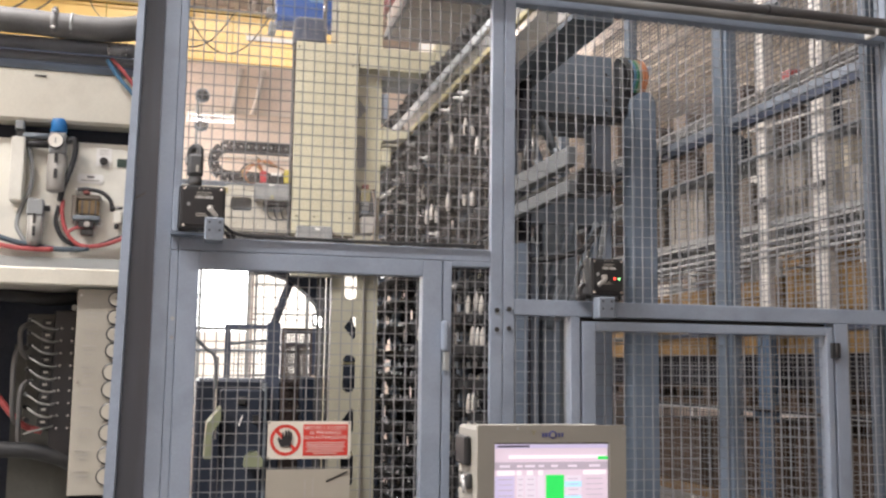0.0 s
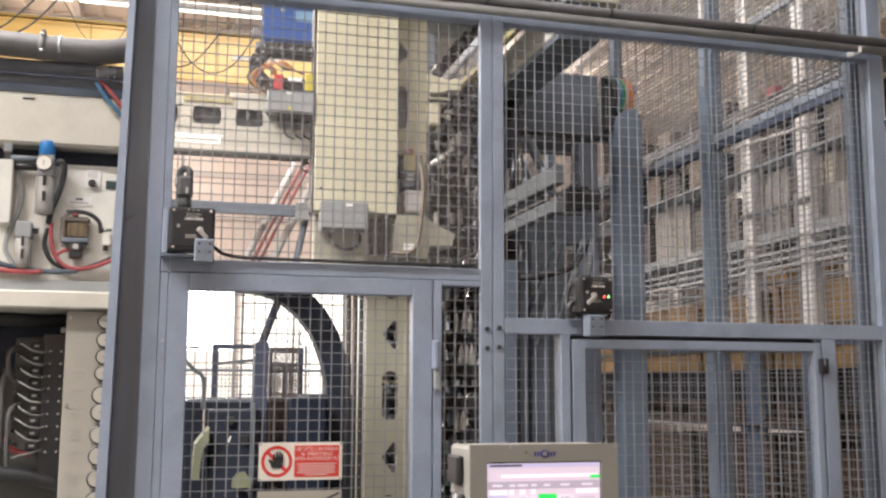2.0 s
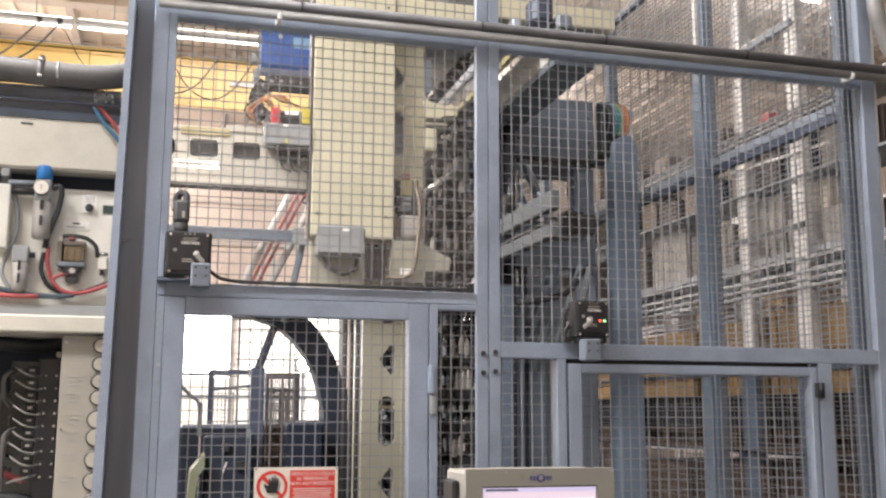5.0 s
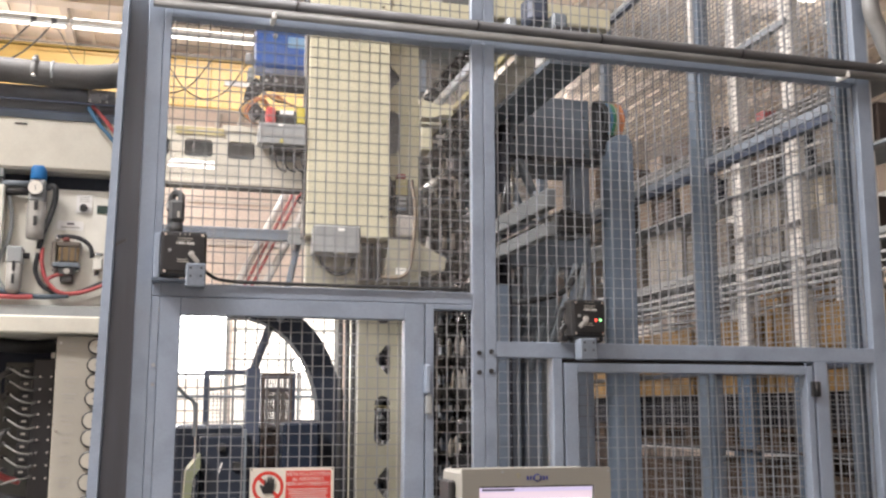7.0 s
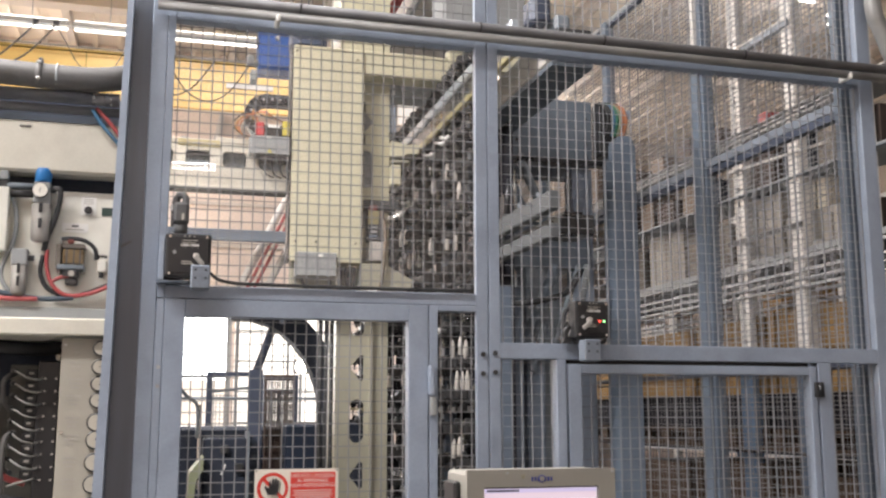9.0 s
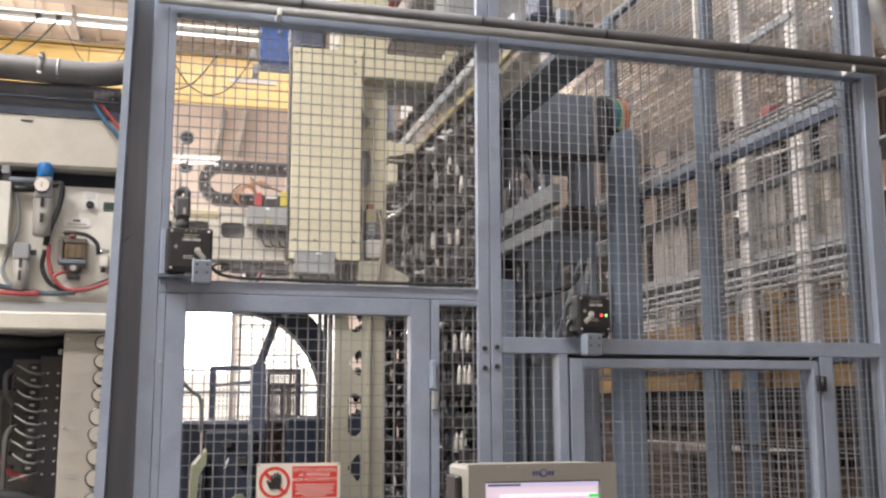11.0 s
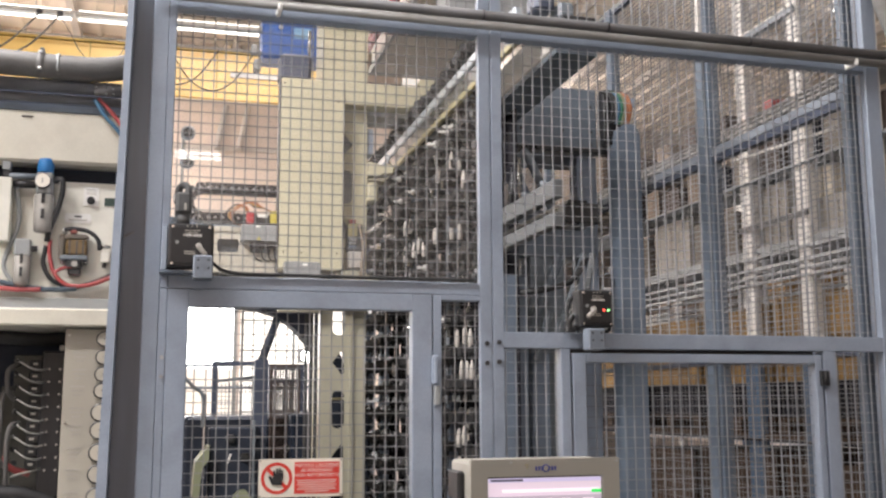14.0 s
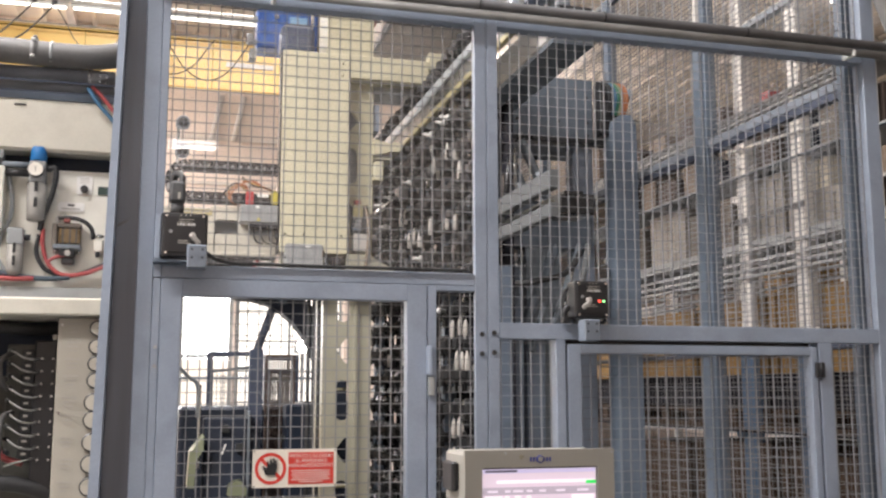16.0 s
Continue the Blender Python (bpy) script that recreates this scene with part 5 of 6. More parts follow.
# ---------------------------------------------------------------- tool changer
gan = thing("tool_changer", "cream-painted travelling tool changer column with slide", "machine")
# column, in the column's own space: its front face lies at y = 0
CX0, CX1 = 0.735, 0.972
holes = []
for k in range(-2, 2):
    holes += [(0.833, 1.714 + 0.474 * k, 0.064, 0.192, 0.031), (0.833, 1.951 + 0.474 * k, 0.060, 0.118, 0.012, -1)]
part("column_front", holed(B(), CX0, CX1, 0.16, 2.42, 0.0, 0.012, holes, "z"), CREAM_SHADED, gan, "cream front plate with cut-outs, shade in its colour")
part("column_front", holed(B(), CX0, CX1, 2.4205, 4.25, 0.0, 0.012, [(0.862, 2.638, 0.066, 0.118, 0.012, 1), (0.862, 2.871, 0.066, 0.182, 0.031), (0.862, 3.101, 0.066, 0.124, 0.012, 1)], "z"), CREAM, gan, "cream upper front plate with oval cut-outs")
part("column_side", boxes((CX0, CX0 + 0.012, 0.012, 0.30, 0.16, 4.25)), CREAM, gan)
part("column_side", boxes((CX1 - 0.012, CX1, 0.012, 0.30, 0.16, 4.25)), CREAM, gan)
for k in range(9):
    part("column_web", boxes((CX0 + 0.012, CX1 - 0.012, 0.14, 0.27, 0.34 + 0.474 * k, 0.352 + 0.474 * k)), CREAM, gan)
    part("column_tie", boxes((CX0 + 0.012, CX0 + 0.075, 0.25, 0.262, 0.46 + 0.474 * k, 0.70 + 0.474 * k)), CREAM, gan)
part("inner_guide", boxes((CX0 + 0.04, CX1 - 0.02, 0.045, 0.055, 2.45, 4.2)), GREY, gan, "grey plate added as shade inside the column")
part("column_rib", boxes((0.888, 0.900, -0.020, 0.0, 0.16, 2.36)), CREAM_SHADED, gan)
for x in (0.668, 0.694, 0.718):
    part("riser_pipe", rod(B(), (x, 0.02, 0.16), (x, 0.02, 2.62), 0.0095, 8), BLACK_RUBBER, gan, "dark vertical pipe")
part("base", boxes((0.45, 1.10, -0.15, 0.45, 0.03, 0.16), bevel=0.01), GREY_STEEL, gan)
cov = part("front_cover", boxes((0.506, 0.832, -0.10, -0.004, 2.41, 3.41), bevel=0.004), CREAM, gan, "large cream front cover")
for x, z in ((0.53, 2.50), (0.80, 2.50), (0.62, 2.50), (0.80, 3.36), (0.80, 3.30), (0.52, 3.38)):
    part("screw", rod(B(), (x, -0.10, z), (x, -0.104, z), 0.005, 8), DARK_STEEL, cov)
part("edge_strip", boxes((0.497, 0.5055, -0.09, -0.01, 2.41, 3.40)), BLACK, gan, "black edge seal")
part("top_arm", boxes((0.834, 1.2405, -0.09, 0.02, 3.295, 3.415), bevel=0.004), CREAM, gan, "cream cantilever arm")
part("arm_end", boxes((1.241, 1.80, -0.09, -0.02, 3.372, 3.462), bevel=0.004), CREAM, gan, "cream block on the arm")
part("arm_shadow_plate", boxes((0.834, 1.22, 0.021, 0.25, 3.27, 3.35), bevel=0.003), GREY_LIGHT, gan)
part("top_motor", boxes((0.50, 0.665, -0.06, 0.10, 3.412, 3.56), bevel=0.02), SLATE_NAVY, gan, "drive motor, dark slate for its shadow")
part("rod", rod(B(), (0.655, -0.02, 3.56), (0.655, -0.02, 3.70), 0.009, 8), STEEL, gan)
part("lower_plate", boxes((0.515, 0.722, -0.06, -0.004, 2.20, 2.409), bevel=0.003), CREAM_SHADED, gan)
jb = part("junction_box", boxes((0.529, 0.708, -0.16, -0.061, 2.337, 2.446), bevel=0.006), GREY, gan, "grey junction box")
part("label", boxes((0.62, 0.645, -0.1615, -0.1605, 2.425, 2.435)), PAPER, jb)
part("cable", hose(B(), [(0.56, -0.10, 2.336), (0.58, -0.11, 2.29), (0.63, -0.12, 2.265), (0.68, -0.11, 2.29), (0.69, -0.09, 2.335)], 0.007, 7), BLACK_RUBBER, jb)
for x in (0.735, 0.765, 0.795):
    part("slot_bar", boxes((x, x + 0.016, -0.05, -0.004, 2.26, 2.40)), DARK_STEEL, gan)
grip = part("gripper_bracket", slab(B(), [(0.815, 2.245), (0.955, 2.245), (0.962, 2.295), (1.055, 2.300), (1.062, 2.345), (0.97, 2.392), (0.94, 2.412), (0.83, 2.412)], -0.10, 0.10), CREAM_SHADED, gan, "cream gripper bracket")
part("plug", boxes((0.858, 0.90, -0.104, -0.10, 2.275, 2.30)), PAPER, grip)
part("cable", hose(B(), [(0.925, -0.06, 2.66), (0.935, -0.10, 2.55), (0.925, -0.12, 2.42), (0.91, -0.115, 2.30), (0.87, -0.11, 2.262), (0.80, -0.10, 2.262)], 0.008, 7), BROWN_CABLE, gan, "brown cable loop")
plug = part("connector_block", boxes((0.862, 0.94, -0.06, -0.004, 2.52, 2.665), bevel=0.003), DARK_PLUG, gan)
for k, z in enumerate((2.535, 2.555, 2.575)):
    part("connector", boxes((0.866 + 0.006 * k, 0.905, -0.075, -0.0605, z, z + 0.013), bevel=0.002), (BLUE_DARK, GREY, GREY_LIGHT)[k], plug)
part("yellow_tag", boxes((0.864, 0.912, -0.0645, -0.0605, 2.600, 2.662)), PALE_YELLOW, plug, "yellow-white tag")
part("red_plug", boxes((0.872, 0.906, -0.06, -0.02, 2.666, 2.688), bevel=0.003), RED_DULL, plug, "red plug")
part("steel_plug", boxes((0.866, 0.94, -0.072, -0.01, 2.43, 2.519), bevel=0.006), CAST, plug)
part("side_arm", slab(B(), [(0.972, 2.925), (1.03, 2.932), (1.045, 2.942), (1.098, 2.945), (1.104, 2.985), (1.075, 2.992), (1.05, 2.982), (0.972, 3.0)], -0.06, 0.08), CREAM, gan, "cream side arm")
part("gripper_arm", rod(B(), (0.945, -0.12, 2.60), (1.10, -0.09, 2.715), 0.013, 10), STEEL, gan, "bright steel gripper arm")
part("gripper_head", boxes((1.08, 1.13, -0.13, -0.05, 2.69, 2.76), bevel=0.006), DARK_STEEL, gan)
part("side_shoe", boxes((0.973, 1.022, -0.04, 0.08, 2.795, 2.895), bevel=0.006), CREAM, gan)
part("arm_ledge", boxes((0.973, 1.06, -0.05, 0.08, 2.9, 2.912), bevel=0.003), CREAM_SHADED, gan)
part("side_bracket", boxes((0.973, 1.01, 0.02, 0.14, 3.06, 3.20), bevel=0.003), BLUE, gan, "pale blue bracket")

# slide: beam and what it carries; it rises and sinks on the column
slide = part("slide", holed(B(), -0.26, 0.495, 2.6225, 2.815, -0.03, -0.015, [(-0.22 + 0.16 * k, 2.744, 0.106, 0.068, 0.016) for k in range(5)], "x"), SLIDE_CREAM, gan, "cream slide beam with rounded windows")
part("top_flange", boxes((-0.26, 0.495, -0.03, 0.14, 2.8155, 2.83), bevel=0.002), SLIDE_CREAM, slide)
part("bottom_flange", boxes((-0.26, 0.495, -0.035, 0.045, 2.607, 2.622), bevel=0.002), SLIDE_CREAM, slide)
part("black_rail", boxes((-0.26, 0.495, -0.036, 0.040, 2.598, 2.6065)), OLIVE_DULL, slide, "dark guide rail")
part("inner_web", boxes((-0.26, 0.495, 0.032, 0.042, 2.6225, 2.815)), GREY_STEEL, slide)
part("raised_cover", boxes((0.185, 0.33, -0.034, -0.005, 2.815, 2.842), bevel=0.003), SLIDE_CREAM, slide)
part("sticker", boxes((0.012, 0.192, -0.036, -0.031, 2.797, 2.824)), STICKER, slide, "yellow warning sticker")
part("text_bar", boxes((0.055, 0.180, -0.0372, -0.0362, 2.808, 2.813)), INK_SOFT, slide)
box1 = part("terminal_box", boxes((0.318, 0.496, -0.115, -0.036, 2.757, 2.842), bevel=0.005), GREY, slide, "grey terminal box")
part("lid_line", boxes((0.320, 0.494, -0.1162, -0.1152, 2.795, 2.797)), INK_SOFT, box1)
part("label", boxes((0.39, 0.412, -0.1165, -0.1152, 2.828, 2.837)), PAPER, box1)
part("warning_label", slab(B(), [(0.395, 2.765), (0.415, 2.765), (0.405, 2.783)], -0.1165, -0.1152), YELLOW_PLUG, box1)
plugs = part("plug_block", boxes((0.365, 0.496, -0.10, -0.036, 2.733, 2.7565), bevel=0.004), BLACK, slide, "black row of plugs")
for x in (0.385, 0.42, 0.455, 0.485):
    part("cable", hose(B(), [(x, -0.075, 2.733), (x + 0.002, -0.085, 2.700), (x + 0.014, -0.085, 2.672), (x + 0.045, -0.07, 2.663)], 0.0042, 7), BLACK_RUBBER, plugs)
conn = part("connector_bank", boxes((0.382, 0.496, -0.09, -0.035, 2.843, 2.90), bevel=0.004), BLACK, slide, "black connector bank")
part("red_plug", boxes((0.346, 0.381, -0.10, -0.05, 2.846, 2.908), bevel=0.004), RED, conn, "red connector")
part("yellow_plug", boxes((0.462, 0.494, -0.102, -0.091, 2.85, 2.918), bevel=0.003), YELLOW_PLUG, conn, "yellow connector")
part("white_label", boxes((0.398, 0.45, -0.0935, -0.0905, 2.884, 2.900)), PAPER, conn)
for k, (mat, dx, dz) in enumerate(((ORANGE, 0.0, 0.03), (ORANGE, 0.012, 0.045), (BRASS, 0.02, 0.02), (BLACK_RUBBER, 0.03, 0.055))):
    part("loop_cable", hose(B(), [(0.36, -0.06, 2.90), (0.345 - dx, -0.07, 2.93 + dz * 0.3), (0.31 - dx, -0.075, 2.93 + dz * 0.2), (0.275 - dx, -0.07, 2.895), (0.285, -0.065, 2.855), (0.33, -0.05, 2.848)], 0.0042, 6), mat, conn)
    part("loop_cable", hose(B(), [(0.33, -0.05, 2.955 + 0.01 * k), (0.38, -0.075, 2.965 - 0.008 * k), (0.43, -0.07, 2.935), (0.475, -0.06, 2.922)], 0.004, 6), mat, conn)

# energy chain, built about its bend; runs to the right above and below
chain = part("energy_chain", boxes((0.13, 0.55, 0.022, 0.028, 2.889, 2.893), (0.13, 0.55, 0.022, 0.028, 3.043, 3.047)), BLACK, gan, "black plastic energy chain")
link = boxes((-0.0198, 0.0198, -0.034, 0.034, -0.026, 0.026), bevel=0.003)
link_mesh = mesh_of("link", link, BLACK)
pin_mesh = mesh_of("pin", rod(B(), (0.0, -0.0345, 0.0), (0.0, -0.038, 0.0), 0.006, 8), GALV)


def chain_link(x, z, turn):
    for nm, me in (("link", link_mesh), ("pin", pin_mesh)):
        ob = new(nm, me)
        ob.parent = chain
        ob.matrix_basis = pose(x, 0.03, z, 0, turn, 0)


CHZ, CHR = 2.968, 0.077
for k in range(12):
    chain_link(0.144 + 0.038 * k, CHZ + CHR, 0)
    chain_link(0.144 + 0.038 * k, CHZ - CHR, 0)
for k in range(6):
    a = radians(90 + 30 * (k + 0.5))
    chain_link(0.125 + CHR * math.cos(a), CHZ + CHR * math.sin(a), -(math.degrees(a) - 90))

# ram drive under the slide
ram = part("ram_drive", boxes((0.235, 0.37, -0.03, 0.09, 2.556, 2.597), bevel=0.010), DARK_PLUG, gan, "dark ram drive unit")
part("motor", rod(B(), (0.19, 0.025, 2.580), (0.235, 0.025, 2.580), 0.016, 12), BLACK, ram)
part("housing", boxes((0.3705, 0.62, -0.025, 0.085, 2.560, 2.597), bevel=0.006), DARK_PLUG, ram)
part("lower_housing", boxes((0.385, 0.60, -0.02, 0.07, 2.545, 2.5595), bevel=0.005), DARK_STEEL, ram)
part("drum", rod(B(), (0.325, -0.036, 2.558), (0.325, 0.08, 2.558), 0.033, 16), DARK_STEEL, ram)
part("drum_cap", rod(B(), (0.325, -0.036, 2.558), (0.325, -0.041, 2.558), 0.018, 12), DARK_PLUG, ram)
part("cable", hose(B(), [(0.195, 0.02, 2.592), (0.165, 0.01, 2.586), (0.150, 0.01, 2.570), (0.172, 0.01, 2.556), (0.22, 0.01, 2.560)], 0.005, 7), BLACK_RUBBER, ram)

# ---------------------------------------------------------------- tool store
XS = 1.27
store = thing("tool_store", "grey tool magazine with rows of black holders", "tool magazine")
part("box_beam", boxes((XS, 1.40, 0.62, 4.4, 2.985, 3.105), bevel=0.005), BEAM_GREY, store, "pale grey box beam above the tools")
part("beam_end", boxes((XS + 0.02, 1.42, 0.58, 0.619, 3.0, 3.10), bevel=0.004), DARK_STEEL, store)
part("end_bracket", boxes((XS + 0.026, XS + 0.086, 0.62, 0.72, 3.107, 3.168), bevel=0.010), GREY_STEEL, store)
part("end_motor", boxes((XS - 0.060, XS + 0.018, 0.63, 0.73, 3.130, 3.235), bevel=0.014), SLATE_NAVY, store, "dark end motor")
part("beam_top", boxes((XS + 0.06, 1.36, 0.74, 4.4, 3.107, 3.14), bevel=0.004), GREY_STEEL, store)
part("soffit", boxes((XS + 0.004, 1.43, 0.60, 4.4, 2.965, 2.984)), HEAD_PAINT, store, "slate underside plate")
part("guide_rail", boxes((XS - 0.115, XS - 0.080, 0.70, 4.25, 3.122, 3.166), bevel=0.006), GUIDE_BLUE, store, "pale blue-grey guide rail")
part("rail_web", boxes((XS - 0.100, XS - 0.094, 0.72, 4.25, 3.055, 3.1215)), DARK_STEEL, store)
part("lower_rail", boxes((XS - 0.112, XS - 0.090, 0.70, 4.25, 3.026, 3.052), bevel=0.003), PALE_YELLOW, store, "yellowish guide rail")
for z in (0.55, 1.15, 1.75, 2.35, 2.9):
    part("cross_rail", boxes((XS + 0.03, XS + 0.06, 1.35, 4.25, z, z + 0.03)), DARK_STEEL, store)
for y in (0.72, 1.4, 2.1, 2.8, 3.44, 4.1):
    part("rail_bracket", boxes((XS - 0.084, XS - 0.001, y, y + 0.02, 3.035, 3.125)), GREY_STEEL, store)
for y in (1.43, 2.1, 2.9, 3.75, 4.25):
    part("upright", boxes((XS + 0.02, XS + 0.08, y, y + 0.06, 0.0, 2.954), bevel=0.003), BLUE_DARK, store)

gap = random.Random(12)
plates = {d: mesh_of("backing_plate", boxes((0.0, 0.007, 0.0, d, -0.0715, 0.0685)), BIN_MATTE) for d in (0.10, 0.19, 0.29, 0.42)}
for j in range(17):
    y = 1.28
    while y < 4.0:
        d = gap.choice((0.10, 0.19, 0.29, 0.42))
        ob = new("backing_plate", plates[d])
        ob.parent = store
        ob.location = (XS + 0.085, y, 3.02 - 0.1405 * j)
        y += d + gap.choice((0.003, 0.003, 0.04, 0.075))

# one holder fork, tool and taper
fork = B()
box(fork, -0.022, 0.05, -0.032, 0.032, -0.022, 0.022, 0.004)
for s in (-1, 1):
    pts = [(-0.012, s * 0.022), (-0.045, s * 0.034), (-0.078, s * 0.028), (-0.090, s * 0.014), (-0.082, s * 0.012), (-0.072, s * 0.020), (-0.045, s * 0.023), (-0.012, s * 0.010)]
    lo = [fork.verts.new((x, y, -0.017)) for x, y in pts]
    hi = [fork.verts.new((x, y, 0.017)) for x, y in pts]
    fork.faces.new(lo)
    fork.faces.new(hi[::-1])
    for i in range(len(pts)):
        fork.faces.new((lo[i], hi[i], hi[(i + 1) % len(pts)], lo[(i + 1) % len(pts)]))
bmesh.ops.recalc_face_normals(fork, faces=fork.faces[:])
FORK = mesh_of("holder", fork, BLACK_MATTE)
TOOLS = []
for prof, mat in (([(0.006, -0.075), (0.006, -0.045), (0.017, -0.042), (0.019, -0.012), (0.030, -0.010), (0.030, 0.010), (0.021, 0.012), (0.012, 0.045)], DARK_STEEL),
                  ([(0.015, -0.06), (0.016, -0.02), (0.030, -0.012), (0.030, 0.010), (0.020, 0.012), (0.013, 0.042)], STEEL),
                  ([(0.017, -0.062), (0.0185, -0.058), (0.0185, 0.0), (0.016, 0.018), (0.010, 0.036), (0.003, 0.050)], GLINT_STEEL),
                  ([(0.004, -0.085), (0.004, -0.05), (0.012, -0.045), (0.023, -0.012), (0.030, -0.010), (0.030, 0.010), (0.020, 0.012), (0.012, 0.044)], BLACK)):
    TOOLS.append(mesh_of("tool", turned(B(), prof, pose(-0.048, 0, 0), 10), mat))
rnd = random.Random(4)
stations = [(1.38 + 0.098 * i, 3.09 - 0.1405 * j) for i in range(29) for j in range(18)]
stations += [(1.25 + 0.098 * i, 3.27) for i in range(28)]
gaps = {(i, j) for j, a, b in ((4, 4, 7), (5, 5, 7), (5, 9, 11), (7, 8, 10), (8, 11, 13), (2, 11, 13), (11, 3, 6), (14, 6, 9), (10, 16, 18), (6, 15, 17)) for i in range(a, b)}
stations = [s for s in stations if (round((s[0] - 1.38) / 0.098), round((3.09 - s[1]) / 0.1405)) not in gaps]
near = sorted(stations, key=lambda s: (abs(s[1] - 2.3) > 0.95, s[0]))
rest_fork, rest_tool = B(), B()
for k, (y, z) in enumerate(near):
    kind = rnd.choice((0, 0, 0, 3, 3, 3, 1, None, None))
    m = pose(XS + rnd.uniform(-0.012, 0.012), y + rnd.uniform(-0.012, 0.012), z + rnd.uniform(-0.007, 0.007), 0, 0, rnd.uniform(-14, 14))
    if k < 170:
        for nm, me in (("holder", FORK),) + ((("tool", TOOLS[kind]),) if kind is not None else ()):
            ob = new(nm, me)
            ob.parent = store
            ob.matrix_basis = m
    else:
        for bmx, me in ((rest_fork, FORK),) + (((rest_tool, TOOLS[kind]),) if kind is not None else ()):
            n0 = len(bmx.verts)
            bmx.from_mesh(me)
            bmx.verts.ensure_lookup_table()
            for v in bmx.verts[n0:]:
                v.co = m @ v.co
TAPER = mesh_of("taper", turned(B(), [(0.009, -0.040), (0.011, -0.038), (0.0115, 0.0), (0.0095, 0.018), (0.006, 0.032), (0.002, 0.042)], pose(0, 0, 0), 12), GLINT_STEEL)
for y, z in ((1.70, 2.827), (1.57, 2.797), (1.70, 2.509), (1.572, 2.488), (2.63, 2.671), (2.52, 2.666), (2.0, 2.531), (2.63, 2.529), (2.43, 2.525), (2.33, 2.532), (2.217, 2.503), (1.944, 2.816), (1.508, 2.701), (1.62, 2.02), (1.50, 2.03), (1.42, 2.01), (1.55, 1.885), (1.47, 1.88), (1.40, 1.88), (1.60, 1.60), (1.52, 1.61), (1.50, 1.49), (1.60, 1.485), (2.9, 1.93), (2.55, 1.93)):
    ob = new("taper", TAPER)
    ob.parent = store
    ob.location = (XS - 0.075, y, z)
ARBOR = mesh_of("arbor", turned(B(), [(0.006, -0.040), (0.007, -0.039), (0.007, -0.008), (0.015, -0.006), (0.015, 0.008), (0.009, 0.010), (0.009, 0.030), (0.005, 0.032)], pose(0, 0, 0, 0, 90, 0), 12), BRIGHT_ARBOR)
for y, z in ((2.675, 2.951), (2.35, 2.813), (2.632, 2.817), (2.80, 2.817), (3.036, 2.818), (1.676, 2.951), (1.60, 2.955), (2.9, 2.67), (3.3, 2.67), (1.9, 2.95), (2.1, 2.39), (1.75, 2.11)):
    ob = new("arbor", ARBOR)
    ob.parent = store
    ob.location = (XS - 0.10, y, z)
for bxx in ((1.310, 1.340, 4.40, 4.44, 0.0, 3.20), (1.470, 1.495, 4.40, 4.44, 0.0, 3.20), (1.340, 1.470, 4.40, 4.44, 2.66, 2.685), (1.340, 1.470, 4.40, 4.44, 2.87, 2.89), (1.340, 1.470, 4.40, 4.44, 3.17, 3.20)):
    part("end_frame", boxes(bxx), DARK_STEEL, store)
part("holder_bank", rest_fork, BLACK_MATTE, store, "rows of black tool holders", kind="stuff")
part("tool_bank", rest_tool, DARK_STEEL, store, "rows of stored cutting tools", kind="stuff")

# transfer station beside the store
st = thing("transfer_station", "slate-grey tool transfer station with pale rails", "machine")
part("head_box", boxes((1.405, 1.872, 1.62, 1.95, 2.8745, 3.186), bevel=0.003), HEAD_PAINT, st, "slate-grey sheet metal box")
for x, z in ((1.50, 2.98), (1.70, 2.98), (1.84, 2.98), (1.84, 3.10), (1.84, 2.92)):
    part("screw", rod(B(), (x, 1.62, z), (x, 1.614, z), 0.007, 8), DARK_STEEL, st)
part("leg", boxes((1.785, 1.885, 1.66, 1.75, 0.0, 2.874), bevel=0.004), BLUE, st)
part("lower_box", boxes((1.432, 1.84, 1.58, 1.655, 2.385, 2.595), bevel=0.005), HEAD_PAINT, st, "slate-blue lower housing")
part("box_bracket", boxes((1.55, 1.78, 1.656, 1.80, 2.40, 2.50)), GREY_STEEL, st)
part("upper_arm", boxes((1.255, 1.29, 0.60, 1.60, 2.445, 2.512), bevel=0.004), ARM_GREY, st, "pale grey rail")
part("lower_arm", boxes((1.255, 1.29, 0.60, 1.60, 2.347, 2.396), bevel=0.004), ARM_GREY, st, "pale grey rail")
part("arm_plate", boxes((1.29, 1.36, 0.56, 1.60, 2.42, 2.43)), DARK_STEEL, st)
part("arm_end", boxes((1.291, 1.42, 0.60, 0.76, 2.36, 2.43), bevel=0.004), DARK_STEEL, st)
part("arm_tie", boxes((1.291, 1.432, 1.50, 1.575, 2.36, 2.50), bevel=0.004), GREY_STEEL, st)
for a, b, r, mat in (((1.36, 1.45, 2.86), (1.50, 1.5, 2.56), 0.028, BLUE_DARK), ((1.47, 1.52, 2.88), (1.60, 1.52, 2.60), 0.02, GREY_STEEL), ((1.40, 1.40, 2.52), (1.40, 1.40, 2.78), 0.022, STEEL), ((1.33, 1.3, 2.52), (1.38, 1.35, 2.80), 0.012, DARK_STEEL)):
    part("linkage", rod(B(), a, b, r, 10), mat, st)
part("cross_bar", boxes((1.30, 1.90, 1.50, 1.56, 2.85, 2.874), bevel=0.003), DARK_STEEL, st)
for y, z in ((0.75, 2.506), (0.95, 2.506)):
    part("peg", rod(B(), (1.272, y, z + 0.0065), (1.272, y, z + 0.027), 0.010, 8), GREY_STEEL, st)
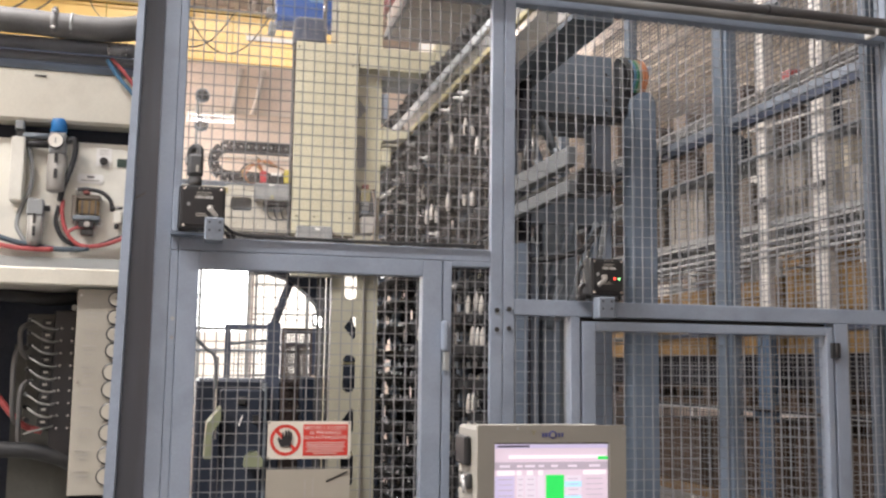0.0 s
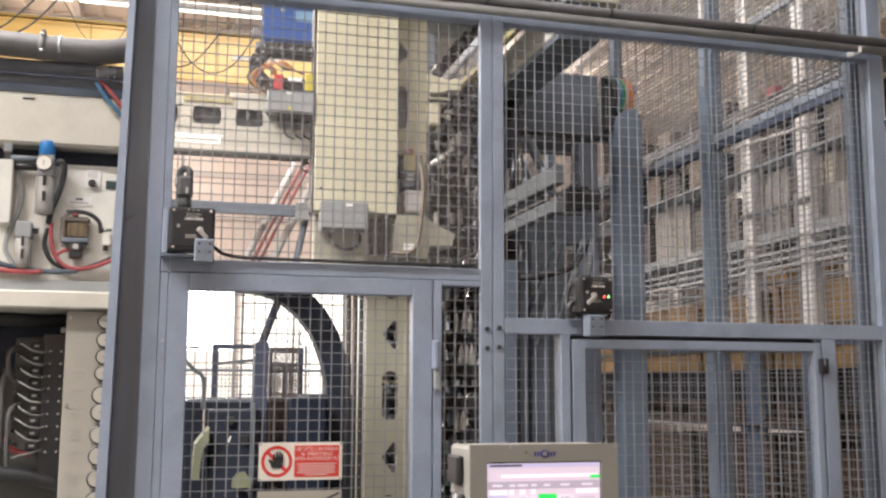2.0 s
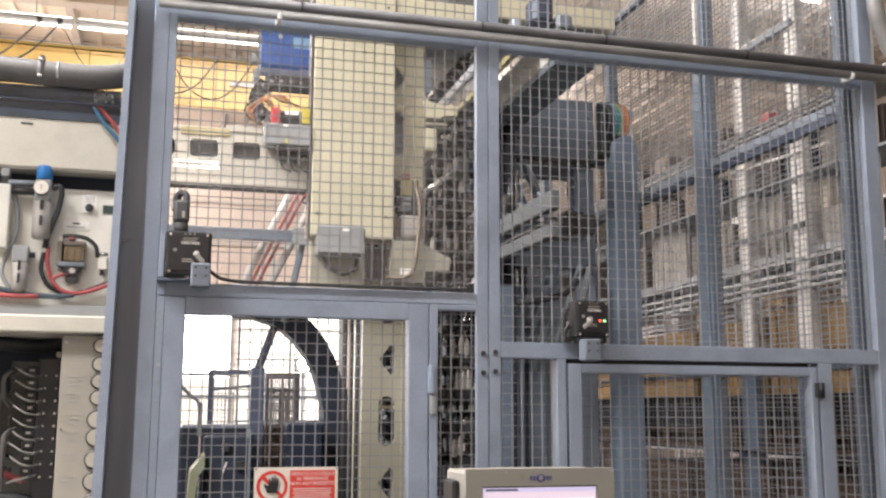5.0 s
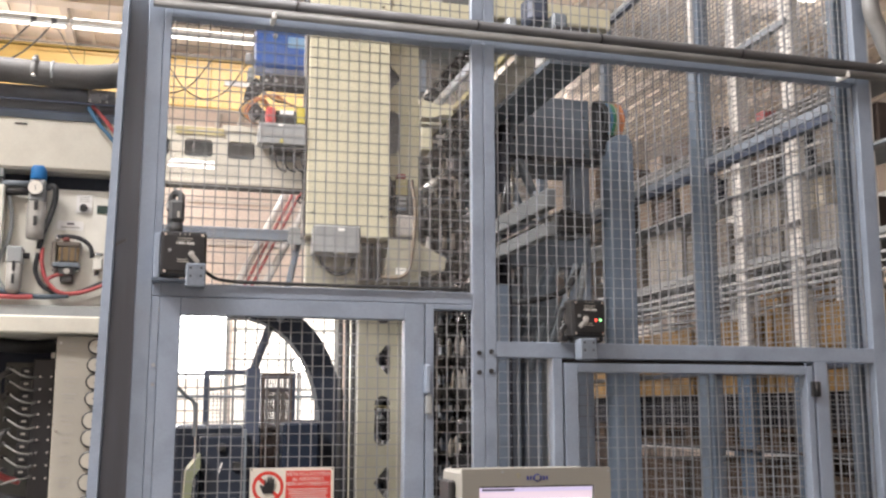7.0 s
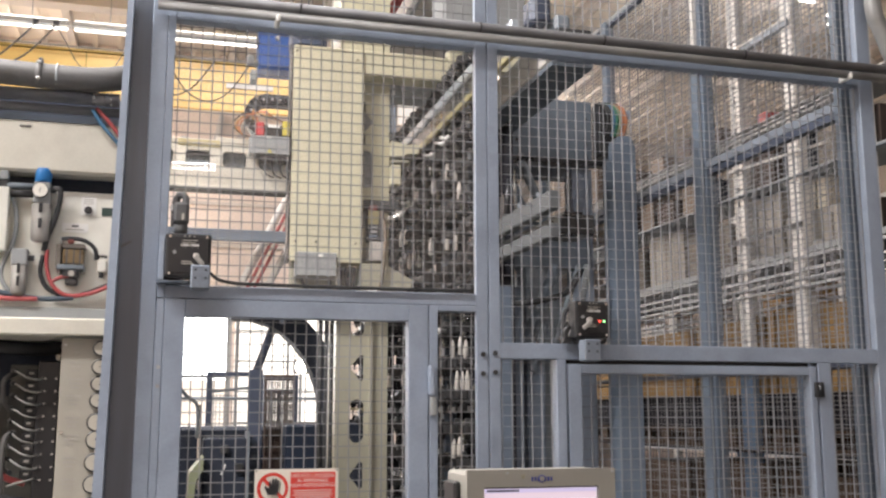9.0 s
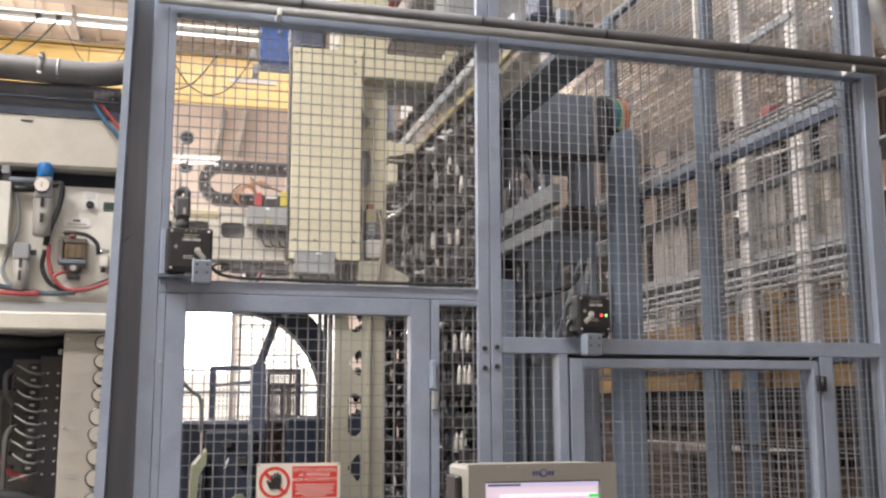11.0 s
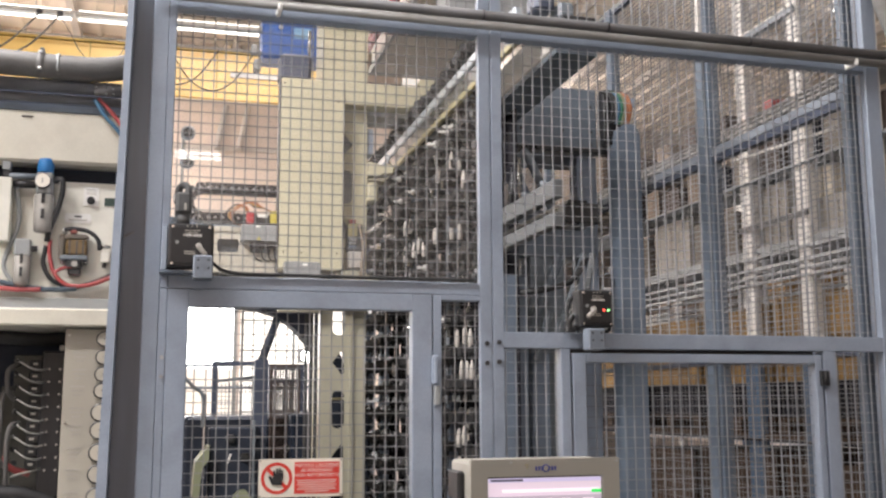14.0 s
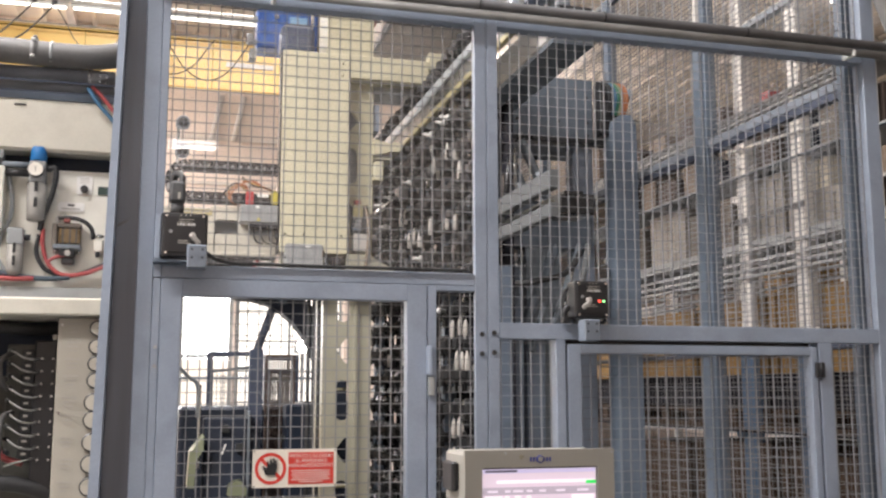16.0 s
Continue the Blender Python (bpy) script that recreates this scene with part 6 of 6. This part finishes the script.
part("hose", hose(B(), [(1.36, 1.3, 2.19), (1.46, 1.25, 2.20), (1.58, 1.25, 2.24), (1.66, 1.3, 2.33)], 0.013, 8), BLACK_RUBBER, st)
for a, b, r, mat in (((1.42, 1.42, 1.96), (1.63, 1.5, 2.38), 0.024, HEAD_PAINT), ((1.53, 1.35, 1.96), (1.72, 1.45, 2.38), 0.014, GREY_STEEL), ((1.46, 1.35, 1.92), (1.53, 1.38, 2.12), 0.014, GREY_STEEL), ((1.60, 1.35, 2.0), (1.65, 1.35, 2.30), 0.007, STEEL), ((1.66, 1.4, 1.95), (1.74, 1.4, 2.38), 0.014, ARM_GREY)):
    part("linkage", rod(B(), a, b, r, 8), mat, st)
part("foot_post", boxes((1.288, 1.405, 1.30, 1.38, 0.0, 2.262), bevel=0.004), BLUE_DARK, st, "slate-blue lower post")
part("foot_post", boxes((1.44, 1.52, 1.36, 1.44, 0.0, 1.95), bevel=0.004), BLUE_DARK, st)
part("leg", boxes((1.52, 1.68, 1.58, 1.70, 0.0, 2.384), bevel=0.004), GREY_STEEL, st)

pil = thing("cable_pillar", "rounded slate-blue pillar with coloured cables on top", "pillar")
part("pillar_body", slab(B(), [(1.868, 0.0), (1.972, 0.0), (1.972, 2.91), (1.963, 2.94), (1.945, 2.962), (1.90, 2.962), (1.874, 2.94), (1.868, 2.91)], 1.38, 1.50), BLUE_DARK, pil)
part("terminal_rail", boxes((1.830, 1.925, 1.44, 1.52, 2.88, 3.13), bevel=0.004), BLACK, pil, "black terminal housing")
for k, mat in enumerate((BLACK_RUBBER, BLACK_RUBBER, BLUE_HOSE, GREEN, OLIVE, ORANGE, ORANGE)):
    x = 1.826 + 0.014 * k
    part("cable", hose(B(), [(x - 0.018, 1.43, 3.115), (x + 0.012, 1.40, 3.095), (x + 0.026, 1.39, 3.035), (x + 0.018, 1.41, 2.965)], 0.0075, 7), mat, pil)
part("bracket", boxes((1.926, 1.985, 1.44, 1.49, 3.06, 3.10), bevel=0.003), BLUE, pil)

# ---------------------------------------------------------------- back of the cell
cab = thing("blue_cabinet", "bright blue wall cabinet with a pale display", "cabinet")
part("body", boxes((0.445, 0.790, 3.05, 3.22, 3.705, 3.955), bevel=0.006), BOX_BLUE, cab)
part("door_panel", boxes((0.455, 0.780, 3.04, 3.0495, 3.715, 3.945), bevel=0.002), BOX_BLUE, cab)
part("display", boxes((0.625, 0.725, 3.034, 3.039, 3.83, 3.895)), PALE_BLUE, cab, "pale blue display plate")
part("knob", turned(B(), [(0.013, 0), (0.013, 0.015), (0.008, 0.018)], pose(0.55, 3.04, 3.89, 90, 0, 0), 12), RACK_WHITE, cab)
for z in (3.72, 3.86):
    part("hinge", boxes((0.425, 0.446, 3.05, 3.09, z, z + 0.03), bevel=0.003), GREY_LIGHT, cab)
part("hanger_rod", rod(B(), (0.50, 3.14, 3.955), (0.50, 3.14, ZC), 0.008, 8), GREY, cab)
part("hanger_rod", rod(B(), (0.74, 3.14, 3.955), (0.74, 3.14, ZC), 0.008, 8), GREY, cab)
part("side_bracket", boxes((0.405, 0.444, 3.06, 3.16, 3.64, 3.70), bevel=0.004), GREY_LIGHT, cab)
part("lock", boxes((0.385, 0.424, 3.07, 3.12, 3.735, 3.79), bevel=0.006), GREY, cab)
rl = thing("steel_rail", "slate-blue horizontal rail with bracket", "rail")
part("bar", boxes((-0.10, 0.80, 3.30, 3.36, 2.74, 2.805), bevel=0.003), BLUE_DARK, rl)
part("bracket", boxes((0.68, 0.82, 3.285, 3.2995, 2.72, 2.82), bevel=0.003), GREY_LIGHT, rl)
part("strut", rod(B(), (0.76, 3.38, 2.78), (0.655, 3.38, 2.27), 0.02, 8), BLUE_DARK, rl)
part("post", boxes((-0.10, -0.05, 3.365, 3.42, 0.0, 2.80)), BLUE_DARK, rl)
caps = thing("pipe_column", "black riser pipe with round end caps", "pipe")
part("riser", rod(B(), (0.03, 3.5, 0.0), (0.03, 3.5, 2.95), 0.035, 12), BLACK, caps)
part("thin_riser", rod(B(), (0.03, 3.53, 2.95), (0.03, 3.53, 3.2), 0.010, 8), GREY, caps)
for z in (3.336, 3.163):
    part("cap", turned(B(), [(0.042, 0), (0.042, 0.03), (0.030, 0.034), (0.018, 0.030)], pose(0.055, 3.46, z, 90, 0, 0), 16), GREY_STEEL, caps, "round grey cap")
    part("cap_ring", turned(B(), [(0.030, 0.0345), (0.030, 0.038), (0.022, 0.039)], pose(0.055, 3.46, z, 90, 0, 0), 16), BLACK, caps)
    part("stub", rod(B(), (0.055, 3.46, z), (0.03, 3.52, z), 0.02, 8), BLACK, caps)
part("riser_top", rod(B(), (0.03, 3.53, 3.2), (0.03, 3.53, 3.36), 0.010, 8), GREY, caps)
lad = thing("inclined_duct", "white inclined cable ladder with red hoses", "cable ladder")
for dx, r, mat in ((0.0, 0.028, RACK_WHITE), (0.16, 0.028, RACK_WHITE)):
    part("rail", rod(B(), (0.40 + dx, 3.5, 2.47), (0.70 + dx, 3.5, 3.10), 0.022, 8), mat, lad)
for k in range(6):
    t = k / 6 + 0.08
    part("rung", rod(B(), (0.40 + 0.30 * t, 3.5, 2.47 + 0.63 * t), (0.56 + 0.30 * t, 3.5, 2.47 + 0.63 * t), 0.012, 6), RACK_WHITE, lad)
for dx in (0.045, 0.085):
    part("red_hose", rod(B(), (0.40 + dx, 3.465, 2.47), (0.70 + dx, 3.465, 3.10), 0.010, 8), RED_HOSE, lad, "red hose")
part("cross_bar", boxes((-0.10, 0.86, 3.43, 3.52, 2.42, 2.469)), BLUE_DARK, lad)
part("stand", boxes((-0.10, -0.05, 3.43, 3.50, 0.0, 2.42)), BLUE_DARK, lad)

ARCH = []
for a, b, e, flip in ((0.75, 0.96, 2.4, 1), (0.60, 0.82, 2.3, -1)):
    quarter = [radians(4 + 86 * k / 9) for k in range(10)][::flip]
    ARCH += [(0.40 + a * math.cos(q) ** (2 / e), 1.53 + b * math.sin(q) ** (2 / e)) for q in quarter]
mc = thing("dark_machine", "dark navy machine with arched black cable hose", "machine")
part("arch_foot", boxes((1.0, 1.145, 3.97, 4.3, 1.60, 1.90), bevel=0.01), DARK_MACHINE, mc)
part("mesh_panel", wire_mesh(B(), 0.645, 0.835, 0.9, 1.985, 4.20, pitch=0.0145, r=0.0034), RUST_PANEL, mc, "brown fine mesh panel")
for bxx in ((0.640, 0.650, 4.19, 4.21, 0.9, 2.0), (0.828, 0.838, 4.19, 4.21, 0.9, 2.0), (0.650, 0.828, 4.19, 4.21, 1.985, 2.0)):
    part("panel_frame", boxes(bxx), RUST_PANEL, mc)
part("body", boxes((0.10, 0.98, 4.22, 5.0, 0.0, 1.66), bevel=0.02), DARK_MACHINE, mc)
part("block", boxes((0.84, 1.24, 3.8, 4.6, 0.0, 1.69), bevel=0.015), DARK_MACHINE, mc)
part("block", boxes((0.24, 0.50, 3.74, 3.945, 0.9, 1.60), bevel=0.01), DARK_MACHINE, mc)
part("panel", boxes((0.50, 0.515, 3.74, 3.945, 0.9, 1.64)), GREY_STEEL, mc)
part("side_box", boxes((0.716, 0.935, 3.60, 3.799, 1.0, 1.68), bevel=0.012), NAVY_BOX, mc, "navy blue side box")
part("pale_cover", slab(B(), [(0.385, 1.15), (0.49, 1.15), (0.495, 1.19), (0.46, 1.235), (0.42, 1.232), (0.39, 1.20)], 3.60, 3.739), OLIVE, mc, "pale dusty cover")
part("tag", rod(B(), (0.345, 3.62, 1.391), (0.366, 3.62, 1.451), 0.006, 6), PAPER, mc, "white tag")
part("tag_rod", rod(B(), (0.355, 3.62, 1.42), (0.36, 3.75, 1.42), 0.004, 6), DARK_STEEL, mc)
part("arch_cover", slab(B(), ARCH, 3.96, 4.14), DARK_MACHINE, mc, "thick black arched cable cover")
part("strut", rod(B(), (0.555, 3.92, 2.0), (0.70, 4.1, 2.38), 0.026, 8), SLATE_NAVY, mc)
part("strut", boxes((0.515, 0.600, 3.88, 3.945, 0.9, 2.02), bevel=0.004), SLATE_NAVY, mc)
part("olive_panel", slab(B(), [(0.15, 1.2), (0.19, 1.2), (0.20, 1.36), (0.24, 1.42), (0.24, 1.50), (0.19, 1.44), (0.16, 1.40)], 3.60, 3.94), OLIVE, mc, "dull olive panel")
part("hose", hose(B(), [(0.06, 3.8, 1.93), (0.14, 3.8, 1.85), (0.20, 3.8, 1.79), (0.205, 3.8, 1.6)], 0.012, 7), GREY_STEEL, mc)
part("pipe", rod(B(), (0.215, 3.80, 1.3), (0.215, 3.80, 1.80), 0.008, 6), STEEL, mc)
for x, z in ((0.34, 1.56), (0.43, 1.45), (0.70, 1.50)):
    part("fitting", boxes((x, x + 0.05, 3.70, 3.739, z - 0.05, z), bevel=0.006), DARK_STEEL, mc)
cg = thing("mesh_cage", "grey framed mesh guard behind the machine", "guard")
for bxx in ((0.314, 0.665, 5.4, 5.44, 2.03, 2.065), (0.314, 0.358, 5.4, 5.44, 0.0, 2.03), (0.63, 0.665, 5.4, 5.44, 0.0, 2.03), (0.745, 1.014, 5.4, 5.44, 2.0, 2.045), (0.745, 0.775, 5.4, 5.44, 0.0, 2.0), (0.97, 1.014, 5.4, 5.44, 0.0, 2.0), (0.775, 0.97, 5.4, 5.44, 1.90, 1.925), (0.862, 0.882, 5.4, 5.44, 0.0, 1.90)):
    part("frame_bar", boxes(bxx), SLATE_NAVY, cg)
part("sloping_bar", rod(B(), (0.34, 5.42, 1.911), (0.65, 5.42, 1.947), 0.012, 8), GREY_STEEL, cg)
part("wire_mesh", wire_mesh(B(), 0.314, 0.665, 0.1, 1.90, 5.42, pitch=0.03, r=0.003), WIRE_DULL, cg)
part("wire_mesh", wire_mesh(B(), 0.745, 1.014, 0.1, 1.92, 5.42, pitch=0.02, r=0.0045), WIRE_DULL, cg)
ybar = thing("guard_rail", "thin grey handrail by the far window", "rail")
for z in (1.05, 1.92):
    part("bar", rod(B(), (-1.5, 9.5, z), (4.0, 9.5, z), 0.018, 8), GREY_STEEL, ybar)
for x in (-1.4, 3.8):
    part("post", rod(B(), (x, 9.5, 0), (x, 9.5, 2.05), 0.018, 8), GREY_STEEL, ybar)

# high-level machine hood above the store
hd = thing("overhead_duct", "grey sheet metal duct above the tool store", "duct")
part("duct_body", boxes((1.17, 1.62, 2.0, 3.5, 3.80, 4.10), bevel=0.006), WARM_METAL, hd)
part("hopper", boxes((1.20, 1.60, 1.75, 1.999, 3.55, 3.95), bevel=0.006), GREY, hd, "darker sheet metal hopper")
part("duct_edge", boxes((1.15, 1.169, 2.0, 3.5, 3.80, 3.84)), GREY, hd)
part("red_pipe", rod(B(), (1.09, 2.2, 3.875), (1.09, 3.35, 3.875), 0.026, 10), RED_HOSE, hd, "red pipe")
part("hanger", boxes((1.30, 1.32, 2.1, 2.13, 4.101, ZC)), GREY, hd)
part("hanger", boxes((1.30, 1.32, 3.3, 3.33, 4.101, ZC)), GREY, hd)

# ---------------------------------------------------------------- storage racks beyond the side fence
rk = thing("pallet_rack", "pale perforated pallet rack with galvanised beams", "rack")


def upright(x, y, w=0.112):
    top = 5.2 if y < 4 else 3.5
    bm = holed(B(), -w / 2, w / 2, 2.05, top, 0, 0.004, [(0, 2.1 + 0.1 * k, 0.018, 0.026, 0.008) for k in range(int((top - 2.05) * 10))], "z")
    box(bm, -w / 2, -w / 2 + 0.004, 0.004, 0.06, 2.05, top)
    box(bm, w / 2 - 0.004, w / 2, 0.004, 0.06, 2.05, top)
    part("foot_post", boxes((x + 0.002, x + 0.058, y - 0.055, y + 0.095, 0, 2.05)), BLUE_MATTE, rk)
    bmesh.ops.transform(bm, matrix=pose(x, y, 0, 0, 0, -90), verts=bm.verts[:])
    return part("upright", bm, RACK_WHITE, rk, "pale perforated upright")


XRK = 3.6
for y in (0.6, 1.95, 2.56, 3.17, 4.9, 7.3):
    upright(XRK, y)
    if y in (0.6, 4.9, 7.3):
        upright(XRK + 1.0, y)
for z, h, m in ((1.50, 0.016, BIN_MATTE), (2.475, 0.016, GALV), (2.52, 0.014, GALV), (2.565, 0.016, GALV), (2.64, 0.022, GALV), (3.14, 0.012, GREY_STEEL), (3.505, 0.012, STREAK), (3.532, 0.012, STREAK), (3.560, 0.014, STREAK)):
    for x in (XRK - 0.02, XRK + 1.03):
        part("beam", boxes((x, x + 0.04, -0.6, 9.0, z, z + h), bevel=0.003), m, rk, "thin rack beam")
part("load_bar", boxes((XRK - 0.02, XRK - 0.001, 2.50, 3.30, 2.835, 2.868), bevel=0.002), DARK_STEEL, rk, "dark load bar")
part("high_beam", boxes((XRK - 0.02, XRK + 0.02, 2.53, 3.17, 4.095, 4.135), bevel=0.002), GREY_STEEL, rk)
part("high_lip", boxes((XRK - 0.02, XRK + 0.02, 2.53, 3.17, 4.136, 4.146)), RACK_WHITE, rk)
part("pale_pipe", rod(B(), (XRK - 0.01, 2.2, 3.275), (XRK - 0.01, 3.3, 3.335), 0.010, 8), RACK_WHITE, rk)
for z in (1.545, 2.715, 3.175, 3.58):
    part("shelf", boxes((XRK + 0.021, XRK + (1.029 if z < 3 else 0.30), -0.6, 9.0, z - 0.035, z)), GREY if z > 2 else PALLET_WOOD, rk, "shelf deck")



def crate(x0, x1, y0, y1, z0, z1, mat, slats=4):
    c = thing("wooden_crate", "stacked planked wooden crate on the rack", "crate", "crates on the rack", at=(x0, y0, z0))
    w, d, h = x1 - x0, y1 - y0, z1 - z0
    part("core", boxes((0.018, w - 0.018, 0.018, d - 0.018, 0.0, h - 0.01)), PALLET_WOOD, c)
    ph = h / slats
    for k in range(slats):
        part("plank", boxes((0.0, 0.018, 0.0, d, k * ph + 0.003, (k + 1) * ph - 0.004), bevel=0.002), mat, c)
        part("plank", boxes((0.018, w, 0.0, 0.018, k * ph + 0.003, (k + 1) * ph - 0.004), bevel=0.002), mat, c)
    for y in (0.03, d - 0.10):
        part("batten", boxes((-0.016, 0.0, y, y + 0.07, 0.0, h), bevel=0.002), mat, c)
    return c


rr = random.Random(9)
for y0, y1, z1 in ((0.2, 1.15, 2.36), (1.2, 2.05, 2.37), (2.08, 3.02, 2.37), (3.06, 3.9, 2.36), (3.95, 4.9, 2.34), (5.0, 6.0, 2.3), (6.1, 7.2, 2.36)):
    crate(XRK + 0.06, XRK + 0.95, y0, y1, 1.862, z1, CRATE)
    pl = thing("pallet", "worn wooden pallet under a crate", "pallet", "pallets on the rack", at=(XRK + 0.05, y0, 1.546))
    for k in range(3):
        part("bearer", boxes((0.0, 0.9, 0.02 + k * (y1 - y0 - 0.14) / 2, 0.12 + k * (y1 - y0 - 0.14) / 2, 0.0, 0.08)), PALLET_WOOD, pl)
    part("deck", boxes((0.0, 0.9, 0.0, y1 - y0 - 0.02, 0.08, 0.10)), PALLET_WOOD, pl)
    bx = solid("dark_bin", boxes((XRK + 0.10, XRK + 0.9, y0 + 0.0, y1 + 0.0, 1.647, 1.861), bevel=0.01), BIN_MATTE, "storage bin under a crate, darkened for shade", "bin", "bins on the rack")
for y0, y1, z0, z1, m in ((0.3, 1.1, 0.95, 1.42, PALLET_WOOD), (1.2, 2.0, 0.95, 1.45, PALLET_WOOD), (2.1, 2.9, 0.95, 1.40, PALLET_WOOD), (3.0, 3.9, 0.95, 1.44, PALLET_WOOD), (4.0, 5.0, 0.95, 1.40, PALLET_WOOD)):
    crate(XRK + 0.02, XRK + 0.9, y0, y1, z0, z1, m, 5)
solid("low_shelf", boxes((XRK - 0.02, XRK + 1.07, -0.6, 9.0, 0.88, 0.949)), CRATE_DARK, "dark timber shelf at the rack's foot", "shelf")


def carton(y0, y1, z0, z1, mat, label, deep=0.32):
    bb = thing("carton", label, "box", "boxes on the rack", at=(XRK + 0.065 + rr.uniform(0, 0.02), y0, z0))
    w, h = y1 - y0, z1 - z0
    part("carton_body", boxes((0, deep, 0, w, 0, h), bevel=0.005), mat, bb)
    part("tape", boxes((deep * 0.4, deep * 0.6, -0.001, w + 0.001, h, h + 0.001)), SIGN_CREAM, bb)
    if w > 0.3:
        for k in range(1, int(w / 0.09)):
            part("strap", boxes((-0.004, 0.0, k * 0.09, k * 0.09 + rr.uniform(0.004, 0.010), 0.0, h - rr.uniform(0.004, 0.05))), rr.choice((LOAD_GREY, WRAP_PALE, WRAP_CREAM)), bb)


PALE_LOAD = "pale shrink-wrapped load standing on the rack shelf"
BROWN_BOX = "dark brown parts box on the rack shelf"
carton(2.05, 2.175, 2.716, 2.932, BOX_BROWN, BROWN_BOX)
carton(2.23, 2.78, 2.716, 2.935, WRAP_PALE, PALE_LOAD)
carton(2.36, 2.68, 2.937, 3.12, WRAP_CREAM, "cream-coloured carton stacked on a wrapped load", 0.24)
carton(2.80, 3.28, 2.716, 3.115, WRAP_PALE, PALE_LOAD)
carton(3.40, 3.98, 2.716, 3.02, LOAD_GREY, PALE_LOAD)
carton(4.05, 4.60, 2.716, 3.10, WRAP_PALE, PALE_LOAD)
carton(4.70, 5.30, 2.716, 3.05, LOAD_GREY, PALE_LOAD)
for k in range(12):
    y = 1.55 + 0.33 * k
    carton(y, y + rr.uniform(0.20, 0.30), 3.176, rr.uniform(3.30, 3.50), rr.choice((BOX_BROWN, BOX_BROWN, LOAD_GREY, CARDBOARD, DARK_MACHINE)), BROWN_BOX, 0.22)
carton(2.95, 3.05, 3.581, 3.68, RED_HOSE, "faded red box on the upper rack level", 0.2)
carton(5.60, 6.25, 3.581, 4.12, CARDBOARD, "large brown carton on the upper rack level", 0.22)
carton(6.35, 7.05, 3.581, 4.16, CARDBOARD, "large brown carton on the upper rack level", 0.22)
for k in range(5):
    y = 3.5 + 0.42 * k
    carton(y, y + rr.uniform(0.15, 0.28), 3.581, rr.uniform(3.70, 3.84), rr.choice((BOX_BROWN, CARDBOARD, BOX_BROWN)), "brown carton on the upper rack level", 0.22)
# a second, farther rack
r2 = thing("far_rack", "far storage rack with mixed pale loads", "rack")
for y in (0.5, 2.2, 3.9, 5.6, 7.3, 9.0):
    part("upright", boxes((6.2, 6.26, y, y + 0.09, 0, 4.2)), RACK_WHITE, r2)
for z in (1.3, 2.5, 3.6):
    part("beam", boxes((6.17, 6.21, -1.0, 11.0, z, z + 0.10)), GALV, r2)
    part("shelf", boxes((6.22, 7.4, -1.0, 11.0, z + 0.08, z + 0.10)), BEAM_PALE, r2)
for k in range(30):
    z = rr.choice((1.40, 2.60, 2.60, 3.70, 3.70))
    y = -0.8 + 0.38 * k
    h, w = rr.uniform(0.3, 0.8), 0.34
    solid("far_load", boxes((6.3, 7.2, y, y + w, z, z + h), bevel=0.01), rr.choice((CARDBOARD, LOAD_GREY, BEAM_PALE, CRATE, GREY_LIGHT, LOAD_GREY)), "boxed goods on the far rack", "box", "goods on the far rack")


# ---------------------------------------------------------------- what moves
def motions():
    depth = [(0.0, 2.575), (0.1, 2.54), (0.3, 2.34), (0.5, 2.08), (0.7, 1.83), (0.9, 1.60), (1.1, 1.42), (1.3, 1.32), (1.5, 1.30), (7.0, 1.30), (7.25, 1.37), (7.5, 1.55), (7.75, 1.80), (8.0, 1.92), (9.5, 1.92), (11.0, 2.03), (11.5, 2.285), (12.0, 2.49), (12.3, 2.56), (12.5, 2.57), (15.4, 2.575), (15.6, 2.53), (16.0, 2.30)]
    lift = [(0.0, -0.187), (0.5, -0.05), (0.8, 0.025), (1.0, 0.035), (1.5, 0.035), (2.0, 0.030), (2.5, 0.0), (7.0, 0.0), (7.25, 0.05), (7.5, 0.108), (7.8, 0.122), (8.0, 0.125), (9.0, 0.125), (9.2, 0.155), (9.8, 0.22), (10.6, -0.10), (11.2, -0.212), (16.0, -0.212)]
    reach = [(0.0, 0.068), (1.5, 0.070), (1.65, 0.12), (1.8, 0.18), (2.0, 0.235), (2.3, 0.245), (7.0, 0.245), (9.2, 0.28), (10.5, 0.10), (11.3, 0.066), (12.5, 0.064), (13.5, 0.03), (14.5, 0.0), (15.5, -0.03), (16.0, -0.05)]
    zero = reach[0][1]

    def at(table, t):
        return float(np.interp(t, [r[0] for r in table], [r[1] for r in table]))
    walk(gan, [(t, pose(0, y, 0)) for t, y in depth])
    walk(slide, [(t, pose(0, 0, z)) for t, z in lift])
    times = sorted({t for t, _ in lift} | {t for t, _ in reach})
    walk(chain, [(t, pose(at(reach, t), 0, at(lift, t))) for t in times])
    walk(ram, [(t, pose(1.9 * (at(reach, t) - zero), 0, at(lift, t))) for t in times])


motions()
